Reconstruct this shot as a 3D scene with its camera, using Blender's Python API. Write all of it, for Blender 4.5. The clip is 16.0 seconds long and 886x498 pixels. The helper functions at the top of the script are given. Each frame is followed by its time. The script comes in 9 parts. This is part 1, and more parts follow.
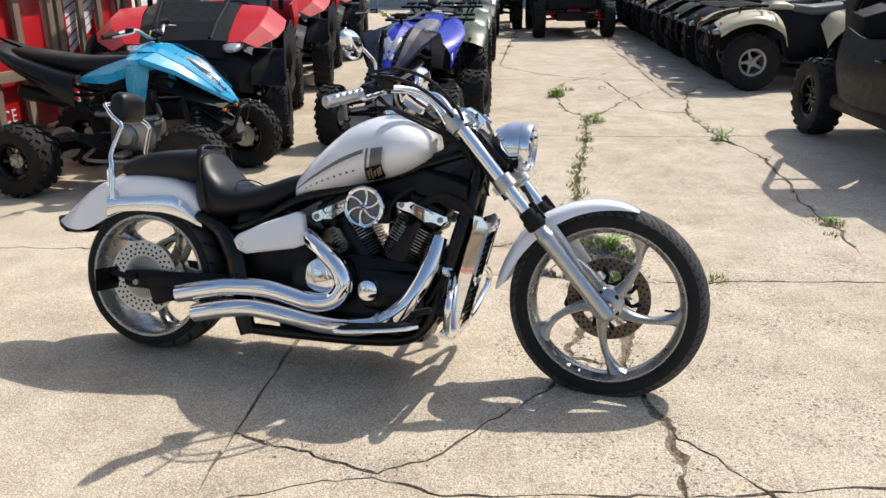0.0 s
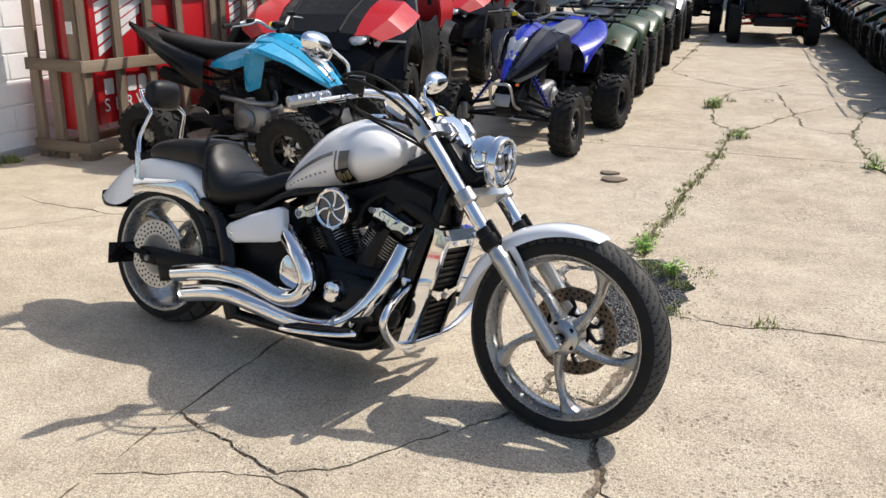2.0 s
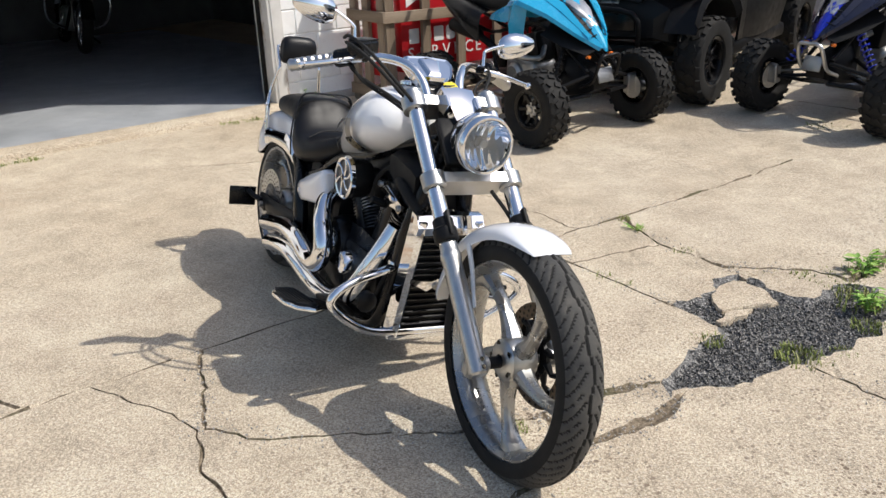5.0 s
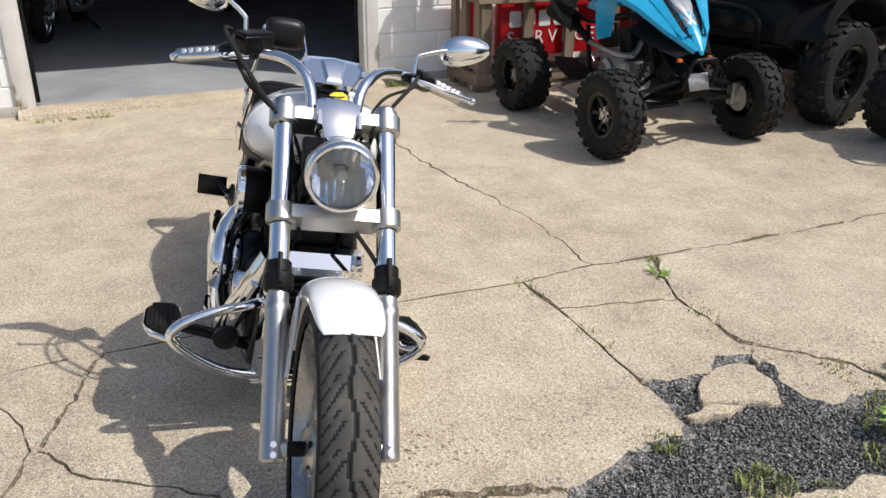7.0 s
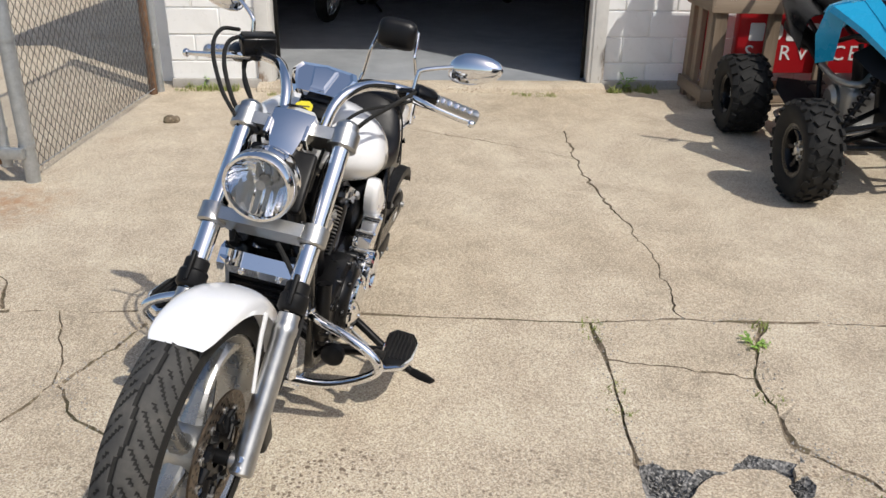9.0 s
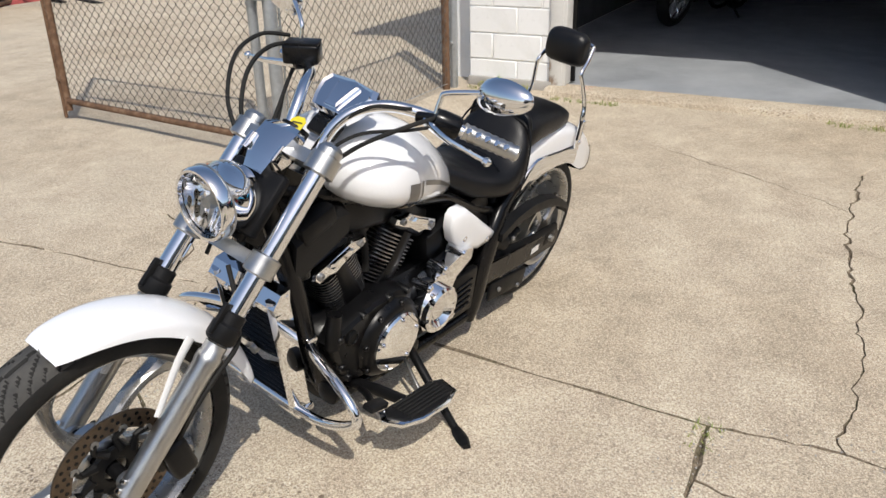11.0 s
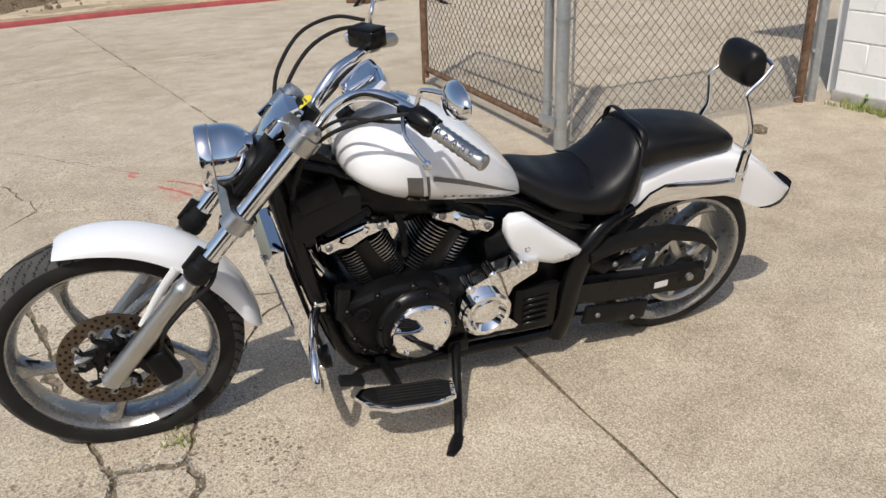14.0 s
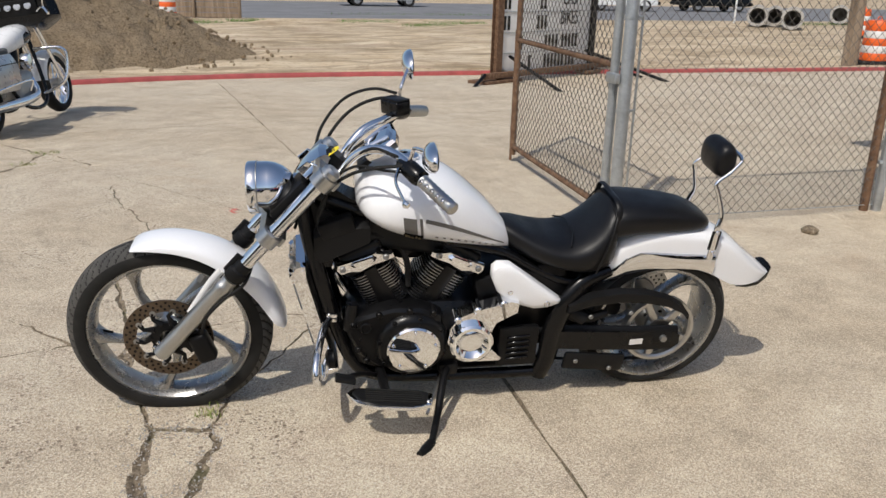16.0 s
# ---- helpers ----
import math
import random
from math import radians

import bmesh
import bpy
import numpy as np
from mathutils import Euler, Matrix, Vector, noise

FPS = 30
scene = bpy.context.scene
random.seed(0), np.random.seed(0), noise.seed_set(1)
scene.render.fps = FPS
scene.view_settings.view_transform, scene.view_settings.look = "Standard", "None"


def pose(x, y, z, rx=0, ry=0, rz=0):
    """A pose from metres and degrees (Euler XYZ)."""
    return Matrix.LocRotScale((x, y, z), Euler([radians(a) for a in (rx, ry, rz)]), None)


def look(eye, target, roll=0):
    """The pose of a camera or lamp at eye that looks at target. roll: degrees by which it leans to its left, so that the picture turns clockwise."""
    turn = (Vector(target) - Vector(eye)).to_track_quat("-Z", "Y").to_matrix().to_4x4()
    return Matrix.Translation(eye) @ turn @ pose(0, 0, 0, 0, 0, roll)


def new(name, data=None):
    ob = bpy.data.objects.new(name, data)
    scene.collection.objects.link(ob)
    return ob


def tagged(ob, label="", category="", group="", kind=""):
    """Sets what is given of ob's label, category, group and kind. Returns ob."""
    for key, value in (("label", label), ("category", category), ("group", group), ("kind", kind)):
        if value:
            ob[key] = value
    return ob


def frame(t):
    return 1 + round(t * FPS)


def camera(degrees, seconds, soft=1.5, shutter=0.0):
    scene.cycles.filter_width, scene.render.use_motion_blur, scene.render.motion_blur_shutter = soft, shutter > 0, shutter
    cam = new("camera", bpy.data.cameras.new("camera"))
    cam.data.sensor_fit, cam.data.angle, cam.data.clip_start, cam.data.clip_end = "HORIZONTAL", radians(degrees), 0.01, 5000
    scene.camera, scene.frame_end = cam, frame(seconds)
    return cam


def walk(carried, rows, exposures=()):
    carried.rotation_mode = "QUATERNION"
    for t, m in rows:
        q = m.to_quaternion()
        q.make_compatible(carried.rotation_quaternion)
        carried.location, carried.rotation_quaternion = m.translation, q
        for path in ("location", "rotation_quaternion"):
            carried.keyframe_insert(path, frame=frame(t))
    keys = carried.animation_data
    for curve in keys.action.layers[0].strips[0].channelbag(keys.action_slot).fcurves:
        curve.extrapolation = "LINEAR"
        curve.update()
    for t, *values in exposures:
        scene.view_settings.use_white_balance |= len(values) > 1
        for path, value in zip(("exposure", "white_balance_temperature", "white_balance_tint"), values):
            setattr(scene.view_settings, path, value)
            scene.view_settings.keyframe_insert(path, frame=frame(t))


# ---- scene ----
cam = camera(56.7, 16.0)
PATH = [
    (0, (0.128, 0.029, 1.383), (0.073, 1.931, 0.769), -0.6),
    (0.5, (0.353, -0.078, 1.391), (0.239, 1.834, 0.816), -0.8),
    (1, (0.696, -0.031, 1.43), (0.406, 1.859, 0.845), -2.9),
    (1.5, (0.775, 0.117, 1.402), (0.326, 1.966, 0.785), -0.0),
    (2, (0.934, 0.246, 1.418), (0.395, 2.067, 0.791), 0.9),
    (2.5, (1.24, 0.379, 1.432), (0.536, 2.14, 0.797), -1.5),
    (3, (1.356, 0.546, 1.388), (0.592, 2.274, 0.732), 0.4),
    (3.5, (1.473, 0.751, 1.442), (0.613, 2.43, 0.778), 1.1),
    (4, (1.763, 0.91, 1.425), (0.654, 2.432, 0.751), -0.3),
    (4.2, (1.831, 0.983, 1.423), (0.641, 2.437, 0.737), -0.8),
    (6.3, (2.07, 1.86, 1.425), (0.543, 2.886, 0.64), -1.3),
    (6.5, (2.028, 1.966, 1.429), (0.509, 2.994, 0.631), -0.1),
    (7, (2.06, 2.245, 1.43), (0.439, 3.113, 0.643), 0.3),
    (7.5, (2.132, 2.517, 1.461), (0.366, 3.073, 0.706), -1.2),
    (8, (2.089, 2.66, 1.457), (0.312, 3.145, 0.677), 1.2),
    (8.5, (2.1, 2.865, 1.476), (0.32, 3.3, 0.674), 2.4),
    (9, (2.18, 3.163, 1.48), (0.359, 3.326, 0.668), 0.7),
    (9.5, (2.048, 3.332, 1.47), (0.23, 3.286, 0.638), 0.5),
    (10, (1.901, 3.48, 1.491), (0.097, 3.29, 0.648), 1.7),
    (10.2, (1.824, 3.582, 1.458), (0.04, 3.267, 0.611), 1.0),
    (12.3, (1.564, 4.659, 1.467), (0.085, 3.55, 0.703), -0.5),
    (12.5, (1.505, 4.689, 1.467), (0.053, 3.555, 0.689), -0.0),
    (13, (1.369, 4.692, 1.472), (-0.035, 3.519, 0.663), 2.0),
    (13.5, (1.155, 4.782, 1.467), (-0.109, 3.455, 0.666), 1.4),
    (14, (0.911, 4.894, 1.443), (-0.064, 3.347, 0.634), -1.9),
    (14.5, (0.941, 5.042, 1.432), (-0.137, 3.55, 0.65), 0.4),
    (15, (1.002, 5.26, 1.441), (-0.051, 3.753, 0.654), 3.9),
    (15.5, (0.975, 5.401, 1.47), (0.064, 3.77, 0.756), 3.2),
    (16, (0.804, 5.514, 1.499), (0.052, 3.772, 0.868), 1.6),
]
walk(cam, [(t, look(eye, target, roll)) for t, eye, target, roll in PATH],
     exposures=[(0, .18), (3.5, .06), (7.5, -.12), (8.5, -.22), (9.5, -.18), (12.5, -.23), (14, -.33), (16, -.36)])

# ---- light ----
SUN_TO = Vector((0.60, 0.50, 1.0)).normalized()
world = bpy.data.worlds.new("sky_world")
scene.world = world
world.use_nodes = True
wn = world.node_tree.nodes
sky = wn.new("ShaderNodeTexSky")
sky.sky_type = "NISHITA"
sky.sun_disc = False
sky.sun_elevation = math.asin(SUN_TO.z)
sky.sun_rotation = math.atan2(SUN_TO.x, SUN_TO.y)
sky.air_density, sky.dust_density, sky.ozone_density = 1.0, 2.0, 1.0
wn["Background"].inputs["Strength"].default_value = 0.145
world.node_tree.links.new(sky.outputs[0], wn["Background"].inputs["Color"])
sun = new("sun", bpy.data.lights.new("sun", "SUN"))
sun.data.energy, sun.data.angle, sun.data.color = 3.75, radians(0.6), (1.0, 0.95, 0.875)
sun.matrix_world = look(SUN_TO * 30, (0, 0, 0))
scene.view_settings.exposure = 0.0

# ---- mesh helpers ----
def part(name, bm, mat, parent=None, label="", smooth=True, sharp=38):
    """Links a bmesh as one mesh object, under a thing or a part."""
    me = bpy.data.meshes.new(name)
    bm.normal_update()
    bm.to_mesh(me)
    bm.free()
    if smooth:
        me.shade_smooth()
        me.set_sharp_from_angle(angle=radians(sharp))
    for one in (mat if isinstance(mat, (list, tuple)) else [mat]):
        me.materials.append(one)
    ob = new(name, me)
    if parent is not None:
        ob.parent = parent
    if label:
        tagged(ob, label)
    return ob


def again(name, ob, parent, m):
    """Another object on the mesh of ob, under parent, at the local pose m."""
    o = new(name, ob.data)
    o.parent = parent
    o.matrix_local = m
    return o


def empty(name, m, label="", category="", group=""):
    e = new(name)
    e.empty_display_size = 0.1
    e.matrix_world = m
    return tagged(e, label, category, group)


def mesh():
    return bmesh.new()


def box(bm, size, m=None, bevel=0.0, seg=2):
    made = bmesh.ops.create_cube(bm, size=1.0, matrix=(m or Matrix()) @ Matrix.Diagonal((*size, 1)))
    if bevel:
        edges = list({e for v in made["verts"] for e in v.link_edges})
        bmesh.ops.bevel(bm, geom=edges, offset=bevel, segments=seg, affect="EDGES", profile=0.5)
    return bm


def bridge(bm, a, b, closed=True):
    n = len(a)
    for i in range(n if closed else n - 1):
        j = (i + 1) % n
        bm.faces.new((a[i], a[j], b[j], b[i]))


def loft(bm, rings, cap=True, closed=True):
    rows = [[bm.verts.new(p) for p in ring] for ring in rings]
    for a, b in zip(rows, rows[1:]):
        bridge(bm, a, b, closed)
    if cap and closed:
        bm.faces.new(list(reversed(rows[0])))
        bm.faces.new(rows[-1])
    bmesh.ops.recalc_face_normals(bm, faces=bm.faces[:])
    return bm


def lathe(bm, profile, m=None, n=32, cap=False):
    """Turns (radius, height) pairs about the local z axis."""
    m = m or Matrix()
    rows = []
    for r, h in profile:
        if r < 1e-6:
            rows.append([bm.verts.new(m @ Vector((0, 0, h)))])
        else:
            rows.append([bm.verts.new(m @ Vector((r * math.cos(2 * math.pi * k / n), r * math.sin(2 * math.pi * k / n), h))) for k in range(n)])
    made = []
    for a, b in zip(rows, rows[1:]):
        if len(a) == 1 and len(b) == 1:
            continue
        for k in range(n):
            l = (k + 1) % n
            if len(a) == 1:
                made.append(bm.faces.new((a[0], b[l], b[k])))
            elif len(b) == 1:
                made.append(bm.faces.new((a[k], a[l], b[0])))
            else:
                made.append(bm.faces.new((a[k], a[l], b[l], b[k])))
    if cap:
        for row in (rows[0], rows[-1]):
            if len(row) > 1:
                made.append(bm.faces.new(row))
    bmesh.ops.recalc_face_normals(bm, faces=made)
    return bm


def spline(pts, k=6):
    """A smooth run of points through pts."""
    p = [Vector(q) for q in pts]
    p = [2 * p[0] - p[1]] + p + [2 * p[-1] - p[-2]]
    out = []
    for a, b, c, d in zip(p, p[1:], p[2:], p[3:]):
        for i in range(k):
            t = i / k
            out.append(0.5 * (2 * b + (c - a) * t + (2 * a - 5 * b + 4 * c - d) * t * t + (3 * b - a - 3 * c + d) * t ** 3))
    out.append(p[-2])
    return out


def tube(bm, pts, r, n=10, k=0, flat=1.0, up=(0, 0, 1), cap=True):
    """A round bar along pts; r a number, or one for each of the given points; flat squeezes it across up."""
    m = len(pts)
    rr = list(r) if isinstance(r, (list, tuple)) else [r] * m
    if k:
        pts = spline(pts, k)
        rr = [rr[min(i // k, m - 1)] * (1 - (i % k) / k) + rr[min(i // k + 1, m - 1)] * (i % k) / k for i in range(len(pts))]
    pts = [Vector(p) for p in pts]
    side = None
    rings = []
    for i, p in enumerate(pts):
        d = (pts[min(i + 1, len(pts) - 1)] - pts[max(i - 1, 0)]).normalized()
        if side is None:
            u = Vector(up)
            if abs(u.dot(d)) > 0.95:
                u = Vector((1, 0, 0)) if abs(d.x) < 0.9 else Vector((0, 1, 0))
            side = d.cross(u).normalized()
        side = (side - d * side.dot(d)).normalized()
        v = side.cross(d)
        rings.append([p + (side * math.cos(2 * math.pi * a / n) * flat + v * math.sin(2 * math.pi * a / n)) * rr[i] for a in range(n)])
    return loft(bm, rings, cap)


def rod(bm, a, b, r, n=12):
    return tube(bm, [a, b], r, n)


def plate(bm, outline, thick, m=None, bevel=0.0):
    """A flat plate: the outline in its local xy, thick along local z, centred."""
    m = m or Matrix()
    lo = [bm.verts.new(m @ Vector((x, y, -thick / 2))) for x, y in outline]
    hi = [bm.verts.new(m @ Vector((x, y, thick / 2))) for x, y in outline]
    f = [bm.faces.new(list(reversed(lo))), bm.faces.new(hi)]
    n = len(lo)
    for i in range(n):
        f.append(bm.faces.new((lo[i], lo[(i + 1) % n], hi[(i + 1) % n], hi[i])))
    bmesh.ops.recalc_face_normals(bm, faces=f)
    if bevel:
        edges = [e for v in hi + lo for e in v.link_edges if (e.verts[0] in hi) == (e.verts[1] in hi)]
        bmesh.ops.bevel(bm, geom=list(set(edges)), offset=bevel, segments=2, affect="EDGES", profile=0.5)
    return bm


def rounded(w, h, r, k=4):
    """The outline of a rounded rectangle."""
    out = []
    for cx, cy, a in ((w / 2 - r, h / 2 - r, 0), (-w / 2 + r, h / 2 - r, 90), (-w / 2 + r, -h / 2 + r, 180), (w / 2 - r, -h / 2 + r, 270)):
        for i in range(k + 1):
            t = radians(a + 90 * i / k)
            out.append((cx + r * math.cos(t), cy + r * math.sin(t)))
    return out


def oval(w, zt, zb, n=20, p=2.3):
    """A superellipse ring in y and z, half width w, from zb to zt."""
    out = []
    c, h = (zt + zb) / 2, (zt - zb) / 2
    for i in range(n):
        t = 2 * math.pi * i / n
        a, b = math.cos(t), math.sin(t)
        out.append((math.copysign(abs(a) ** (2 / p), a) * w, c + math.copysign(abs(b) ** (2 / p), b) * h))
    return out


def side_m(x, y, z):
    """Local z points to world +y (a wheel's axle)."""
    return pose(x, y, z, -90, 0, 0)


def along(p, d, up=(0, 0, 1)):
    """A pose at p whose local z points along d."""
    return Matrix.Translation(p) @ Vector(d).to_track_quat("Z", "Y").to_matrix().to_4x4()

# ---- materials ----
class Mat:
    """A small builder for node materials."""

    def __init__(self, name, base=(0.5, 0.5, 0.5), rough=0.5, metal=0.0, coat=0.0, spec=0.5):
        self.m = bpy.data.materials.new(name)
        self.m.use_nodes = True
        self.t = self.m.node_tree
        self.b = self.t.nodes["Principled BSDF"]
        self.set("Base Color", (*base, 1))
        self.set("Roughness", rough)
        self.set("Metallic", metal)
        self.set("Coat Weight", coat)
        self.set("Coat Roughness", 0.05)
        self.set("Specular IOR Level", spec)
        self.co = None

    def set(self, key, value):
        self.b.inputs[key].default_value = value

    def node(self, kind, **inputs):
        n = self.t.nodes.new(kind)
        for key, value in inputs.items():
            n.inputs[key.replace("_", " ")].default_value = value
        return n

    def link(self, a, b):
        self.t.links.new(a, b)

    def coords(self, which="Object"):
        if self.co is None:
            self.co = self.t.nodes.new("ShaderNodeTexCoord")
        return self.co.outputs[which]

    def noise(self, scale, detail=4.0, rough=0.55, stretch=None, which="Object"):
        n = self.node("ShaderNodeTexNoise", Scale=scale, Detail=detail, Roughness=rough)
        src = self.coords(which)
        if stretch:
            mp = self.node("ShaderNodeMapping")
            mp.inputs["Scale"].default_value = stretch
            self.link(src, mp.inputs[0])
            src = mp.outputs[0]
        self.link(src, n.inputs["Vector"])
        return n.outputs[0]

    def cells(self, scale, feature="F1", out="Distance", which="Object"):
        n = self.node("ShaderNodeTexVoronoi", Scale=scale)
        n.feature = feature
        self.link(self.coords(which), n.inputs["Vector"])
        return n.outputs[out]

    def ramp(self, fac, *stops):
        r = self.t.nodes.new("ShaderNodeValToRGB")
        el = r.color_ramp.elements
        while len(el) < len(stops):
            el.new(0.5)
        for e, (p, c) in zip(el, stops):
            e.position = p
            e.color = (*c, 1) if isinstance(c, (tuple, list)) else (c, c, c, 1)
        self.link(fac, r.inputs[0])
        return r.outputs[0]

    def mix(self, fac, a, b, kind="MIX"):
        n = self.t.nodes.new("ShaderNodeMix")
        n.data_type, n.blend_type = "RGBA", kind
        for sock, v in ((n.inputs[0], fac), (n.inputs[6], a), (n.inputs[7], b)):
            if isinstance(v, bpy.types.NodeSocket):
                self.link(v, sock)
            elif isinstance(v, (tuple, list)):
                sock.default_value = (*v, 1)
            else:
                sock.default_value = v if sock.type == "VALUE" else (v, v, v, 1)
        return n.outputs[2]

    def math(self, op, a, b=0.0):
        n = self.t.nodes.new("ShaderNodeMath")
        n.operation = op
        for i, v in enumerate((a, b)):
            if isinstance(v, bpy.types.NodeSocket):
                self.link(v, n.inputs[i])
            else:
                n.inputs[i].default_value = v
        return n.outputs[0]

    def color(self, sock):
        self.link(sock, self.b.inputs["Base Color"])
        return self

    def roughness(self, sock):
        self.link(sock, self.b.inputs["Roughness"])
        return self

    def bump(self, sock, strength=0.3, dist=0.002):
        n = self.node("ShaderNodeBump", Strength=strength, Distance=dist)
        self.link(sock, n.inputs["Height"])
        if self.b.inputs["Normal"].is_linked:
            self.link(self.b.inputs["Normal"].links[0].from_socket, n.inputs["Normal"])
        self.link(n.outputs[0], self.b.inputs["Normal"])
        return self

    def random(self):
        return self.t.nodes.new("ShaderNodeObjectInfo").outputs["Random"]


def varied(name, base, rough=0.5, metal=0.0, coat=0.0, scale=8.0, amount=0.12, bump=0.0, fine=120.0, spec=0.5, dist=0.002):
    """A surface of one colour with blotches, grain and uneven gloss."""
    a = Mat(name, base, rough, metal, coat, spec)
    lo = tuple(c * (1 - amount) for c in base)
    hi = tuple(min(1, c * (1 + amount)) for c in base)
    c1 = a.ramp(a.noise(scale), (0.3, lo), (0.7, hi))
    a.color(a.mix(0.35, c1, a.ramp(a.noise(fine, 2), (0.3, lo), (0.7, hi))))
    a.roughness(a.ramp(a.noise(scale * 2.3), (0.3, max(0.02, rough * 0.8)), (0.75, min(1, rough * 1.25))))
    if bump:
        a.bump(a.noise(fine, 3), bump, dist)
    return a.m


def make_concrete():
    """Exposed-aggregate concrete: tan paste, sand grain, small dark and pale stones, stains."""
    a = Mat("concrete_slab", rough=0.85, spec=0.3)
    big = a.ramp(a.noise(0.5, 5, 0.6), (0.3, (0.455, 0.373, 0.270)), (0.55, (0.545, 0.464, 0.352)), (0.75, (0.50, 0.432, 0.329)))
    mid = a.ramp(a.noise(4.0, 6, 0.7), (0.3, 0.38), (0.7, 0.62))
    base = a.mix(0.75, big, mid, "OVERLAY")
    grain = a.ramp(a.noise(150.0, 3, 0.8), (0.32, 0.06), (0.5, 0.5), (0.68, 0.94))
    base = a.mix(0.42, base, grain, "OVERLAY")
    fine = a.ramp(a.noise(55.0, 4, 0.75), (0.34, 0.25), (0.52, 0.52), (0.68, 0.72))
    base = a.mix(0.26, base, fine, "OVERLAY")
    for scale, amount in ((300.0, 0.40), (190.0, 0.24)):
        base = a.mix(amount, base, a.ramp(a.cells(scale, "F1", "Color"), (0.15, 0.10), (0.5, 0.52), (0.85, 0.92)), "OVERLAY")
    # the slab beside the garage is more worn, its sand and stones laid bare
    xyz = a.node("ShaderNodeSeparateXYZ")
    a.link(a.coords(), xyz.inputs[0])
    east = a.ramp(a.math("ADD", xyz.outputs["X"], a.math("MULTIPLY", xyz.outputs["Y"], -0.08)), (0.0, 0.0), (0.001, 1.0))
    worn = a.math("MULTIPLY", a.ramp(a.noise(1.9, 5, 0.7), (0.42, 0.12), (0.60, 1.0)), a.math("ADD", 0.30, a.math("MULTIPLY", east, 0.70)))
    for scale, lo, hi, dark, amount in ((95.0, 0.22, 0.32, True, 0.9), (80.0, 0.22, 0.32, False, 0.7), (55.0, 0.25, 0.34, True, 0.9), (26.0, 0.17, 0.22, True, 0.95), (40.0, 0.12, 0.20, False, 0.5)):
        near = a.cells(scale)
        pick = a.ramp(a.cells(scale, "F1", "Color"), (0.42, 0.0), (0.48, 1.0))
        mask = a.math("MULTIPLY", a.math("MULTIPLY", a.ramp(near, (lo, amount), (hi, 0.0)), pick), worn)
        base = a.mix(mask, base, (0.17, 0.125, 0.09) if dark else (0.72, 0.66, 0.56))
    stain = a.ramp(a.noise(1.3, 6, 0.7), (0.54, 0.0), (0.72, 0.35))
    base = a.mix(stain, base, (0.33, 0.25, 0.17))
    rust = a.ramp(a.noise(0.35, 5, 0.7), (0.60, 0.0), (0.74, 0.30))
    base = a.mix(rust, base, (0.42, 0.24, 0.12))
    # a rust run beside the fence post and two faint red paint marks
    for c, r, tone, lo, hi in (((-1.795, 1.316, 0), 0.42, (0.40, 0.20, 0.085), 0.42, 0.62), ((-0.135, 0.705, 0), 0.13, (0.62, 0.16, 0.13), 0.48, 0.56), ((0.020, 0.198, 0), 0.10, (0.62, 0.16, 0.13), 0.50, 0.58)):
        far = a.node("ShaderNodeVectorMath")
        far.operation = "DISTANCE"
        a.link(a.coords(), far.inputs[0])
        far.inputs[1].default_value = c
        spot = a.math("MULTIPLY", a.ramp(far.outputs["Value"], (r * 0.15, 0.75), (r, 0.0)), a.ramp(a.noise(9.0, 6, 0.7), (lo, 0.0), (hi, 1.0)))
        base = a.mix(spot, base, tone)
    a.color(base)
    a.bump(a.noise(6.0, 4), 0.3, 0.006)
    a.bump(a.math("ADD", a.noise(150.0, 3, 0.8), a.math("MULTIPLY", a.cells(110.0), -0.5)), 0.8, 0.0035)
    return a.m


def make_crack():
    a = Mat("crack_soil", rough=0.95, spec=0.2)
    soil = a.ramp(a.noise(60.0, 4, 0.7), (0.3, (0.07, 0.055, 0.04)), (0.5, (0.19, 0.15, 0.105)), (0.72, (0.40, 0.33, 0.24)))
    moss = a.ramp(a.noise(3.5, 5, 0.7), (0.50, 0.0), (0.66, 0.65))
    a.color(a.mix(moss, soil, (0.060, 0.072, 0.024)))
    a.bump(a.noise(140.0, 3), 0.8, 0.004)
    return a.m


def make_gravel():
    a = Mat("asphalt_chips", rough=0.8, spec=0.4)
    col = a.cells(150.0, "F1", "Color")
    a.color(a.ramp(col, (0.1, (0.040, 0.040, 0.040)), (0.5, (0.135, 0.132, 0.127)), (0.9, (0.38, 0.365, 0.34))))
    a.bump(a.cells(90.0), 1.0, 0.008)
    a.bump(a.noise(30.0, 3), 0.6, 0.01)
    return a.m


def make_sand():
    a = Mat("sandy_soil", rough=0.95, spec=0.2)
    c = a.ramp(a.noise(0.5, 6, 0.65), (0.3, (0.36, 0.27, 0.17)), (0.5, (0.52, 0.42, 0.29)), (0.75, (0.60, 0.50, 0.37)))
    lines = a.ramp(a.noise(1.2, 5, 0.6, (0.25, 2.5, 1)), (0.4, 0.35), (0.6, 0.6))
    c = a.mix(0.9, c, lines, "OVERLAY")
    clods = a.ramp(a.noise(5.0, 7, 0.75), (0.52, 0.0), (0.66, 0.7))
    c = a.mix(clods, c, (0.26, 0.185, 0.115))
    a.color(a.mix(0.4, c, a.ramp(a.noise(40.0, 3), (0.3, 0.3), (0.7, 0.7)), "OVERLAY"))
    a.bump(a.noise(12.0, 5, 0.7), 0.8, 0.03)
    return a.m


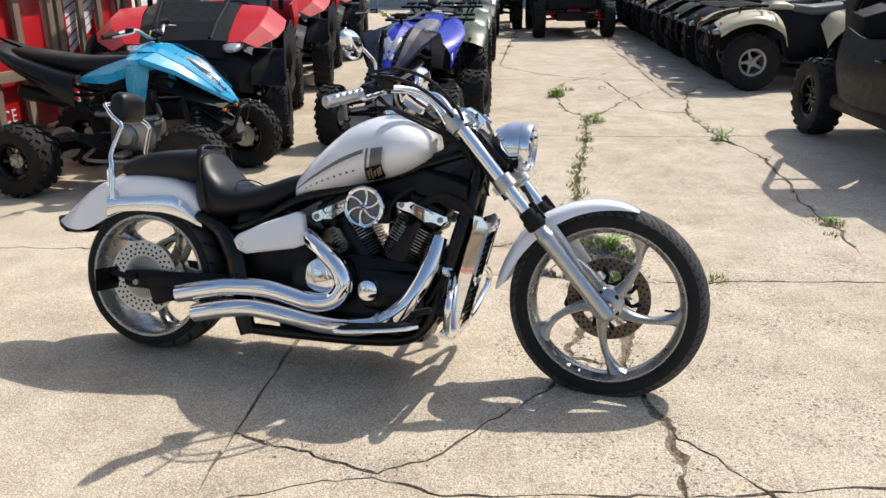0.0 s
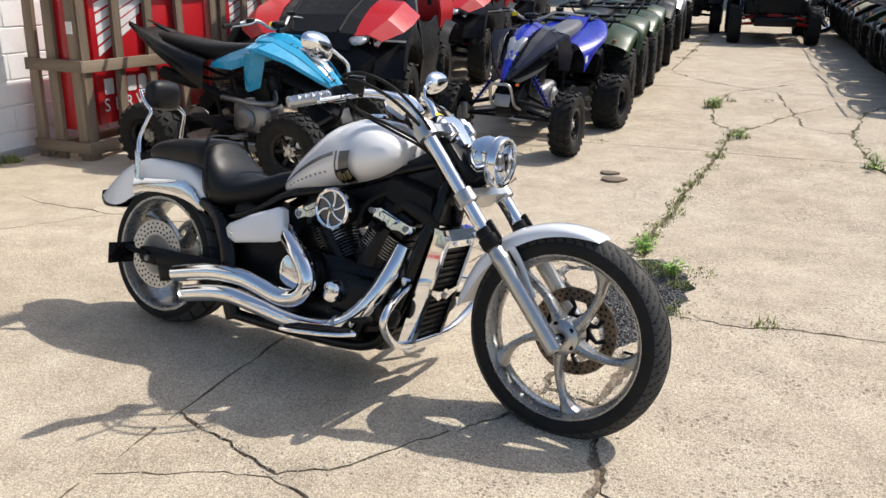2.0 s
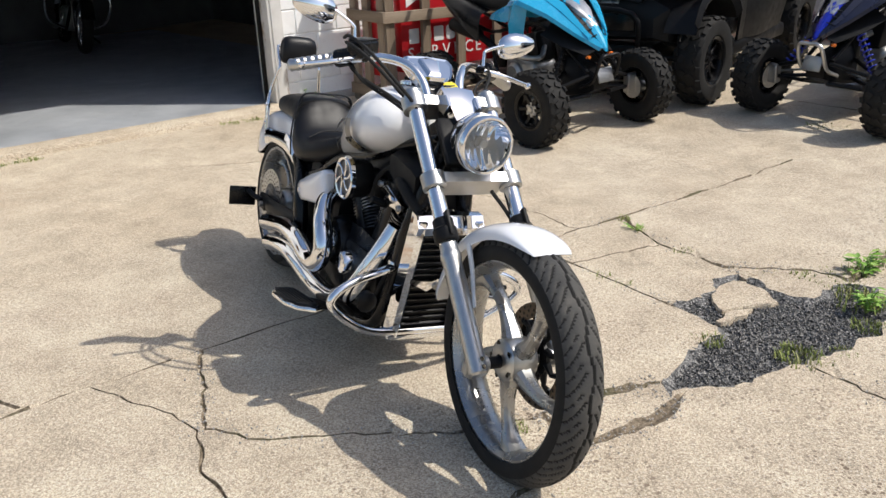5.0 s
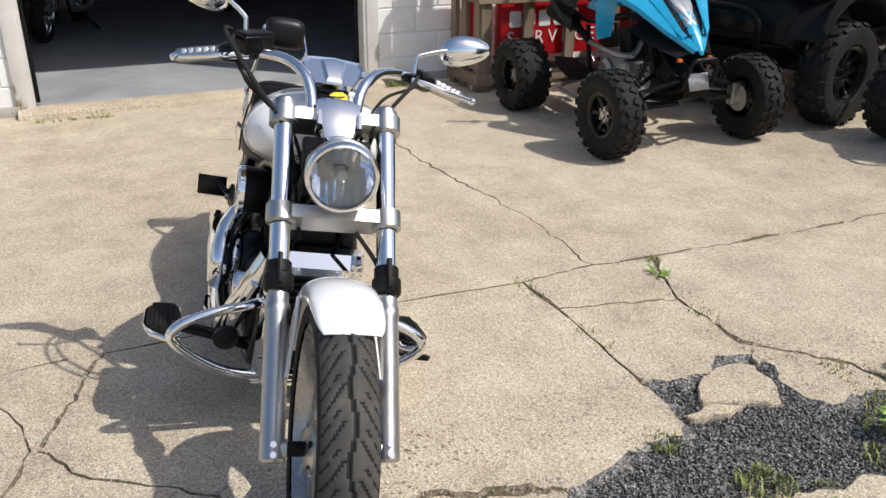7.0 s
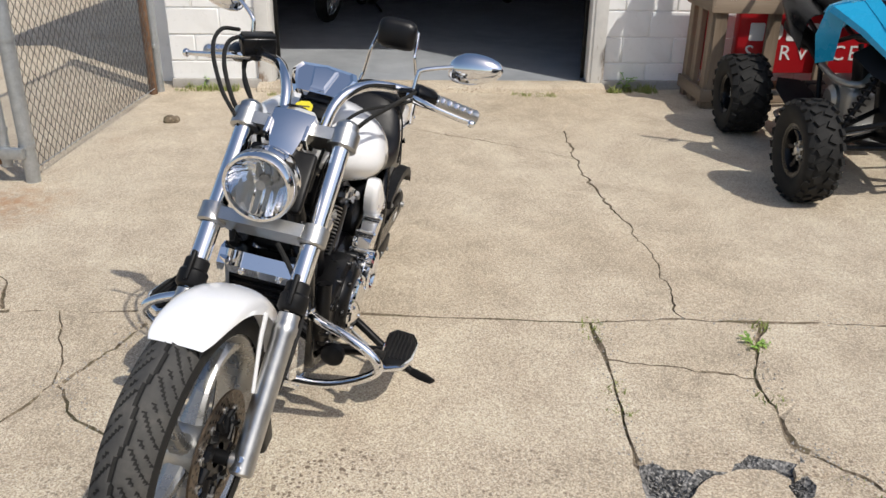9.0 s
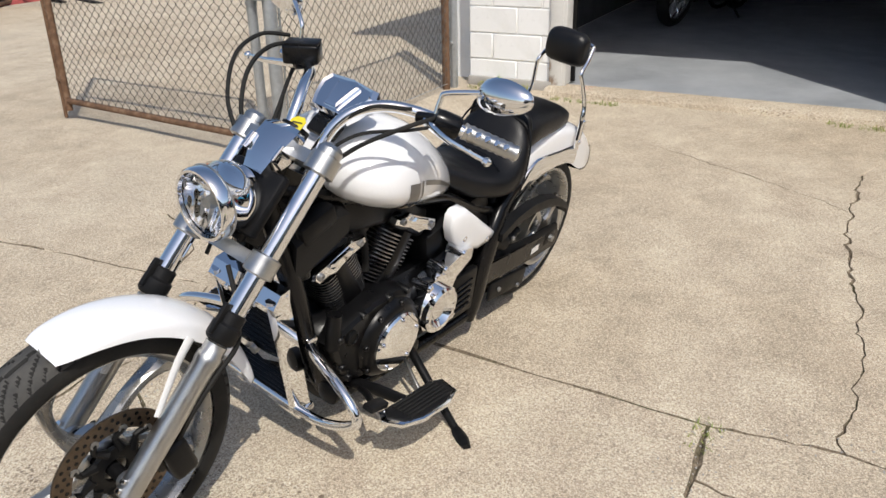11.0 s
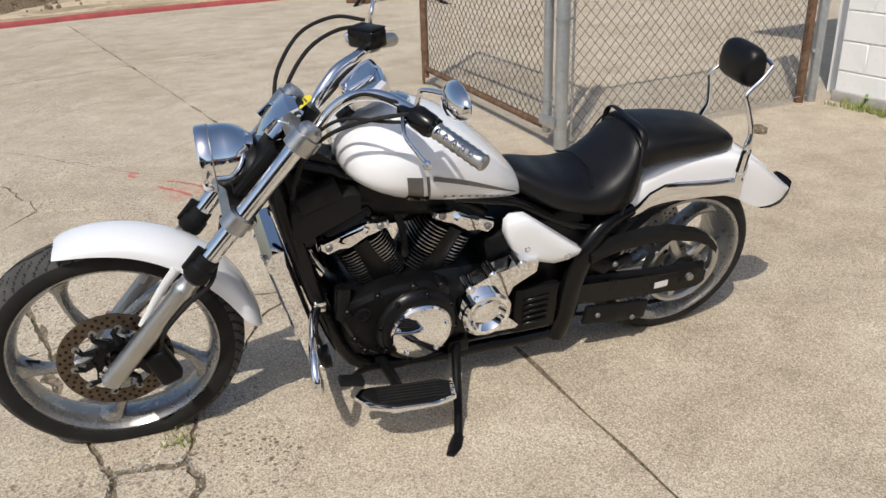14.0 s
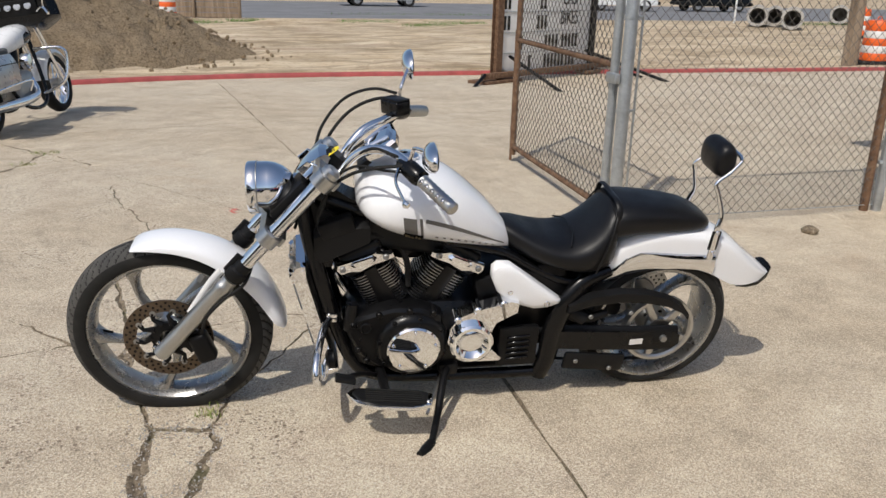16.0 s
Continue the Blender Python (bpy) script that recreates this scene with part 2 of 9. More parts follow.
def make_wood():
    a = Mat("weathered_pine", rough=0.8, spec=0.3)
    g = a.noise(9.0, 6, 0.65, (1.0, 1.0, 0.08))
    c = a.ramp(g, (0.25, (0.10, 0.072, 0.048)), (0.5, (0.22, 0.165, 0.115)), (0.75, (0.34, 0.27, 0.20)))
    tint = a.ramp(a.random(), (0.0, 0.42), (1.0, 0.58))
    a.color(a.mix(0.8, c, tint, "OVERLAY"))
    a.bump(a.noise(40.0, 5, 0.65, (1.0, 1.0, 0.08)), 0.6, 0.003)
    return a.m


def make_block_paint():
    a = Mat("white_block_paint", rough=0.7, spec=0.35)
    c = a.ramp(a.noise(2.5, 6, 0.65), (0.25, (0.74, 0.735, 0.71)), (0.5, (0.85, 0.85, 0.835)), (0.8, (0.88, 0.88, 0.865)))
    dirt = a.ramp(a.noise(14.0, 6, 0.72), (0.60, 0.0), (0.78, 0.55))
    c = a.mix(dirt, c, (0.42, 0.40, 0.36))
    a.color(a.mix(0.25, c, a.ramp(a.random(), (0, 0.40), (1, 0.60)), "OVERLAY"))
    a.bump(a.noise(90.0, 4, 0.7), 0.5, 0.003)
    return a.m


def make_rust(name="rusty_steel"):
    a = Mat(name, rough=0.85, spec=0.3)
    a.color(a.ramp(a.noise(14.0, 6, 0.7), (0.25, (0.07, 0.042, 0.028)), (0.5, (0.15, 0.085, 0.05)), (0.75, (0.26, 0.17, 0.11))))
    a.bump(a.noise(70.0, 5), 0.6, 0.002)
    return a.m


def make_leather():
    a = Mat("black_leather", rough=0.42, spec=0.3)
    a.color(a.ramp(a.noise(7.0, 5), (0.3, (0.004, 0.004, 0.0048)), (0.7, (0.008, 0.008, 0.009))))
    a.roughness(a.ramp(a.noise(9.0, 4), (0.3, 0.33), (0.7, 0.52)))
    a.bump(a.cells(330.0), 0.25, 0.001)
    return a.m


def make_pearl(name="pearl_white_paint", base=(0.90, 0.905, 0.92)):
    a = Mat(name, base, 0.24, 0.0, 1.0)
    a.set("Coat Roughness", 0.025)
    fl = a.cells(900.0, "F1", "Color")
    lo = tuple(c * 0.93 for c in base)
    a.color(a.mix(0.5, base, a.ramp(fl, (0.2, lo), (0.8, tuple(min(1, c * 1.05) for c in base)))))
    return a.m


def make_chrome():
    a = Mat("polished_chrome", (0.86, 0.87, 0.89), 0.04, 1.0)
    a.roughness(a.ramp(a.noise(25.0, 5, 0.6), (0.35, 0.012), (0.75, 0.06)))
    a.bump(a.noise(16.0, 2), 0.02, 0.002)
    return a.m


def make_rubber(name="tyre_rubber", base=0.012):
    a = Mat(name, rough=0.75, spec=0.3)
    a.color(a.ramp(a.noise(10.0, 5, 0.65), (0.3, (base * 0.7,) * 3), (0.6, (base * 1.3, base * 1.25, base * 1.15)), (0.85, (base * 2.4, base * 2.2, base * 1.9))))
    a.bump(a.noise(180.0, 3), 0.3, 0.001)
    return a.m


def make_garage_floor():
    a = Mat("grey_floor_paint", rough=0.35, spec=0.5)
    a.color(a.ramp(a.noise(1.4, 6, 0.65), (0.3, (0.30, 0.32, 0.34)), (0.6, (0.42, 0.44, 0.46)), (0.8, (0.36, 0.37, 0.38))))
    a.roughness(a.ramp(a.noise(3.0, 5), (0.3, 0.28), (0.7, 0.6)))
    return a.m


def make_road():
    a = Mat("grey_asphalt_road", rough=0.9, spec=0.3)
    a.color(a.ramp(a.noise(0.8, 6, 0.65), (0.3, (0.16, 0.16, 0.165)), (0.7, (0.23, 0.23, 0.235))))
    a.bump(a.noise(60.0, 3), 0.5, 0.004)
    return a.m


def make_glass(name="clear_lens"):
    a = Mat(name, (0.95, 0.97, 0.98), 0.02)
    a.set("Transmission Weight", 1.0)
    a.set("IOR", 1.45)
    return a.m


def make_leaf():
    a = Mat("weed_leaf", rough=0.6, spec=0.3)
    a.color(a.mix(0.6, a.ramp(a.noise(7.0, 4), (0.3, (0.16, 0.20, 0.05)), (0.55, (0.26, 0.30, 0.09)), (0.8, (0.42, 0.38, 0.18))),
                  a.ramp(a.t.nodes.new("ShaderNodeNewGeometry").outputs["Random Per Island"], (0.1, (0.16, 0.22, 0.05)), (0.6, (0.30, 0.34, 0.10)), (1.0, (0.48, 0.42, 0.22)))))
    a.set("Subsurface Weight", 0.0)
    return a.m


CONCRETE, CRACK, GRAVEL, SAND = make_concrete(), make_crack(), make_gravel(), make_sand()
WOOD, BLOCK, RUST, LEATHER = make_wood(), make_block_paint(), make_rust(), make_leather()
PEARL, CHROME, RUBBER, LEAF = make_pearl(), make_chrome(), make_rubber(), make_leaf()
FLOOR_PAINT, ROAD, LENS = make_garage_floor(), make_road(), make_glass()
ALLOY = varied("satin_alloy", (0.52, 0.52, 0.51), 0.36, 1.0, scale=12, amount=0.10, bump=0.05, fine=200)
CAST = varied("cast_grey_alloy", (0.36, 0.36, 0.355), 0.42, 0.9, scale=9, amount=0.12, bump=0.08, fine=160)
BLACK = varied("black_enamel", (0.004, 0.004, 0.0045), 0.24, scale=7, amount=0.2, bump=0.03, spec=0.3)
BLACK_SATIN = varied("black_satin_metal", (0.006, 0.006, 0.0065), 0.40, scale=9, amount=0.25, bump=0.08, spec=0.2)
PLASTIC = varied("black_moulded_plastic", (0.008, 0.008, 0.0085), 0.45, scale=6, amount=0.25, bump=0.12, fine=240, spec=0.2)
ENGINE_BLACK = varied("black_engine_paint", (0.004, 0.004, 0.0045), 0.32, scale=10, amount=0.3, bump=0.1, spec=0.28)
RIM = varied("silver_cast_rim", (0.36, 0.36, 0.352), 0.28, 0.8, scale=10, amount=0.12, bump=0.06, fine=180)
FIN_EDGE = varied("machined_fin_edge", (0.32, 0.315, 0.305), 0.36, 0.9, scale=30, amount=0.25)
FIN = varied("black_fin_enamel", (0.018, 0.018, 0.019), 0.28, scale=14, amount=0.25, bump=0.05, spec=0.5)
DISC = varied("brake_disc_steel", (0.14, 0.108, 0.08), 0.40, 0.9, scale=20, amount=0.25, bump=0.1, fine=90)
GRAPHITE = varied("graphite_decal", (0.11, 0.105, 0.10), 0.35, coat=0.6, scale=12, amount=0.15)
GOLD = varied("dull_gold_print", (0.30, 0.24, 0.12), 0.4, 0.4, scale=20)
TAG_YELLOW = varied("yellow_paper_tag", (0.75, 0.62, 0.03), 0.6, scale=20, amount=0.1)
INK = varied("dark_print", (0.05, 0.045, 0.03), 0.6)
CYAN = varied("cyan_plastic", (0.015, 0.36, 0.62), 0.28, coat=0.3, scale=5, amount=0.06)
BLUE = varied("blue_plastic", (0.012, 0.028, 0.42), 0.28, coat=0.3, scale=5, amount=0.08)
NAVY = varied("dark_navy_plastic", (0.012, 0.014, 0.035), 0.32, coat=0.2, scale=5, amount=0.1)
GREEN = varied("dark_green_plastic", (0.035, 0.062, 0.022), 0.38, scale=5, amount=0.1)
TAN = varied("pale_tan_plastic", (0.56, 0.50, 0.34), 0.42, scale=5, amount=0.08)
RED = varied("red_plastic", (0.50, 0.012, 0.016), 0.36, coat=0.0, scale=5, amount=0.08)
RED_SIGN = varied("red_sign_paint", (0.46, 0.010, 0.016), 0.35, coat=0.3, scale=3, amount=0.12)
WHITE = varied("white_gloss_paint", (0.78, 0.78, 0.77), 0.3, coat=0.4, scale=6, amount=0.05)
SIGN_WHITE = varied("white_sign_print", (0.74, 0.73, 0.71), 0.4, scale=4, amount=0.08)
GREY_SEAT = varied("grey_seat_vinyl", (0.13, 0.13, 0.14), 0.5, scale=8, amount=0.15, bump=0.1)
GALV = varied("galvanised_steel", (0.42, 0.44, 0.45), 0.42, 0.7, scale=18, amount=0.2, bump=0.06)
WIRE = varied("weathered_wire", (0.135, 0.12, 0.105), 0.65, 0.3, scale=9, amount=0.35, bump=0.05)
TRIM = Mat("peeling_white_trim", rough=0.65, spec=0.3)
TRIM_BASE = TRIM.ramp(TRIM.noise(5.0, 5, 0.6), (0.3, (0.60, 0.59, 0.56)), (0.7, (0.76, 0.75, 0.72)))
TRIM_BARE = TRIM.ramp(TRIM.noise(7.0, 6, 0.7, (1.0, 1.0, 0.35)), (0.56, 0.0), (0.64, 0.9))
TRIM.color(TRIM.mix(TRIM_BARE, TRIM_BASE, (0.24, 0.16, 0.10)))
TRIM.bump(TRIM.noise(40.0, 4, 0.6), 0.4, 0.003)
TRIM = TRIM.m
KERB_RED = varied("red_kerb_paint", (0.36, 0.075, 0.07), 0.6, scale=6, amount=0.3, bump=0.5, fine=50)
SILVER = varied("silver_paint", (0.42, 0.43, 0.45), 0.3, 0.5, 0.5, scale=6, amount=0.08)
ORANGE = varied("orange_safety_plastic", (0.80, 0.13, 0.02), 0.45, scale=6, amount=0.08)
PIPE = varied("precast_concrete", (0.40, 0.38, 0.35), 0.85, scale=6, amount=0.2, bump=0.4, fine=60)
BRICK_DARK = varied("dark_grey_wall", (0.11, 0.11, 0.115), 0.7, scale=3, amount=0.25, bump=0.3)
DARK_GLASS = Mat("dark_window_glass", (0.01, 0.012, 0.014), 0.05, 0.0).m
AMBER = Mat("amber_lens", (0.75, 0.16, 0.01), 0.15, coat=0.6).m
RED_LENS = Mat("dark_red_lens", (0.10, 0.005, 0.006), 0.12, coat=0.6).m

# ---- ground: one sheet with recessed cracks and joints, a worn asphalt patch, soil and the road beyond ----
def ground_z(y):
    """The yard is level round the motorcycle, climbs gently to the north and falls to the street."""
    return .034 * (min(y, 26) - 5.5) if y > 5.5 else .022 * max(y, -9) if y < 0 else 0.0


KERB = [(13.172, -6.668), (5.946, -6.258), (0.882, -7.917), (-1.757, -8.287), (-5.300, -8.065), (-13.670, -7.219), (-44.088, -3.819)]
PATCH = [(.705, 3.346), (.67, 3.479), (.62, 3.636), (.647, 3.795), (.448, 3.87), (.361, 3.875), (.427, 4.02), (.428, 4.127), (.385, 4.288), (.368, 4.358), (.498, 4.34), (.579, 4.278), (.681, 4.277),
         (.746, 4.372), (.739, 4.491), (.878, 4.6), (1.013, 4.378), (1.059, 4.184), (.991, 3.943), (.92, 3.699), (.806, 3.441), (.769, 3.295)]
# half width in metres, roughness of the line, way points
LINES = [
    (.006, .006, [(-1.033, -7.727), (-0.756, -0.339), (-0.678, 0.388), (-0.684, 1.037), (-0.659, 1.975), (-0.616, 2.451), (-0.571, 3.023), (-0.487, 3.601), (-0.435, 3.948)]),
    (.008, .010, [(-0.435, 3.948), (-0.443, 4.293), (-0.393, 4.598), (-0.352, 4.982), (-0.238, 6.104)]),
    (.009, .008, [(-0.435, 3.948), (-0.177, 3.939), (0.239, 3.890), (0.380, 3.877)]),
    (.008, .012, [(0.998, 3.791), (1.264, 3.755), (1.473, 3.803), (2.452, 3.761), (7.084, 3.506)]),
    (.007, .016, [(-0.177, 3.939), (-0.126, 4.117), (-0.026, 4.402)]),
    (.010, .016, [(-0.393, 4.598), (-0.185, 4.480), (0.023, 4.392), (0.329, 4.361), (0.389, 4.410), (0.608, 4.581), (0.767, 4.578)]),
    (.005, .022, [(-3.022, 4.418), (-2.250, 4.339), (-1.801, 4.340), (-1.496, 4.360), (-0.922, 4.371), (-0.552, 4.312), (-0.443, 4.313)]),
    (.017, .016, [(0.774, 3.337), (0.795, 3.271), (0.802, 3.178), (0.777, 3.061), (0.752, 2.967), (0.737, 2.823), (0.749, 2.683), (0.750, 2.578), (0.798, 2.406), (0.750, 2.030), (0.784, 1.351)]),
    (.013, .016, [(0.686, 3.354), (0.660, 3.301), (0.615, 3.213), (0.566, 3.083), (0.537, 2.947), (0.487, 2.806), (0.421, 2.675)]),
    (.020, .014, [(0.737, 2.866), (0.679, 2.887), (0.611, 2.908), (0.545, 2.933)]),
    (.010, .016, [(-0.636, 2.371), (-0.436, 2.284), (-0.205, 2.168), (-0.136, 2.139)]),
    (.008, .016, [(-0.136, 2.139), (0.055, 2.253), (0.204, 2.456), (0.421, 2.675)]),
    (.005, .020, [(0.798, 2.386), (0.903, 2.209), (0.995, 2.036), (1.239, 1.693)]),
    (.005, .012, [(4.523, 1.843), (1.246, 2.086), (0.750, 2.030), (0.412, 2.041), (0.053, 2.031), (-0.146, 2.119), (-0.346, 2.084), (-0.649, 1.975)]),
    (.014, .020, [(0.767, 4.578), (0.801, 5.114), (0.899, 5.514), (0.950, 6.012), (1.099, 6.736), (1.200, 7.291), (1.325, 8.228), (1.583, 8.635), (1.973, 9.442), (2.305, 9.853)]),
    (.012, .03, [(0.714, 12.096), (1.199, 11.400), (1.914, 10.818), (1.964, 9.627), (1.997, 8.744), (2.219, 8.561), (2.404, 8.531)]),
    (.013, .03, [(3.018, 10.271), (2.688, 9.711), (2.404, 8.531), (2.372, 7.964), (2.390, 7.219), (2.505, 6.685), (2.438, 5.842), (2.303, 5.016), (2.244, 4.345)]),
    (.011, .03, [(1.337, 8.369), (1.169, 8.701), (1.152, 9.586), (1.195, 9.778), (1.367, 10.607), (1.768, 11.157), (2.164, 11.562)]),
    (.006, .008, [(-3.649, 7.683), (0.107, 7.447), (0.721, 7.457), (1.702, 7.381), (2.431, 7.381), (6.196, 7.349)]),
    (.015, .02, [(0.642, 12.463), (0.812, 14.209), (1.288, 18.775)]),
    (.0028, .02, [(1.615, -2.867), (1.214, -2.041), (0.474, -0.717), (-0.021, 0.206)]),
    (.016, .03, [(1.506, -1.533), (1.371, -1.789), (1.221, -2.256)]),
    (.012, .03, [(1.599, -2.777), (1.363, -2.469), (1.221, -2.256), (0.867, -1.627)]),
    (.006, .02, [(0.735, -0.771), (0.702, -0.227), (0.561, 0.490)]),
    (.004, .015, [(-1.231, 1.269), (-1.154, 1.466), (-0.933, 1.675), (-0.688, 1.754)]),
    (.003, .015, [(-3.170, 3.306), (-2.836, 3.825), (-2.540, 4.218), (-2.404, 4.339)]),
    (.006, .008, [(-5.063, -3.669), (-0.895, -3.588), (4.829, -2.771)]),
    (.006, .008, [(-4.073, 11.169), (6.115, 10.642)]),
]


def jagged(pts, rough, step):
    """Way points joined by an uneven line."""
    out = []
    for (ax, ay), (bx, by) in zip(pts, pts[1:]):
        d = math.hypot(bx - ax, by - ay)
        n = max(1, round(d / step))
        for i in range(n):
            t = i / n
            k = 0 if i == 0 else rough * min(1, 4 * t, 4 * (1 - t))
            x, y = ax + (bx - ax) * t, ay + (by - ay) * t
            w = noise.noise_vector(Vector((x * 7, y * 7, 3.1))) + 0.6 * noise.noise_vector(Vector((x * 23, y * 23, 9.1))) + 0.35 * noise.noise_vector(Vector((x * 61, y * 61, 2.1)))
            out.append((x + k * 1.6 * w.x, y + k * 1.6 * w.y))
    out.append(pts[-1])
    return out


def kerb_y(x):
    for (ax, ay), (bx, by) in zip(KERB, KERB[1:]):
        if bx <= x <= ax:
            return ay + (by - ay) * (x - ax) / (bx - ax)
    return KERB[0][1] if x > KERB[0][0] else KERB[-1][1]


def inside(poly, x, y):
    hit = False
    for (ax, ay), (bx, by) in zip(poly, poly[1:] + poly[:1]):
        if (ay > y) != (by > y) and x < (bx - ax) * (y - ay) / (by - ay) + ax:
            hit = not hit
    return hit


def make_ground():
    from mathutils.geometry import delaunay_2d_cdt
    verts, edges, segs = [], [], []

    def chain(pts, closed=False):
        a = len(verts)
        verts.extend(Vector(p) for p in pts)
        edges.extend((a + i, a + i + 1) for i in range(len(pts) - 1))
        if closed:
            edges.append((a + len(pts) - 1, a))

    for half, rough, pts in LINES:
        far = max(p[1] for p in pts) > 7.9 or min(p[1] for p in pts) < -2
        line = jagged(pts, rough, 0.09 if far else 0.035)
        left, right = [], []
        for i, (x, y) in enumerate(line):
            ax, ay = line[max(0, i - 1)]
            bx, by = line[min(len(line) - 1, i + 1)]
            l = math.hypot(bx - ax, by - ay) or 1
            h = 0.92 * half * (0.6 + 2.0 * max(0, noise.noise(Vector((x * 5, y * 5, 0.7))) + 0.12) + 0.6 * noise.noise(Vector((x * 37, y * 37, 5))))
            h = max(0.0016, h)
            nx, ny = -(by - ay) / l * h, (bx - ax) / l * h
            left.append((x + nx, y + ny))
            right.append((x - nx, y - ny))
            if i:
                segs.append((*line[i - 1], x, y, h))
        for run in (left, line, right):
            chain(run)
    ring = jagged(PATCH + PATCH[:1], 0.03, 0.03)[:-1]
    chain(ring, True)
    grit = random.Random(8)
    while len(verts) % 1000:
        p = Vector((grit.uniform(.34, 1.08), grit.uniform(3.3, 4.6)))
        if inside(ring, *p) and min(math.hypot(p.x - a, p.y - b) for a, b in ring) > .018:
            verts.append(p)
    chain(KERB)
    chain([(x, y - 0.16) for x, y in KERB])
    rnd = random.Random(4)
    for i in range(-40, 30):
        for j in range(0, 40):
            x = i * 0.5 + rnd.uniform(-.2, .2)
            verts.append(Vector((x, kerb_y(x) - 0.5 - j * 0.42 + rnd.uniform(-.15, .15))))
    for i in range(-14, 16):
        for j in range(-10, 30):
            verts.append(Vector((i * 0.37 + rnd.uniform(-.12, .12), j * 0.37 + rnd.uniform(-.12, .12))))
    for y in (-9, 0, 5.5, 26):
        chain([(-400, y), (-30, y), (30, y), (400, y)])
    for x in (-400, -60, 60, 400):
        for y in (-400, -60, 60, 400):
            verts.append(Vector((x, y)))
    chain([(-400, -27), (-30, -27), (30, -27), (400, -27)])
    chain([(-400, -46), (400, -46)])
    co, _, faces, *_ = delaunay_2d_cdt(verts, edges, [], 0, 1e-5)
    xy = np.array([(v.x, v.y) for v in co])
    s = np.array(segs)

    def depth(p):
        out = np.zeros(len(p))
        ab = s[:, 2:4] - s[:, :2]
        ll = np.maximum((ab ** 2).sum(1), 1e-12)
        for i in range(0, len(p), 2000):
            q = p[i:i + 2000, None, :] - s[None, :, :2]
            t = np.clip((q * ab[None]).sum(2) / ll[None], 0, 1)
            d = np.sqrt(((q - t[..., None] * ab[None]) ** 2).sum(2))
            out[i:i + 2000] = np.clip(1 - d / s[None, :, 4], 0, 1).max(1)
        return out

    z = -0.009 * np.clip((depth(xy) - 0.25) * 2.2, 0, 1)
    for i, (x, y) in enumerate(xy):
        ky = kerb_y(x) - 0.161
        if y < ky and y > -26.9 and -39 < x < 29:
            f = min(1, (ky - y) / 0.5) * min(1, (y + 27) / 2)
            z[i] = 0.03 + f * 0.10 * (noise.noise(Vector((x * .5, y * 1.1, 2))) + 0.5 * noise.noise(Vector((x * 1.7, y * 2.9, 2))))
        elif .3 < x < 1.2 and 3.2 < y < 4.7 and inside(ring, x, y):
            e = min(math.hypot(x - a, y - b) for a, b in ring)
            z[i] = -0.020 * min(1, e / 0.02)
    mid = np.array([xy[list(f)].mean(0) for f in faces])
    dm = depth(mid)
    bm = mesh()
    vs = [bm.verts.new((x, y, h + ground_z(y))) for (x, y), h in zip(xy, z)]
    for f, (x, y), d in zip(faces, mid, dm):
        face = bm.faces.new([vs[i] for i in f])
        k = 0
        if y < -46:
            k = 3
        elif y < -27:
            k = 4
        elif y < kerb_y(x) - 0.08:
            k = 3
        elif .3 < x < 1.2 and 3.2 < y < 4.7 and inside(ring, x, y):
            k = 2
        elif d > 0.12:
            k = 1
        face.material_index = k
    bmesh.ops.recalc_face_normals(bm, faces=bm.faces[:])
    if bm.faces[0].normal.z < 0:
        bmesh.ops.reverse_faces(bm, faces=bm.faces[:])
    return part("ground", bm, [CONCRETE, CRACK, GRAVEL, SAND, ROAD], smooth=False)


tagged(make_ground(), "cracked tan exposed-aggregate concrete yard with joints", "ground", kind="structure")


def make_kerb():
    bm = mesh()
    rings = []
    pts = spline([(x, y - 0.08, ground_z(y)) for x, y in KERB], 8)
    for i, p in enumerate(pts):
        d = (pts[min(i + 1, len(pts) - 1)] - pts[max(i - 1, 0)]).normalized()
        n = Vector((-d.y, d.x, 0))
        w = 0.006 * noise.noise(p * 1.5)
        prof = ((.075, -.01), (.070, .045), (.050, .066), (0, .070), (-.050, .066), (-.070, .045), (-.075, -.01))
        rings.append([p + n * (a + w) + Vector((0, 0, b + w)) for a, b in prof])
    loft(bm, rings)
    return tagged(part("kerb", bm, KERB_RED, sharp=50), "low faded red painted kerb along the yard edge", "kerb", kind="structure")


make_kerb()

# ---- garage: painted block wall, door opening, dark room behind ----
GAR = pose(-4.36, 2.41, 0, 0, 0, -3.15)
OPEN_W, OPEN_H, WALL_H = 2.46, 2.5, 3.4
Y_LO, Y_HI = -0.80, 9.6


def place(ob, m):
    ob.matrix_world = m
    return ob


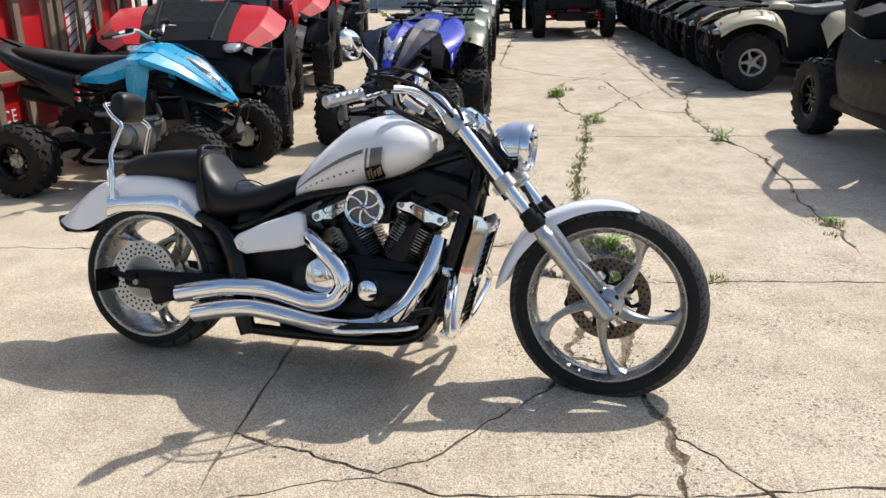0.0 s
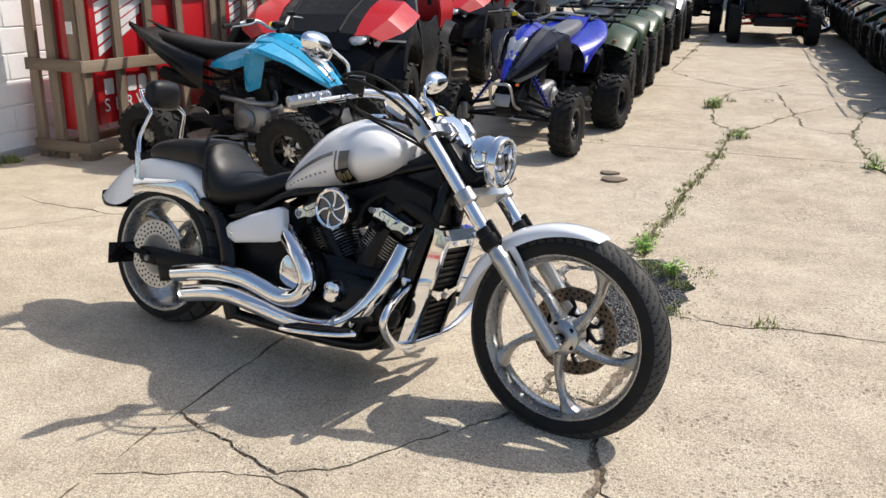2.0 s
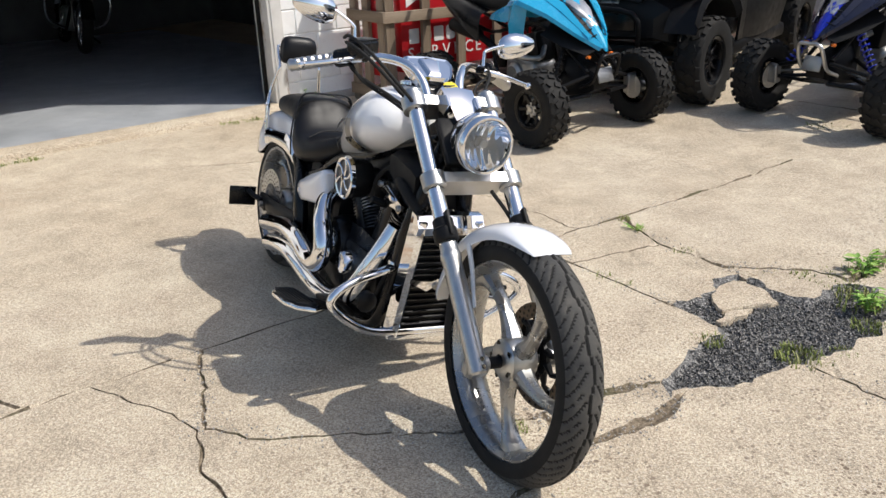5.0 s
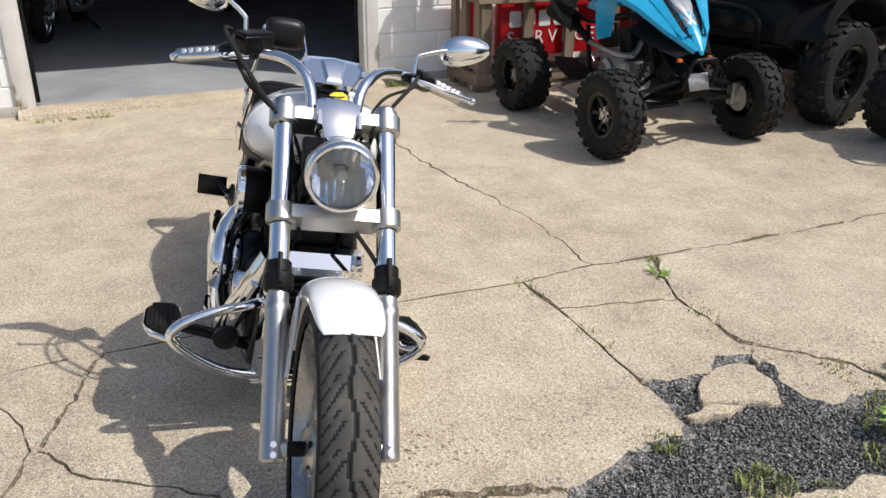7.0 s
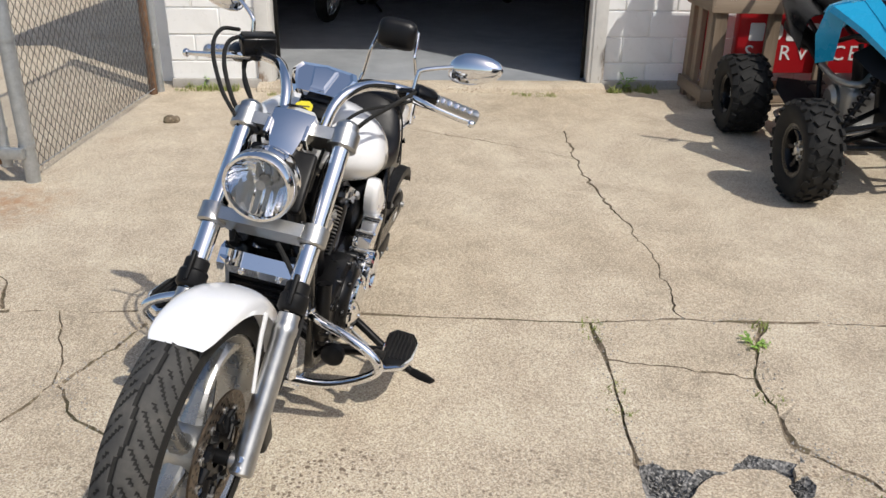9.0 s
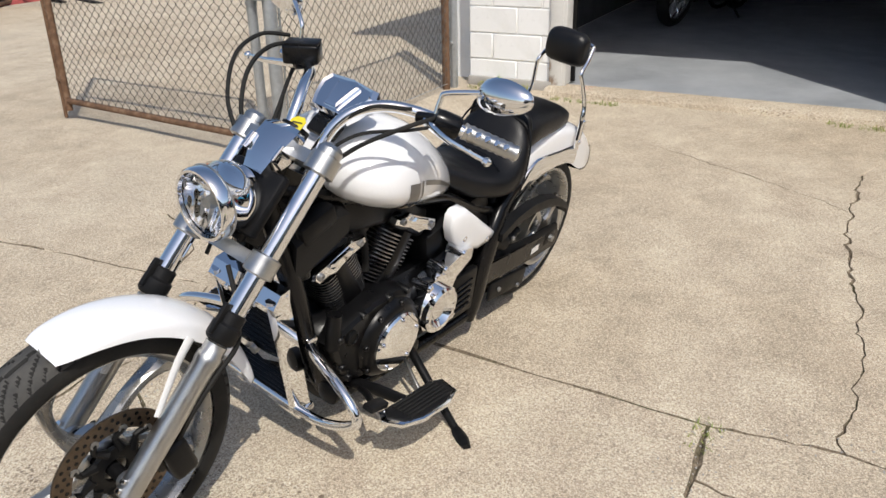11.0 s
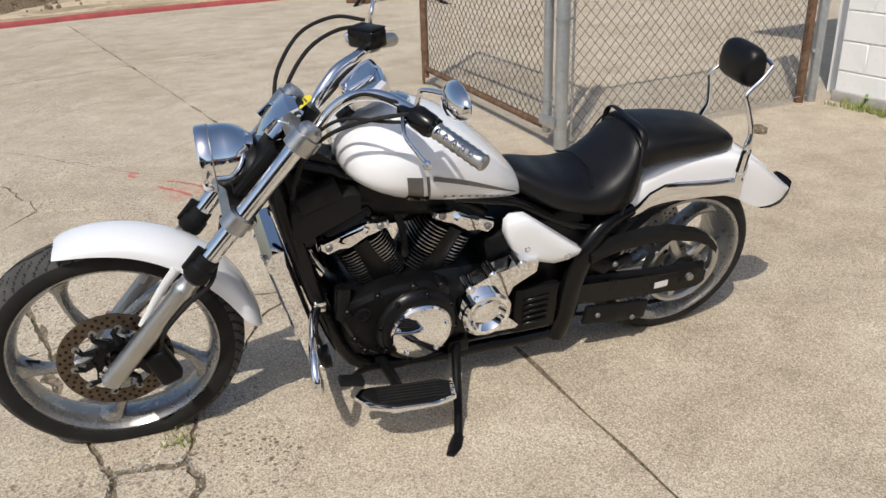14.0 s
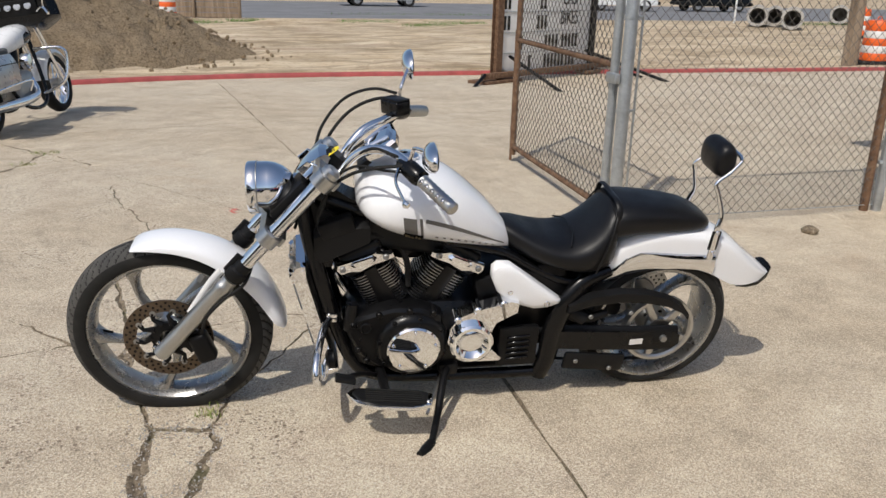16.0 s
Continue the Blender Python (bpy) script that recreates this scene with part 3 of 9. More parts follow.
def make_garage():
    bm = mesh()
    t = 0.20
    for y0, y1, z0, z1 in ((Y_LO, -0.06, 0, WALL_H), (OPEN_W + 0.06, Y_HI, 0, WALL_H), (-0.06, OPEN_W + 0.06, OPEN_H, WALL_H)):
        box(bm, (t, y1 - y0, z1 - z0), pose(-t / 2 - 0.008, (y0 + y1) / 2, (z0 + z1) / 2))
    wall = place(part("wall_front", bm, BLOCK, smooth=False), GAR)
    tagged(wall, "white painted concrete block wall of the garage", "wall", kind="structure")
    shapes = {}

    def block(y0, y1, z0, z1):
        w, h = round(y1 - y0 - 0.008, 3), round(z1 - z0 - 0.008, 3)
        if (w, h) not in shapes:
            b = box(mesh(), (0.03, w, h), None, 0.006, 1)
            ob = part("block", b, BLOCK, wall)
            shapes[w, h] = ob
            ob.matrix_local = pose(-0.012, (y0 + y1) / 2, (z0 + z1) / 2)
        else:
            again("block", shapes[w, h], wall, pose(-0.012 + random.uniform(-.002, .002), (y0 + y1) / 2, (z0 + z1) / 2))

    for run0, run1, zmax in ((Y_LO, -0.06, 3.39), (OPEN_W + 0.06, 5.6, 2.6)):
        for r in range(int(zmax / 0.2)):
            y = run0 - (0.2 if r % 2 else 0)
            while y < run1 - 0.02:
                a, b = max(run0, y), min(run1, y + 0.4)
                if b - a > 0.03:
                    block(a, b, r * 0.2 + 0.004, r * 0.2 + 0.204)
                y += 0.4
    # return wall on the yard side; back wall, inner wall and ceiling in dark grey
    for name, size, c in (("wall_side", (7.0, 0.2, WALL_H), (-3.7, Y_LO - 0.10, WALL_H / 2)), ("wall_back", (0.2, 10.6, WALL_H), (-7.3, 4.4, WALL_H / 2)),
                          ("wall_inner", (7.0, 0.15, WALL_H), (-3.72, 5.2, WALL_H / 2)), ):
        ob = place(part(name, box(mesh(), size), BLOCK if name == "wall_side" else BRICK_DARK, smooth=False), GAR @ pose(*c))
        tagged(ob, "plain block wall of the garage building", "wall", kind="structure")
    ob = place(part("wainscot", box(mesh(), (6.6, 0.03, 0.98), None, 0.004), BRICK_DARK, smooth=False), GAR @ pose(-3.65, Y_LO + 0.02, 0.535))
    tagged(ob, "dark painted lower part of the garage side wall", "wall", kind="structure")
    ob = place(part("window_ledge", box(mesh(), (6.6, 0.12, 0.05), None, 0.006), GALV, smooth=False), GAR @ pose(-3.65, Y_LO + 0.07, 1.05))
    tagged(ob, "grey ledge along the garage side wall", "ledge", kind="structure")
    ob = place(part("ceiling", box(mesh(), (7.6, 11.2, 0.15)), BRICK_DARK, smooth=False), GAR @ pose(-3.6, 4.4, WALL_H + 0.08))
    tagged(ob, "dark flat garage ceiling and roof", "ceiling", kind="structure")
    ob = place(part("garage_floor", box(mesh(), (6.9, 5.9, 0.06)), FLOOR_PAINT, smooth=False), GAR @ pose(-3.5, 2.2, 0.012))
    tagged(ob, "grey painted garage floor with worn patches", "floor", kind="structure")
    bm = mesh()
    rings = []
    for i in range(25):
        y = -0.12 + (OPEN_W + 0.24) * i / 24
        w = 0.012 * noise.noise(Vector((0, y * 3, 1)))
        rings.append([(0.17 + w, y, -0.01), (0.16 + w, y, 0.03), (0.12 + w, y, 0.048), (-0.05, y, 0.05), (-0.05, y, -0.01)])
    ob = place(part("door_sill", loft(bm, rings), CONCRETE), GAR)
    tagged(ob, "worn concrete sill across the garage door opening", "sill", kind="structure")
    for name, y in (("door_jamb", -0.03), ("door_jamb", OPEN_W + 0.03)):
        s = -1 if y < 0 else 1
        e = empty(name, GAR @ pose(0, y, 0), "weathered off-white door jamb with peeling paint", "door jamb")
        part("board", box(mesh(), (0.24, 0.06, OPEN_H - 0.05), pose(-0.10, 0, OPEN_H / 2 + 0.025), 0.004), TRIM, e)
        part("casing", box(mesh(), (0.022, 0.10, OPEN_H), pose(0.020, s * 0.045, OPEN_H / 2 + 0.004), 0.004), TRIM, e)
        part("stop", box(mesh(), (0.03, 0.03, OPEN_H - 0.06), pose(-0.12, -s * 0.046, OPEN_H / 2 + 0.03), 0.003), BLACK_SATIN, e, "dark rubber door stop")
        e["kind"] = "structure"
    # skirting of grey footing under the painted blocks
    for y0, y1 in ((Y_LO, -0.1), (OPEN_W + 0.1, 5.6)):
        ob = place(part("wall_footing", box(mesh(), (0.035, y1 - y0, 0.075), None, 0.008), PIPE), GAR @ pose(0.016, (y0 + y1) / 2, 0.034))
        tagged(ob, "grey bare concrete footing along the block wall", "footing", kind="structure")


make_garage()


# ---- chain-link fence and gate ----
def wire_panel(name, length, z0, z1, parent, m, label=""):
    """Chain-link wires in one mesh, written straight into it."""
    s, r = 0.0365, 0.0020
    n, k = int(length / s), int((z1 - z0) / s)
    co, faces = [], []
    for i in range(n):
        for j in range(k + 1):
            x = (i + 0.5) * s + (s / 2 + .001) * (1 if (j + i) % 2 else -1)
            y = 0.003 * (1 if (j + i) % 2 else -1)
            a = len(co)
            co += [(x - r, y - r, z0 + j * s), (x + r, y - r, z0 + j * s), (x, y + r, z0 + j * s)]
            if j:
                b = a - 3
                faces += [(b, b + 1, a + 1, a), (b + 1, b + 2, a + 2, a + 1), (b + 2, b, a, a + 2)]
    me = bpy.data.meshes.new(name)
    me.from_pydata(co, [], faces)
    me.materials.append(WIRE)
    me.shade_smooth()
    ob = new(name, me)
    ob.parent = parent
    ob.matrix_local = m
    ob["kind"] = "stuff"
    return ob


def make_fence():
    a, b = Vector((-2.16, 1.345, 0)), Vector((-4.27, 1.54, 0))
    d = b - a
    ang = math.degrees(math.atan2(d.y, d.x))
    f = empty("chain_link_fence", Matrix.Translation(a) @ pose(0, 0, 0, 0, 0, ang), "grey galvanised chain-link fence panel between steel posts", "fence")
    L = d.length
    wire_panel("chain_link", L - 0.08, 0.05, 2.0, f, pose(0.04, 0, 0))
    part("post", lathe(mesh(), [(.038, -.02), (.038, 2.15), (.03, 2.19), (0, 2.2)], None, 20), GALV, f, "thick galvanised terminal post")
    part("post", lathe(mesh(), [(.034, -.02), (.034, 2.1), (.02, 2.13), (0, 2.135)], pose(L - .02, 0, 0), 16), GALV, f)
    part("post", lathe(mesh(), [(.03, -.02), (.03, 2.1), (0, 2.11)], pose(L - .11, 0.02, 0), 16), RUST, f, "rust-brown pipe beside the wall")
    part("top_rail", rod(mesh(), (0, 0, 2.02), (L, 0, 2.02), .02), GALV, f)
    part("tension_wire", rod(mesh(), (0, 0, .06), (L, 0, .045), .003, 6), GALV, f)
    for z in (.2, .75, 1.3, 1.85):
        part("tension_band", lathe(mesh(), [(.039, -.012), (.043, -.012), (.043, .012), (.039, .012)], pose(0, 0, z), 20), GALV, f)
        part("bolt", box(mesh(), (.05, .014, .016), pose(.055, 0, z), .002), GALV, f)
    part("tension_bar", box(mesh(), (.014, .005, 1.95), pose(.075, 0, 1.02)), GALV, f)
    for z in (.35, 1.0, 1.6):
        part("wall_bracket", box(mesh(), (.10, .03, .025), pose(L - .03, 0, z), .003), GALV, f)


def make_gate():
    a, b = Vector((-2.15, 1.235, 0)), Vector((-2.50, -0.68, 0))
    d = b - a
    ang = math.degrees(math.atan2(d.y, d.x))
    L = d.length
    g = empty("chain_link_gate", Matrix.Translation((a.x, a.y, -.008)) @ pose(0, 0, 0, 0, 0, ang), "open chain-link gate leaf with rusty bottom rail", "gate")
    part("hinge_post", rod(mesh(), (0, 0, .10), (0, 0, 2.0), .028, 16), GALV, g)
    part("end_post", rod(mesh(), (L, 0, .06), (L, 0, 2.0), .024, 16), RUST, g)
    part("bottom_rail", rod(mesh(), (0, 0, .13), (L, 0, .13), .022), RUST, g, "rust-brown bottom rail")
    part("mid_rail", rod(mesh(), (0, 0, 1.02), (L, 0, 1.02), .020), RUST, g)
    part("top_rail", rod(mesh(), (0, 0, 1.98), (L, 0, 1.98), .022), GALV, g)
    part("drop_rod", rod(mesh(), (L + .06, 0, .0), (L + .06, 0, 1.1), .012), RUST, g)
    part("drop_rod_guide", box(mesh(), (.08, .03, .03), pose(L + .03, 0, .28), .003), RUST, g)
    wire_panel("chain_link", L - .06, .13, 1.95, g, pose(.03, 0.012, 0))
    for z in (.18, .95, 1.8):
        part("hinge", box(mesh(), (.14, .035, .06), pose(-.05, .03, z), .006), GALV, g, "bolted gate hinge")
    for z in (.3, .9, 1.5):
        part("tension_band", lathe(mesh(), [(.030, -.01), (.033, -.01), (.033, .01), (.030, .01)], pose(0, 0, z), 16), GALV, g)


make_fence()
make_gate()

# ---- the white cruiser motorcycle ----
BIKE = pose(-1.084, 3.060, 0.006, 0, 0, -13.1) @ pose(0, 0, 0, -10.9, 0, 0)
STEM = Matrix.Translation((1.284, .013, .782)) @ Matrix.Rotation(radians(-3.0), 4, Vector((-.67, 0, .742))) @ Matrix.Translation((-1.29, 0, -.80))
TREAD = make_rubber("worn_tread_rubber", 0.055)


def table(rows, x):
    """Smooth values between the rows of a table, whose first column falls or rises."""
    rows = sorted(rows)
    if x <= rows[0][0]:
        return rows[0][1:]
    for i, (a, b) in enumerate(zip(rows, rows[1:])):
        if x <= b[0]:
            t = (x - a[0]) / (b[0] - a[0])
            p0, p3 = rows[max(0, i - 1)], rows[min(len(rows) - 1, i + 2)]
            out = []
            for k in range(1, len(a)):
                m1 = (b[k] - p0[k]) / (b[0] - p0[0]) * (b[0] - a[0]) if b[0] != p0[0] else 0
                m2 = (p3[k] - a[k]) / (p3[0] - a[0]) * (b[0] - a[0])
                out.append((2 * t ** 3 - 3 * t * t + 1) * a[k] + (t ** 3 - 2 * t * t + t) * m1 + (-2 * t ** 3 + 3 * t * t) * b[k] + (t ** 3 - t * t) * m2)
            return tuple(out)
    return rows[-1][1:]


def tyre(R, bead, half, around, across, groove):
    """A motorcycle tyre about the local z axis, its grooves cut into the tread."""
    bm = mesh()
    b = (R - bead) / 1.42
    rows, low = [], set()
    for i in range(around):
        th = 2 * math.pi * i / around
        row = []
        for j in range(across + 1):
            ph = radians(115) * (2 * j / across - 1)
            y = half * math.sin(ph)
            r = R - b + b * math.cos(ph)
            cut = groove(th, y) if abs(ph) < radians(80) else 0
            r -= cut
            v = bm.verts.new((r * math.cos(th), r * math.sin(th), y))
            if cut:
                low.add(v)
            row.append(v)
        rows.append(row)
    for i in range(around):
        a, c = rows[i], rows[(i + 1) % around]
        for j in range(across):
            f = bm.faces.new((a[j], c[j], c[j + 1], a[j + 1]))
            f.material_index = 1 if across * 0.2 < j + .5 < across * 0.8 and sum(v in low for v in f.verts) < 2 else 0
    bmesh.ops.recalc_face_normals(bm, faces=bm.faces[:])
    return bm


def front_groove(th, y):
    k = 30
    s = th * k / (2 * math.pi)
    if abs(y - 0.006 * math.sin(2 * math.pi * s / 2)) < 0.0030:
        return 0.005
    for sgn in (-1, 1):
        u = y * sgn
        if 0.014 < u < 0.055:
            f = (s + (0.5 if sgn > 0 else 0) - u * 22) % 1.0
            if f < 0.095 or (0.5 < f < 0.585 and u > 0.026):
                return 0.005
    return 0.0


def rear_groove(th, y):
    s = th * 22 / (2 * math.pi)
    if abs(abs(y) - 0.022) < 0.003:
        return 0.005
    f = (s + abs(y) * 11) % 1.0
    return 0.005 if 0.03 < abs(y) < 0.092 and f < 0.09 else 0.0


def spoke(bm, r0, r1, a0, swirl, thick, flat, y=0.0, n=10):
    pts, rr = [], []
    for i in range(n + 1):
        t = i / n
        r = r0 + (r1 - r0) * t
        a = a0 + swirl * t ** 1.3
        pts.append((r * math.cos(a), r * math.sin(a), y * t))
        rr.append(thick * (1.05 - 0.45 * math.sin(math.pi * t) + 0.2 * t))
    return tube(bm, pts, rr, 12, flat=flat, up=(0, 0, 1))


def cast_spoke(bm, r0, r1, a0, swirl, depth, n=14):
    """A cast blade: wide at the hub, waisted, with a ridged face, flaring into the rim."""
    rings = []
    for i in range(n + 1):
        t = i / n
        r = r0 + (r1 - r0) * t
        a = a0 + swirl * (t * .75 + .25 * t ** 3)
        w, d, *_ = table([(0, .026, .92), (.22, .0175, .70), (.5, .0135, .58), (.72, .0150, .62), (.88, .024, .80), (1.0, .046, .98)], t)
        d *= depth
        c = Vector((r * math.cos(a), r * math.sin(a), 0))
        e = Vector((-math.sin(a), math.cos(a), 0))
        rings.append([c + e * w * p + Vector((0, 0, d * q)) for p, q in ((-1, -.45), (-1, .45), (-.62, .86), (0, 1), (.62, .86), (1, .45), (1, -.45), (.62, -.86), (0, -1), (-.62, -.86))])
    return loft(bm, rings)


def holes_disc(bm, r0, r1, h, holes, n=72):
    """A drilled brake disc about local z: rings of small dark pits left open."""
    k = n
    rows = []
    for r in (r0, r1):
        rows.append([(r * math.cos(2 * math.pi * i / k), r * math.sin(2 * math.pi * i / k)) for i in range(k)])
    lo = [[bm.verts.new((x, y, -h)) for x, y in row] for row in rows]
    hi = [[bm.verts.new((x, y, h)) for x, y in row] for row in rows]
    for a, b in ((lo[0], lo[1]), (lo[1], hi[1]), (hi[1], hi[0]), (hi[0], lo[0])):
        bridge(bm, a, b)
    bmesh.ops.recalc_face_normals(bm, faces=bm.faces[:])
    for i in range(holes):
        a = 2 * math.pi * i / holes
        for q, dr in enumerate((0.22, 0.5, 0.78)):
            r = r0 + (r1 - r0) * dr
            aa = a + (q - 1) * 0.09
            lathe(bm, [(.0048, -h - .0006), (0, -h - .0006)], pose(r * math.cos(aa), r * math.sin(aa), 0), 8)
            lathe(bm, [(.0048, h + .0006), (0, h + .0006)], pose(r * math.cos(aa), r * math.sin(aa), 0), 8)
    return bm


def pits_last(ob, mat, count):
    """Gives the last faces of a mesh a second material (the drilled holes)."""
    ob.data.materials.append(mat)
    for p in list(ob.data.polygons)[-count:]:
        p.material_index = 1
    return ob


def bolt(parent, p, d, r=.008, h=.006, mat=None, m=None):
    ob = part("bolt", lathe(mesh(), [(r, 0), (r, h * .7), (r * .8, h), (r * .45, h), (r * .4, h * .5), (0, h * .5)], along(p, d), 10), mat or CHROME, parent)
    if m is not None:
        ob.matrix_local = m
    return ob


TANK = [(0.538, 0.631, 0.606, 0.024), (0.567, 0.679, 0.614, 0.055), (0.606, 0.728, 0.622, 0.084), (0.674, 0.801, 0.638, 0.12), (0.782, 0.891, 0.662, 0.16), (0.871, 0.931, 0.684, 0.183), (0.941, 0.943, 0.704, 0.193), (1.011, 0.936, 0.731, 0.187), (1.061, 0.912, 0.759, 0.16), (1.091, 0.887, 0.782, 0.122), (1.107, 0.862, 0.806, 0.07)]


def tank_point(x, th, off=0.0):
    zt, zb, w = table(TANK, x)
    c, h = (zt * .42 + zb * .58), 0
    a, b = math.cos(th), math.sin(th)
    p = 2.25
    up, dn = zt - c, c - zb
    y = math.copysign(abs(a) ** (2 / p), a) * (w * 1.06 + off) + .010 * min(1, w / .15)
    z = c + math.copysign(abs(b) ** (2 / p), b) * ((up if b > 0 else dn) + off)
    return Vector((x, y, z))


def tank_decal(name, mat, parent, x0, x1, t0, t1, side, bend=0.0, nx=8, nt=16, off=.0012):
    """A printed patch that follows the tank's surface; t0 and t1 give the angle from the waist."""
    bm = mesh()
    rows = []
    for i in range(nx + 1):
        u = i / nx
        row = []
        for j in range(nt + 1):
            v = j / nt
            lo, hi = t0(u) if callable(t0) else t0, t1(u) if callable(t1) else t1
            th = lo + (hi - lo) * v
            p = tank_point(x0 + (x1 - x0) * u + bend * v, th, off)
            row.append(bm.verts.new((p.x, p.y * side, p.z)))
        rows.append(row)
    for a, b in zip(rows, rows[1:]):
        for j in range(nt):
            bm.faces.new((a[j], b[j], b[j + 1], a[j + 1]))
    bmesh.ops.recalc_face_normals(bm, faces=bm.faces[:])
    if sum(f.normal.y for f in bm.faces) * side < 0:
        bmesh.ops.reverse_faces(bm, faces=bm.faces[:])
    return part(name, bm, mat, parent)


def make_wheel(bike, front):
    if front:
        c, R, bead, half = (1.744, -.008, .331), .346, .273, .061
    else:
        c, R, bead, half = (-.022, -.004, .288), .300, .236, .102
    m = side_m(*c)
    if front:
        m = STEM @ m
    hubw = .05 if front else .085
    wheel = part("front_wheel" if front else "rear_wheel", lathe(mesh(), [(.018, -hubw), (.040, -hubw), (.058, -hubw * .75), (.062, 0), (.058, hubw * .75), (.040, hubw), (.018, hubw)], None, 32), ALLOY, bike,
                 "grey cast alloy wheel with five curved spokes" if front else "grey cast alloy wheel with a wide tyre")
    wheel.matrix_local = m
    rubber = tyre(R, bead, half, 540 if front else 420, 44 if front else 34, front_groove if front else rear_groove)
    to_world = BIKE @ m
    back = to_world.inverted()
    for v in rubber.verts:
        p = to_world @ v.co
        if p.z < .001:
            v.co = back @ Vector((p.x, p.y, .001))
    part("tyre", rubber, [RUBBER, TREAD], wheel, "worn black road tyre", sharp=60)
    w = .047 if front else .094
    b = bead
    part("rim", lathe(mesh(), [(b - .006, -w - .004), (b + .004, -w - .004), (b + .006, -w), (b - .006, -w + .006), (b - .014, -w * .62), (b - .018, 0), (b - .014, w * .62), (b - .006, w - .006),
                               (b + .006, w), (b + .004, w + .004), (b - .006, w + .004), (b - .012, w - .004), (b - .022, w * .6), (b - .026, 0), (b - .022, -w * .6), (b - .012, -w + .004), (b - .006, -w - .004)], None, 96), RIM, wheel)
    base = part("spoke", cast_spoke(mesh(), .048, b - .016, radians(28), radians(-24), .036 if front else .050), RIM, wheel, sharp=30)
    for i in range(5):
        if i:
            again("spoke", base, wheel, pose(0, 0, 0, 0, 0, 72 * i))
    for i in range(5):
        a = radians(72 * i + 30)
        for s in (-1, 1):
            part("hub_hole", lathe(mesh(), [(.009, s * hubw * .93), (0, s * hubw * .93 + s * .001)], pose(.047 * math.cos(a), .047 * math.sin(a), 0), 12), BLACK, wheel)
    part("valve", rod(mesh(), (b - .034, .01, 0), (b - .075, .012, .012), .0045, 8), BLACK, wheel)
    if front:
        d = part("brake_disc", holes_disc(mesh(), .105, .149, .0028, 30), DISC, wheel, "brown-tinged drilled steel brake disc")
        pits_last(d, BLACK, 30 * 6 * 8)
        d.location = (0, 0, .072)
        bm = mesh()
        lathe(bm, [(.030, .062), (.060, .062), (.060, .074), (.030, .074)], None, 32)
        carrier = part("disc_carrier", bm, BLACK_SATIN, wheel)
        arm = tube(mesh(), [(.055, 0, .070), (.085 * math.cos(.25), .085 * math.sin(.25), .070), (.109 * math.cos(.1), .109 * math.sin(.1), .071)], [.012, .007, .010], 8)
        arm = part("carrier_arm", arm, BLACK_SATIN, wheel)
        for i in range(1, 10):
            again("carrier_arm", arm, wheel, pose(0, 0, 0, 0, 0, 36 * i))
        for i in range(10):
            a = radians(36 * i) + .1
            part("disc_rivet", lathe(mesh(), [(.010, .066), (.010, .078), (.004, .079), (0, .077)], pose(.108 * math.cos(a), .108 * math.sin(a), 0), 12), CAST, wheel)
    else:
        d = part("brake_disc", holes_disc(mesh(), .082, .142, .003, 30), ALLOY, wheel, "bright drilled steel brake disc")
        pits_last(d, BLACK, 30 * 6 * 8)
        d.location = (0, 0, -.118)
        bm = mesh()
        lathe(bm, [(.03, -.105), (.078, -.108), (.084, -.117), (.084, -.121), (.03, -.121)], None, 40)
        for i in range(40):
            a = radians(9 * i)
            box(bm, (.03, .0035, .004), pose(.064 * math.cos(a), .064 * math.sin(a), -.122, 0, 0, 9 * i + 14))
        part("disc_hub", bm, CAST, wheel)
        bm = mesh()
        lathe(bm, [(.125, .100), (.136, .100), (.136, .134), (.125, .134), (.118, .128), (.118, .106), (.125, .100)], None, 72)
        lathe(bm, [(.02, .108), (.045, .108), (.045, .130), (.02, .130)], None, 32)
        for i in range(5):
            a = radians(72 * i + 10)
            tube(bm, [(.04 * math.cos(a), .04 * math.sin(a), .118), (.122 * math.cos(a), .122 * math.sin(a), .118)], [.012, .010], 8, flat=1.6)
        part("belt_pulley", bm, ALLOY, wheel, "bare alloy belt pulley")
    return wheel


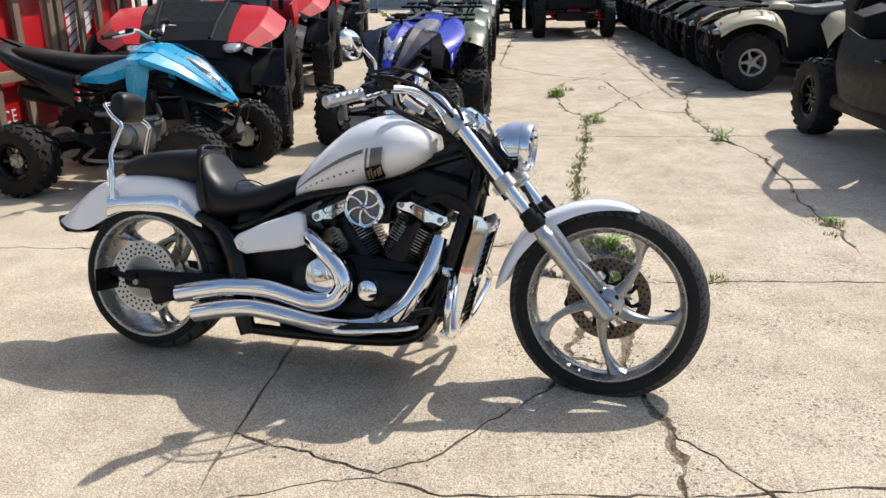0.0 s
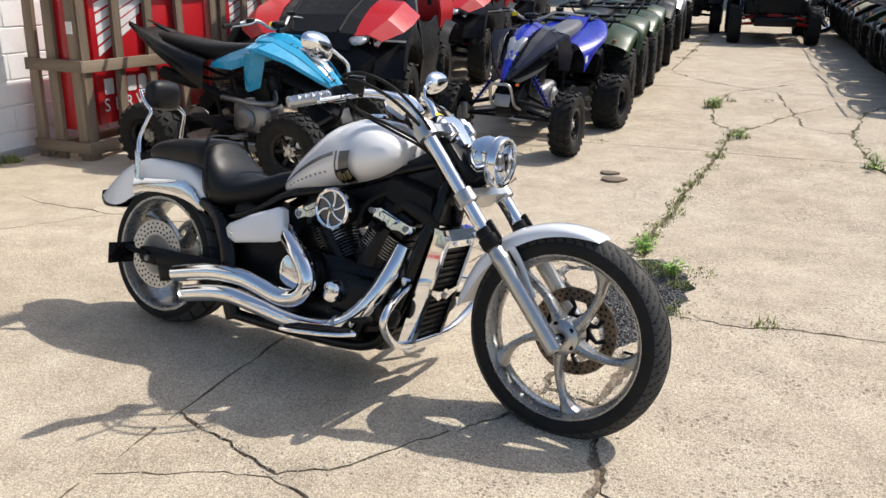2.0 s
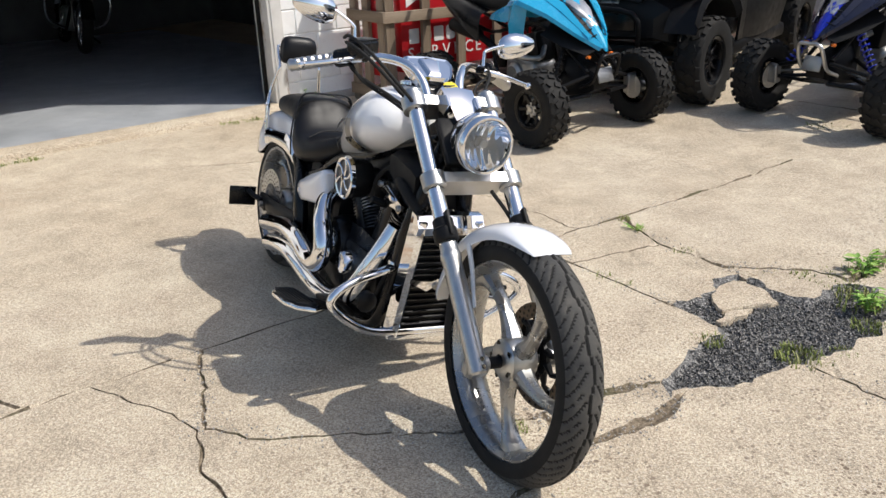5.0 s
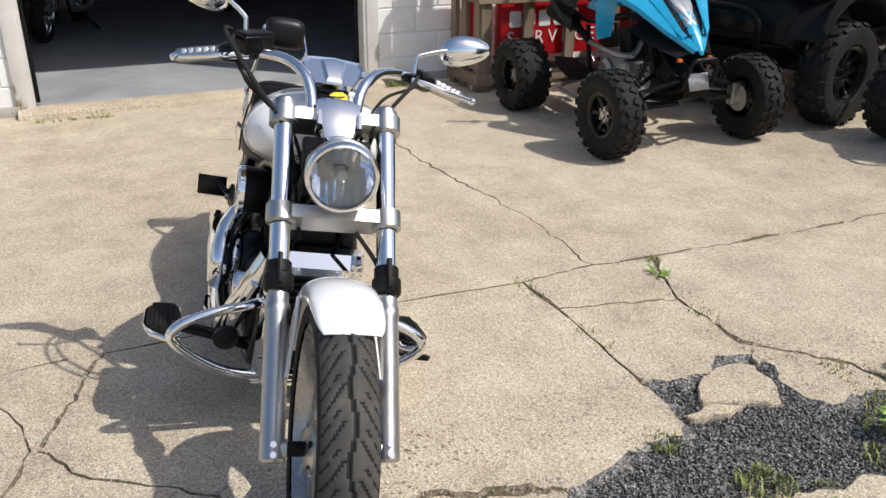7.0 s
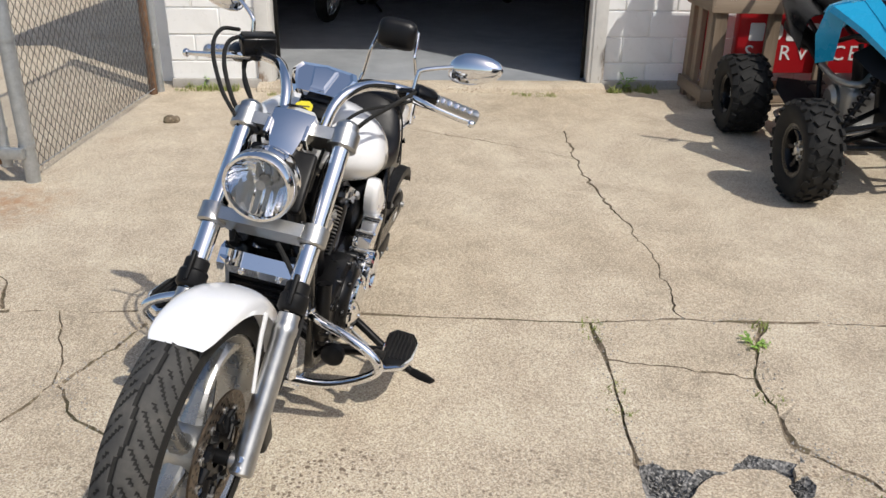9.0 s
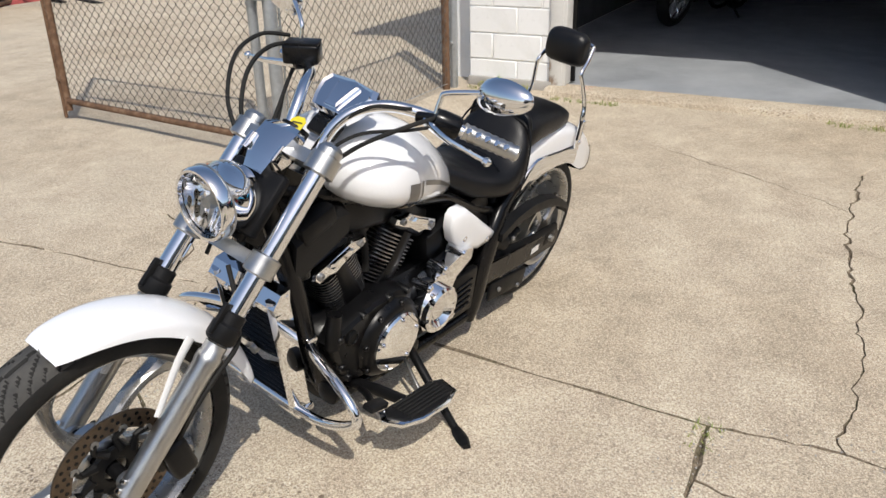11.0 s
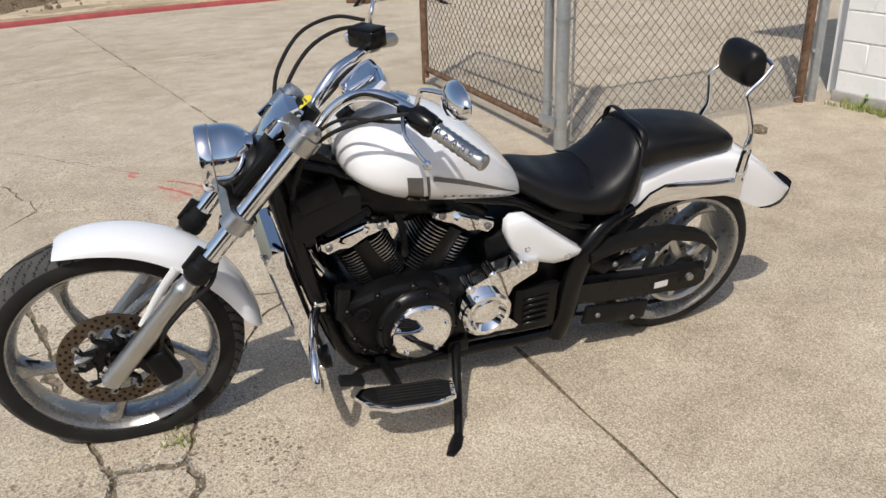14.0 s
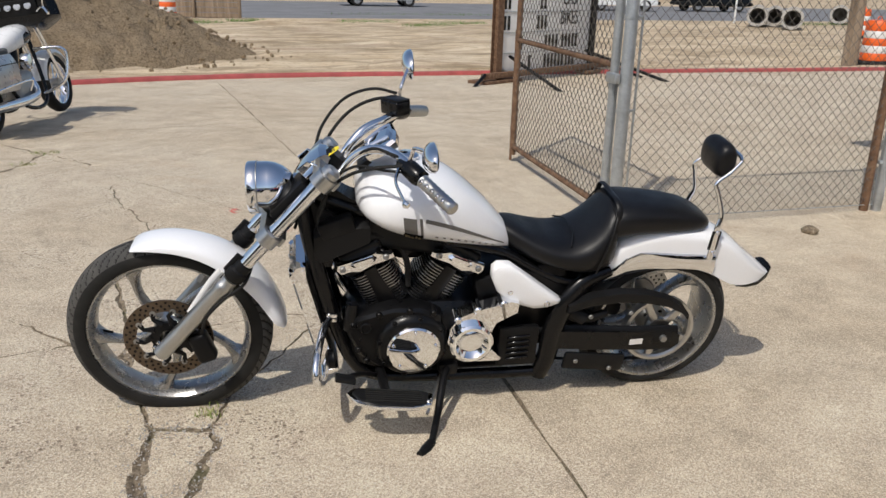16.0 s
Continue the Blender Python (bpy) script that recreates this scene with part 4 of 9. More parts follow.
def make_forks(bike):
    for s in (-1, 1):
        y = .128 * s
        top, boot, end = Vector((1.205, y, .947)), Vector((1.485, y, .635)), Vector((1.765, y, .305))
        d = (end - top).normalized()
        boot = top + d * .415
        fork = part("fork_leg", lathe(mesh(), [(0, 0), (.022, 0), (.0275, .006), (.028, .325), (.030, .335), (.030, .352), (.026, .358), (.026, .38), (0, .38)], along(end, -d), 24), ALLOY, bike, "satin alloy lower fork leg")
        fork.matrix_local = STEM
        part("stanchion", rod(mesh(), top - d * .01, boot + d * .05, .0245, 24), CHROME, fork, "chrome fork tube")
        part("fork_boot", lathe(mesh(), [(.026, -.022), (.030, -.018), (.030, .006), (.0355, .012), (.0355, .044), (.031, .050), (.027, .053)], along(boot, d), 24), PLASTIC, fork, "black rubber fork collar")
        fin = box(mesh(), (.012, .02, .075), along(boot - d * .01 + Vector((.034, 0, .012)), d), .004)
        part("collar_fin", fin, PLASTIC, fork)
        for k in (0, .022):
            part("pinch_bolt", lathe(mesh(), [(.007, 0), (.007, .008), (0, .008)], along(end - d * (.012 + k) + Vector((.02, 0, .02)), (.742, 0, .67)), 10), CHROME, fork)
        part("axle_end", lathe(mesh(), [(0, 0), (.022, 0), (.022, .03), (.016, .034), (0, .034)], along(end - d * .03 + Vector((0, -.0 * s, 0)), (0, -s, 0)), 20), ALLOY, fork)
        part("axle_spacer", rod(mesh(), end - d * .03 + Vector((0, -.03 * s, 0)), end - d * .03 + Vector((0, -.085 * s, 0)), .017, 16), BLACK_SATIN, fork)
    # triple clamps
    d = Vector((.67, 0, -.742))
    for name, c, r in (("lower_clamp", Vector((1.388, 0, .742)), .036), ("upper_clamp", Vector((1.213, 0, .937)), .038)):
        bm = mesh()
        for s in (-1, 1):
            lathe(bm, [(.026, -.026), (r, -.022), (r, .022), (.026, .026)], along(c + Vector((0, .128 * s, 0)), d), 24)
        n = Vector((.742, 0, .67))
        ring = [c + n * a + d * b for a, b in ((.03, -.016), (.03, .016), (-.055, .016), (-.055, -.016))]
        loft(bm, [[p + Vector((0, y, 0)) for p in ring] for y in (-.105, -.05, .05, .105)])
        ob = part(name, bm, ALLOY, bike, "machined alloy triple clamp")
        ob.matrix_local = STEM
        for s in (-1, 1):
            bolt(ob, c + Vector((-.02, .085 * s, .0)) - d * .016, -d, .008, .006, BLACK)
            if name == "upper_clamp":
                part("fork_cap", lathe(mesh(), [(.030, 0), (.030, .018), (.022, .028), (0, .029)], along(c + Vector((0, .128 * s, 0)) - d * .022, -d), 20), ALLOY, ob)
    ob = part("head_stock", rod(mesh(), (1.36, 0, .735), (1.16, 0, .955), .036, 20), BLACK_SATIN, bike)
    # cover plate under the headlight and the chrome handlebar riser
    ob = part("steering_cover", box(mesh(), (.03, .17, .16), along((1.325, 0, .845), (.67, 0, -.742)) @ pose(0, 0, 0, 0, 0, 90), .01), BLACK_SATIN, bike)
    ob.matrix_local = STEM


def make_headlight(bike):
    c = Vector((1.334, 0, .866))
    d = Vector((.998, 0, -.045)).normalized()
    m = along(c, d)
    shell = part("headlight", lathe(mesh(), [(0, -.030), (.028, -.027), (.050, -.014), (.068, .008), (.079, .032), (.0835, .055), (.084, .085), (.086, .088), (.086, .116), (.082, .122), (.076, .121), (.074, .112)], m, 48), CHROME, bike, "round chrome bullet headlight")
    shell.matrix_local = STEM
    bm = mesh()
    rows = []
    for i in range(13):
        q = i / 12
        rows.append([bm.verts.new(m @ Vector((.074 * q * math.cos(g), .074 * q * math.sin(g), .040 + .068 * q * q + (.0014 * math.sin(.074 * q * math.cos(g) * 330 + (1.5 if math.sin(g) > 0 else 0)) * min(1, 3 * q * (1.02 - q) * 2)))))
                     for g in [2 * math.pi * k / 64 for k in range(64)]])
    for p, q in zip(rows, rows[1:]):
        bridge(bm, p, q)
    bmesh.ops.recalc_face_normals(bm, faces=bm.faces[:])
    part("reflector", bm, CHROME, shell, "fluted bright reflector", sharp=25)
    part("bulb_cap", lathe(mesh(), [(0, .086), (.012, .084), (.014, .07), (.014, .045)], m, 20), CAST, shell)
    ob = part("lens", lathe(mesh(), [(0, .121), (.03, .1195), (.06, .115), (.075, .110)], m, 40), LENS, shell, "clear glass lens")
    ob.visible_shadow = False
    part("trim_ring", lathe(mesh(), [(.0860, .087), (.0875, .088), (.0875, .090), (.0860, .091)], m, 48), CAST, shell)
    part("bracket", tube(mesh(), [c - d * .03, c - d * .07 + Vector((0, 0, -.03)), (1.27, 0, .80)], [.018, .02, .024], 10), BLACK_SATIN, shell)


BAR = [(1.205, .052, .925), (1.183, .056, .955), (1.145, .066, 1.008), (1.10, .092, 1.045), (1.035, .140, 1.058), (.985, .225, 1.050), (.95, .30, 1.030), (.915, .35, 1.013), (.877, .40, .997)]


def make_bars(bike):
    bm = mesh()
    half = spline(BAR, 8)
    for s in (-1, 1):
        tube(bm, [Vector((p.x, p.y * s, p.z)) for p in half], .0145, 14)
    bars = part("handlebar", bm, CHROME, bike, "swept chrome handlebar")
    bars.matrix_local = STEM @ pose(1.174, 0, .936, -2) @ Matrix.Translation((-1.2, 0, -.95))
    riser = mesh()
    ring = []
    for x, z, w, dd in ((1.300, .900, .030, .012), (1.272, .925, .040, .022), (1.236, .955, .052, .026), (1.212, .978, .054, .020), (1.196, .986, .040, .010)):
        ring.append([(x + dd * a, w * b, z + dd * c) for a, b, c in ((.7, -1, .6), (.9, 0, .9), (.7, 1, .6), (-.6, 1, -.6), (-.8, 0, -.8), (-.6, -1, -.6))])
    rs = part("riser", loft(riser, ring), CHROME, bars, "faceted chrome handlebar riser", sharp=20)
    rs.matrix_local = Matrix.Translation((.026, 0, .014))
    for s in (-1, 1):
        part("riser_fin", plate(mesh(), [(0, 0), (.045, -.012), (.072, .022), (.040, .050), (.008, .036)], .012, Matrix.Translation((1.225, .050 * s, .925)) @ pose(0, 0, 0, 90, 0, 0), .003), CHROME, rs, sharp=20)
        part("riser_slot", box(mesh(), (.040, .008, .010), pose(1.262, .024 * s, .955, 0, 40, 0), .003), BLACK, rs)
    for s, side in ((-1, "right"), (1, "left")):
        f = lambda x, y, z: Vector((x, y * s, z))
        a, b = f(.95, .297, 1.032), f(.870, .410, .993)
        d = (b - a).normalized()
        grip = part("grip", lathe(mesh(), [(.0, 0), (.021, 0), (.021, .004)] + [(.0185 + .0028 * (i % 2), .01 + .0095 * i) for i in range(13)] + [(.021, .137), (.016, .143), (0, .143)], along(a, d), 20), ALLOY, bars, "ribbed chrome handgrip")
        # raised chrome ribs along the grip
        for i in range(5):
            part("grip_pad", lathe(mesh(), [(0, .0), (.008, .0015), (.009, .005), (.007, .008), (0, .009)], along(a + d * (.025 + .024 * i) + Vector((.017, 0, .012)), (.8, 0, .6)), 12), CHROME, grip)
        c = a - d * .035
        part("switch_box", lathe(mesh(), [(.012, -.042), (.026, -.038), (.029, -.026), (.029, .014), (.025, .024), (.012, .026)], along(c, d), 20), BLACK, bars, "black switch housing")
        part("switch_button", box(mesh(), (.012, .012, .03), along(c + Vector((-.026, 0, .004)), d), .003), RED_LENS if s < 0 else BLACK, bars)
        lever = [f(1.012, .225, 1.046), f(1.022, .262, 1.042), f(1.030, .310, 1.034), f(1.020, .365, 1.022), f(1.008, .412, 1.012)]
        lv = part("lever", tube(mesh(), lever, [.010, .010, .008, .0075, .007], 10, 5, flat=.6), CHROME, bars, "chrome %s lever" % ("brake" if s < 0 else "clutch"))
        part("lever_ball", lathe(mesh(), [(0, -.012), (.008, -.0085), (.012, 0), (.008, .0085), (0, .012)], along(lever[-1], d), 12), CHROME, lv)
        part("lever_perch", box(mesh(), (.034, .055, .026), Matrix.Translation(f(.998, .222, 1.050)) @ pose(0, 0, 0, 0, 0, 24 * s), .007), BLACK, bars)
        if s < 0:
            mc = part("master_cylinder", box(mesh(), (.062, .095, .052), Matrix.Translation((.994, -.214, 1.078)) @ pose(0, 0, 0, 6, 0, 34), .008, 3), BLACK, bars, "black brake fluid reservoir")
            part("reservoir_cap", box(mesh(), (.056, .088, .006), Matrix.Translation((.994, -.214, 1.106)) @ pose(0, 0, 0, 6, 0, 34), .002), BLACK_SATIN, mc)
        # mirror
        st = f(.985, .236, 1.062)
        mc = f(.932, .362, 1.186) if s < 0 else f(.932, .385, 1.140)
        stem = part("mirror", tube(mesh(), [st, st + Vector((-.008, .002 * s, .035 if s > 0 else .06)), st + Vector((-.014, .012 * s, .052 if s > 0 else .085)), mc + Vector((.016, -.060 * s, -.004)), mc + Vector((.012, -.030 * s, .002))], [.007, .006, .006, .006, .007], 10, 6), CHROME, bars, "teardrop chrome rear-view mirror")
        rings = []
        for t in (-1, -.93, -.75, -.45, -.1, .25, .55, .8, .94, 1):
            w = math.sqrt(max(0, 1 - t * t)) ** .85
            wz = .043 * w * (1 - .22 * t) + .0008
            rings.append([mc + Vector((.034 * w * max(-.12, math.cos(a)), s * .075 * t, wz * math.sin(a) + .012 * t * 1.0)) for a in [2 * math.pi * k / 16 for k in range(16)]])
        part("mirror_shell", loft(mesh(), rings), CHROME, stem)
        bm = mesh()
        g = [mc + Vector((-.0055, s * .066 * math.cos(q), .034 * math.sin(q) + .009 * math.cos(q))) for q in [2 * math.pi * k / 24 for k in range(24)]]
        bm.faces.new([bm.verts.new(p) for p in g])
        part("mirror_glass", bm, CHROME, stem)
    # speedometer pod: a faceted chrome shell above the clamp, its dial towards the rider
    n = Vector((.54, 0, .842)).normalized()
    v = Vector((-.842, 0, .54)).normalized()
    c = Vector((1.086, 0, 1.052))
    outline = [(-.060, -.056), (.060, -.056), (.078, -.022), (.092, .026), (.080, .054), (0, .062), (-.080, .054), (-.092, .026), (-.078, -.022)]
    rings = [[c + Vector((0, a * k, 0)) + v * b * k + n * h for a, b in outline] for k, h in ((.70, -.044), (.97, -.020), (1.0, .0), (.88, .010), (.80, .006))]
    pod = part("speedometer", loft(mesh(), rings), CHROME, bars, "faceted chrome speedometer pod", sharp=20)
    pod.matrix_local = Matrix.Translation((-.026, 0, -.014))
    part("dial", lathe(mesh(), [(0, 0), (.040, 0)], along(c - n * .0465, -n), 24), BLACK, pod)
    part("centre_facet", loft(mesh(), [[c + Vector((0, a * k, 0)) + v * (b * k * .9 + .004) + n * h for a, b in ((-.020, -.046), (.020, -.046), (.034, .036), (0, .046), (-.034, .036))] for k, h in ((1.05, .004), (1, .014), (.8, .017))]), CHROME, pod, sharp=20)
    part("pod_bracket", box(mesh(), (.05, .09, .02), pose(1.135, 0, .985, 0, 40, 0), .006), BLACK_SATIN, pod)
    part("warning_lamps", box(mesh(), (.02, .075, .016), pose(1.128, 0, .995, 0, 40, 0), .004), BLACK, pod)
    # cables and hoses
    for k, (pts, r) in enumerate((
            ([(.965, -.262, 1.05), (1.02, -.235, 1.0), (1.12, -.165, .955), (1.22, -.10, .90), (1.30, -.06, .80), (1.34, -.04, .70)], .0055),
            ([(.975, -.25, 1.045), (1.04, -.225, .985), (1.13, -.15, .935), (1.23, -.09, .88), (1.29, -.05, .78)], .005),
            ([(.985, -.275, 1.105), (1.07, -.29, 1.115), (1.17, -.265, 1.085), (1.245, -.20, 1.01), (1.275, -.13, .93), (1.33, -.09, .80), (1.41, -.07, .69)], .0055),
            ([(.965, -.26, 1.09), (1.06, -.27, 1.085), (1.15, -.24, 1.05), (1.22, -.18, .985), (1.25, -.12, .92), (1.30, -.08, .78)], .006),
            ([(.99, .25, 1.06), (1.08, .21, 1.035), (1.16, .15, .985), (1.22, .10, .91), (1.26, .08, .80), (1.24, .08, .68)], .0055),
            ([(.97, .27, 1.045), (1.05, .22, 1.03), (1.14, .13, 1.005), (1.21, .08, .93), (1.25, .06, .80)], .0045),
            ([(1.02, .19, 1.065), (1.09, .12, 1.06), (1.16, .06, .99), (1.22, .04, .90)], .005))):
        ob = part("cable", tube(mesh(), pts, r, 8, 7), RUBBER, bars, "black rubber control cable")
    # price tag hanging on a bar
    tag = part("price_tag", plate(mesh(), [(-.021, -.030), (.021, -.034), (.023, .022), (.012, .034), (-.010, .034), (-.022, .026)], .0012, pose(1.218, .006, .998, 34, 0, 84) @ pose(0, 0, 0, 0, 0, 14)), TAG_YELLOW, bars, "bent yellow paper tag with dark print")
    for i in range(4):
        part("print_line", box(mesh(), (.030 - .004 * (i % 2), .0045, .0006), pose(1.218, .006, .998, 34, 0, 84) @ pose(0, 0, 0, 0, 0, 14) @ pose(0, .016 - .012 * i, .001)), INK, tag)


def shell_along(stations, section, thick):
    """An open arched shell: for each station a list of points, solidified."""
    bm = mesh()
    rows = [[bm.verts.new(p) for p in section(*st)] for st in stations]
    for a, b in zip(rows, rows[1:]):
        for i in range(len(a) - 1):
            bm.faces.new((a[i], a[i + 1], b[i + 1], b[i]))
    bmesh.ops.recalc_face_normals(bm, faces=bm.faces[:])
    bmesh.ops.solidify(bm, geom=bm.faces[:], thickness=thick)
    bmesh.ops.recalc_face_normals(bm, faces=bm.faces[:])
    return bm


def make_fenders(bike):
    cx, cz = 1.742, .325
    rows = [(74, .351, .347, .058), (77, .358, .346, .066), (82, .364, .343, .072), (92, .371, .338, .077), (108, .378, .333, .080), (125, .386, .330, .084), (142, .391, .332, .085), (158, .392, .342, .083), (166, .394, .352, .081), (172, .396, .366, .074), (175.5, .396, .384, .056)]

    def sec(a, rc, rs, w):
        out = []
        for k in range(17):
            ph = radians(-90 + 180 * k / 16)
            r = rs + (rc - rs) * math.cos(ph) ** .62 if abs(math.cos(ph)) > 1e-6 else rs
            t = radians(a)
            out.append((cx + r * math.cos(t), w * math.sin(ph), cz + r * math.sin(t)))
        return out

    st = [(a, *table(rows, a)) for a in [74 + 101.5 * i / 40 for i in range(41)]]
    fender = part("front_fender", shell_along(st, sec, .003), PEARL, bike, "pearl white front mudguard", sharp=50)
    fender.matrix_local = STEM
    for s in (-1, 1):
        part("fender_bracket", tube(mesh(), [(1.55, .082 * s, .60), (1.59, .088 * s, .555), (1.63, .098 * s, .50), (1.66, .105 * s, .455)], [.014, .012, .010, .010], 10, 4, flat=.5), WHITE, fender, "white stay between mudguard and fork")
    rear = [(.215, .560, .505, .098), (.19, .622, .510, .102), (.13, .668, .530, .104), (.05, .688, .546, .105), (-.04, .692, .548, .105), (-.12, .684, .535, .105), (-.20, .664, .505, .104), (-.28, .622, .462, .100),
            (-.34, .574, .450, .094), (-.40, .528, .454, .080), (-.455, .484, .466, .054)]

    def rsec(x, zt, zb, w):
        out = []
        for k in range(21):
            t = -1 + 2 * k / 20
            if abs(t) > .62:
                q = (abs(t) - .62) / .38
                y, z = w, zt - .055 - (zt - .055 - zb) * q
                if zb > zt - .055:
                    z = zt - .055 * min(1, (zt - zb) / .055) * (.8 + .2 * q)
            else:
                q = t / .62
                y = w * math.sin(q * math.pi / 2) ** 1 if q >= 0 else -w * math.sin(-q * math.pi / 2)
                drop = min(.055, (zt - zb) * .8)
                z = zt - drop * (1 - math.sqrt(max(0, 1 - q * q)))
            if abs(t) > .62:
                y = math.copysign(w, t)
            out.append((x, y, z))
        return out

    st = [(x, *table(rear, x)) for x in [.215 - .67 * i / 40 for i in range(41)]]
    fender = part("rear_fender", shell_along(st, rsec, .003), PEARL, bike, "pearl white rear mudguard", sharp=50)
    part("tail_light", loft(mesh(), [[(x, w * a, z + h * b) for a, b in ((-1, -.5), (-1, .5), (-.5, 1), (.5, 1), (1, .5), (1, -.5), (.5, -1), (-.5, -1))] for x, z, w, h in ((-.315, .449, .094, .010), (-.36, .444, .090, .014), (-.41, .446, .078, .016), (-.452, .466, .060, .018), (-.474, .486, .040, .010))]), BLACK, fender, "smoked dark tail light")
    # polished strut along each side
    for s in (-1, 1):
        bm = mesh()
        rings = []
        for x, zt, zb in ((.225, .525, .492), (.185, .552, .504), (.15, .588, .520), (.10, .610, .533), (.05, .610, .540), (-.05, .600, .541), (-.14, .594, .532), (-.19, .590, .512)):
            y0, y1 = .1065 * s, .114 * s
            zm = (zt + zb) / 2
            rings.append([(x, y0, zb), (x, y0, zt), (x, y1, zt - .003), (x, y1 + .004 * s, zt - (zt - zb) * .25), (x, y1 + .0055 * s, zm), (x, y1 + .004 * s, zb + (zt - zb) * .25), (x, y1, zb + .003)])
        strut = part("fender_strut", loft(bm, rings), CHROME, bike, "polished rear mudguard strut")
        for x, z in ((-.01, .572), (.10, .575), (-.13, .562)):
            bolt(strut, (x, .113 * s, z), (0, s, 0), .010, .006)
    return fender


def make_backrest(bike):
    rings = []
    for t in (-1, -.985, -.94, -.85, -.6, -.25, .25, .6, .85, .94, .985, 1):
        w = .45 + .55 * (1 - abs(t) ** 5) ** .5
        ring = []
        for k in range(20):
            ca, sa = math.cos(2 * math.pi * k / 20), math.sin(2 * math.pi * k / 20)
            cx, cz = math.copysign(abs(ca) ** .85, ca), math.copysign(abs(sa) ** .8, sa)
            ring.append((-.172 + .040 * w * cx, .077 * t, .935 + (.064 * w if cz > 0 else .060 * (.4 + .6 * w)) * cz))
        rings.append(ring)
    pad = part("backrest_pad", loft(mesh(), rings), LEATHER, bike, "black padded passenger backrest")
    pts = [(-.158, .124, .585), (-.162, .122, .70), (-.172, .112, .755), (-.150, .098, .83), (-.140, .090, .868), (-.186, .084, .905), (-.222, .078, .945)]
    for s in (-1, 1):
        bar = part("backrest_bar", tube(mesh(), [(x, y * s, z) for x, y, z in pts], [.012, .012, .0095, .0085, .0085, .0085, .008], 12, 6, flat=.75), CHROME, bike, "chrome backrest upright")
        part("mount_plate", box(mesh(), (.034, .006, .075), pose(-.160, .126 * s, .662, 0, -4, 0), .002), CHROME if s < 0 else BLACK_SATIN, bar)
        for z in (.615, .695):
            bolt(bar, (-.161, .130 * s, z), (0, s, 0), .009, .006)
    ob = part("backrest_hoop", tube(mesh(), [(-.222, -.078, .945), (-.230, -.04, .950), (-.230, .04, .950), (-.222, .078, .945)], .008, 10, 5), CHROME, bike)


def make_tank(bike):
    rings = []
    n = 36
    for i in range(45):
        x = 0.538 + (1.107 - 0.538) * i / 44
        rings.append([tank_point(x, 2 * math.pi * k / n) for k in range(n)])
    tank = part("fuel_tank", loft(mesh(), rings), PEARL, bike, "pearl white teardrop fuel tank with grey stripes", sharp=50)
    part("filler_cap", lathe(mesh(), [(.034, -.004), (.034, .004), (.028, .009), (0, .010)], along((.93, 0, .948), (-.08, 0, 1)), 32), CHROME, tank)
    for s in (-1, 1):
        tank_decal("stripe", GRAPHITE, tank, .905, .948, -1.1, .10, s, .020)
        tank_decal("stripe", GRAPHITE, tank, .886, .895, -1.05, .12, s, .020)
        tank_decal("pinstripe", GRAPHITE, tank, .60, .895, lambda u: -.10 + .14 * u, lambda u: -.02 + .14 * u, s, 0, 24, 2)
        for i in range(9):
            tank_decal("lettering_bar", GRAPHITE, tank, .64 + i * .026, .650 + i * .026, -.42, -.34, s, 0, 2, 2)
    # emblem: a plain gothic-style mark in dull gold on a dark ground
    for s in (-1, 1):
        emblem = tank_decal("emblem", BLACK, tank, .896, .958, -.98, -.38, s, .004, 8, 8, .002)
        for i, (x0, w, t0, t1) in enumerate(((.900, .008, -.85, -.5), (.912, .006, -.9, -.45), (.922, .009, -.82, -.55), (.935, .006, -.85, -.5), (.944, .008, -.8, -.45))):
            tank_decal("emblem_mark", GOLD, emblem, x0, x0 + w, t0, t1, s, .006, 2, 4, .0032)


def make_seat(bike):
    def build(rows, p):
        xs = [rows[0][0] + (rows[-1][0] - rows[0][0]) * i / 30 for i in range(31)]
        rings = []
        for x in xs:
            zt, zb, w = table(rows, x)
            ring = []
            for y, z in oval(w, zt, zb, 28, p):
                ring.append((x, y, z))
            rings.append(ring)
        return loft(mesh(), rings)

    rider = [(.632, .700, .650, .035), (.60, .712, .632, .062), (.55, .702, .605, .092), (.47, .672, .570, .128), (.38, .655, .545, .150), (.31, .675, .530, .156), (.26, .722, .525, .150), (.225, .768, .525, .138), (.205, .782, .53, .124), (.195, .776, .54, .11)]
    seat = part("rider_seat", build(rider, 2.7), LEATHER, bike, "black leather scooped rider seat")
    pill = [(.215, .776, .655, .120), (.19, .786, .660, .128), (.12, .786, .668, .124), (.02, .776, .668, .114), (-.08, .757, .668, .100), (-.13, .736, .670, .084), (-.16, .716, .674, .06), (-.175, .700, .682, .03)]
    part("passenger_seat", build(pill, 3.0), LEATHER, bike, "black leather passenger seat")
    for s in (-1, 1):
        pts = [(.205, .100 * s, .783), (.225, .135 * s, .72), (.25, .153 * s, .64), (.275, .157 * s, .56)]
        part("seat_seam", tube(mesh(), pts, .0035, 6, 6), LEATHER, seat)
    part("seat_piping", tube(mesh(), [(.365, -.12, .650), (.345, -.06, .672), (.342, 0, .676), (.345, .06, .672), (.365, .12, .650)], .003, 6, 6), LEATHER, seat)
    part("seat_belt_strap", tube(mesh(), [(.208, -.122, .70), (.207, -.10, .792), (.207, 0, .803), (.207, .10, .792), (.208, .122, .70)], .011, 8, 6, flat=.35, up=(1, 0, 0)), LEATHER, seat)


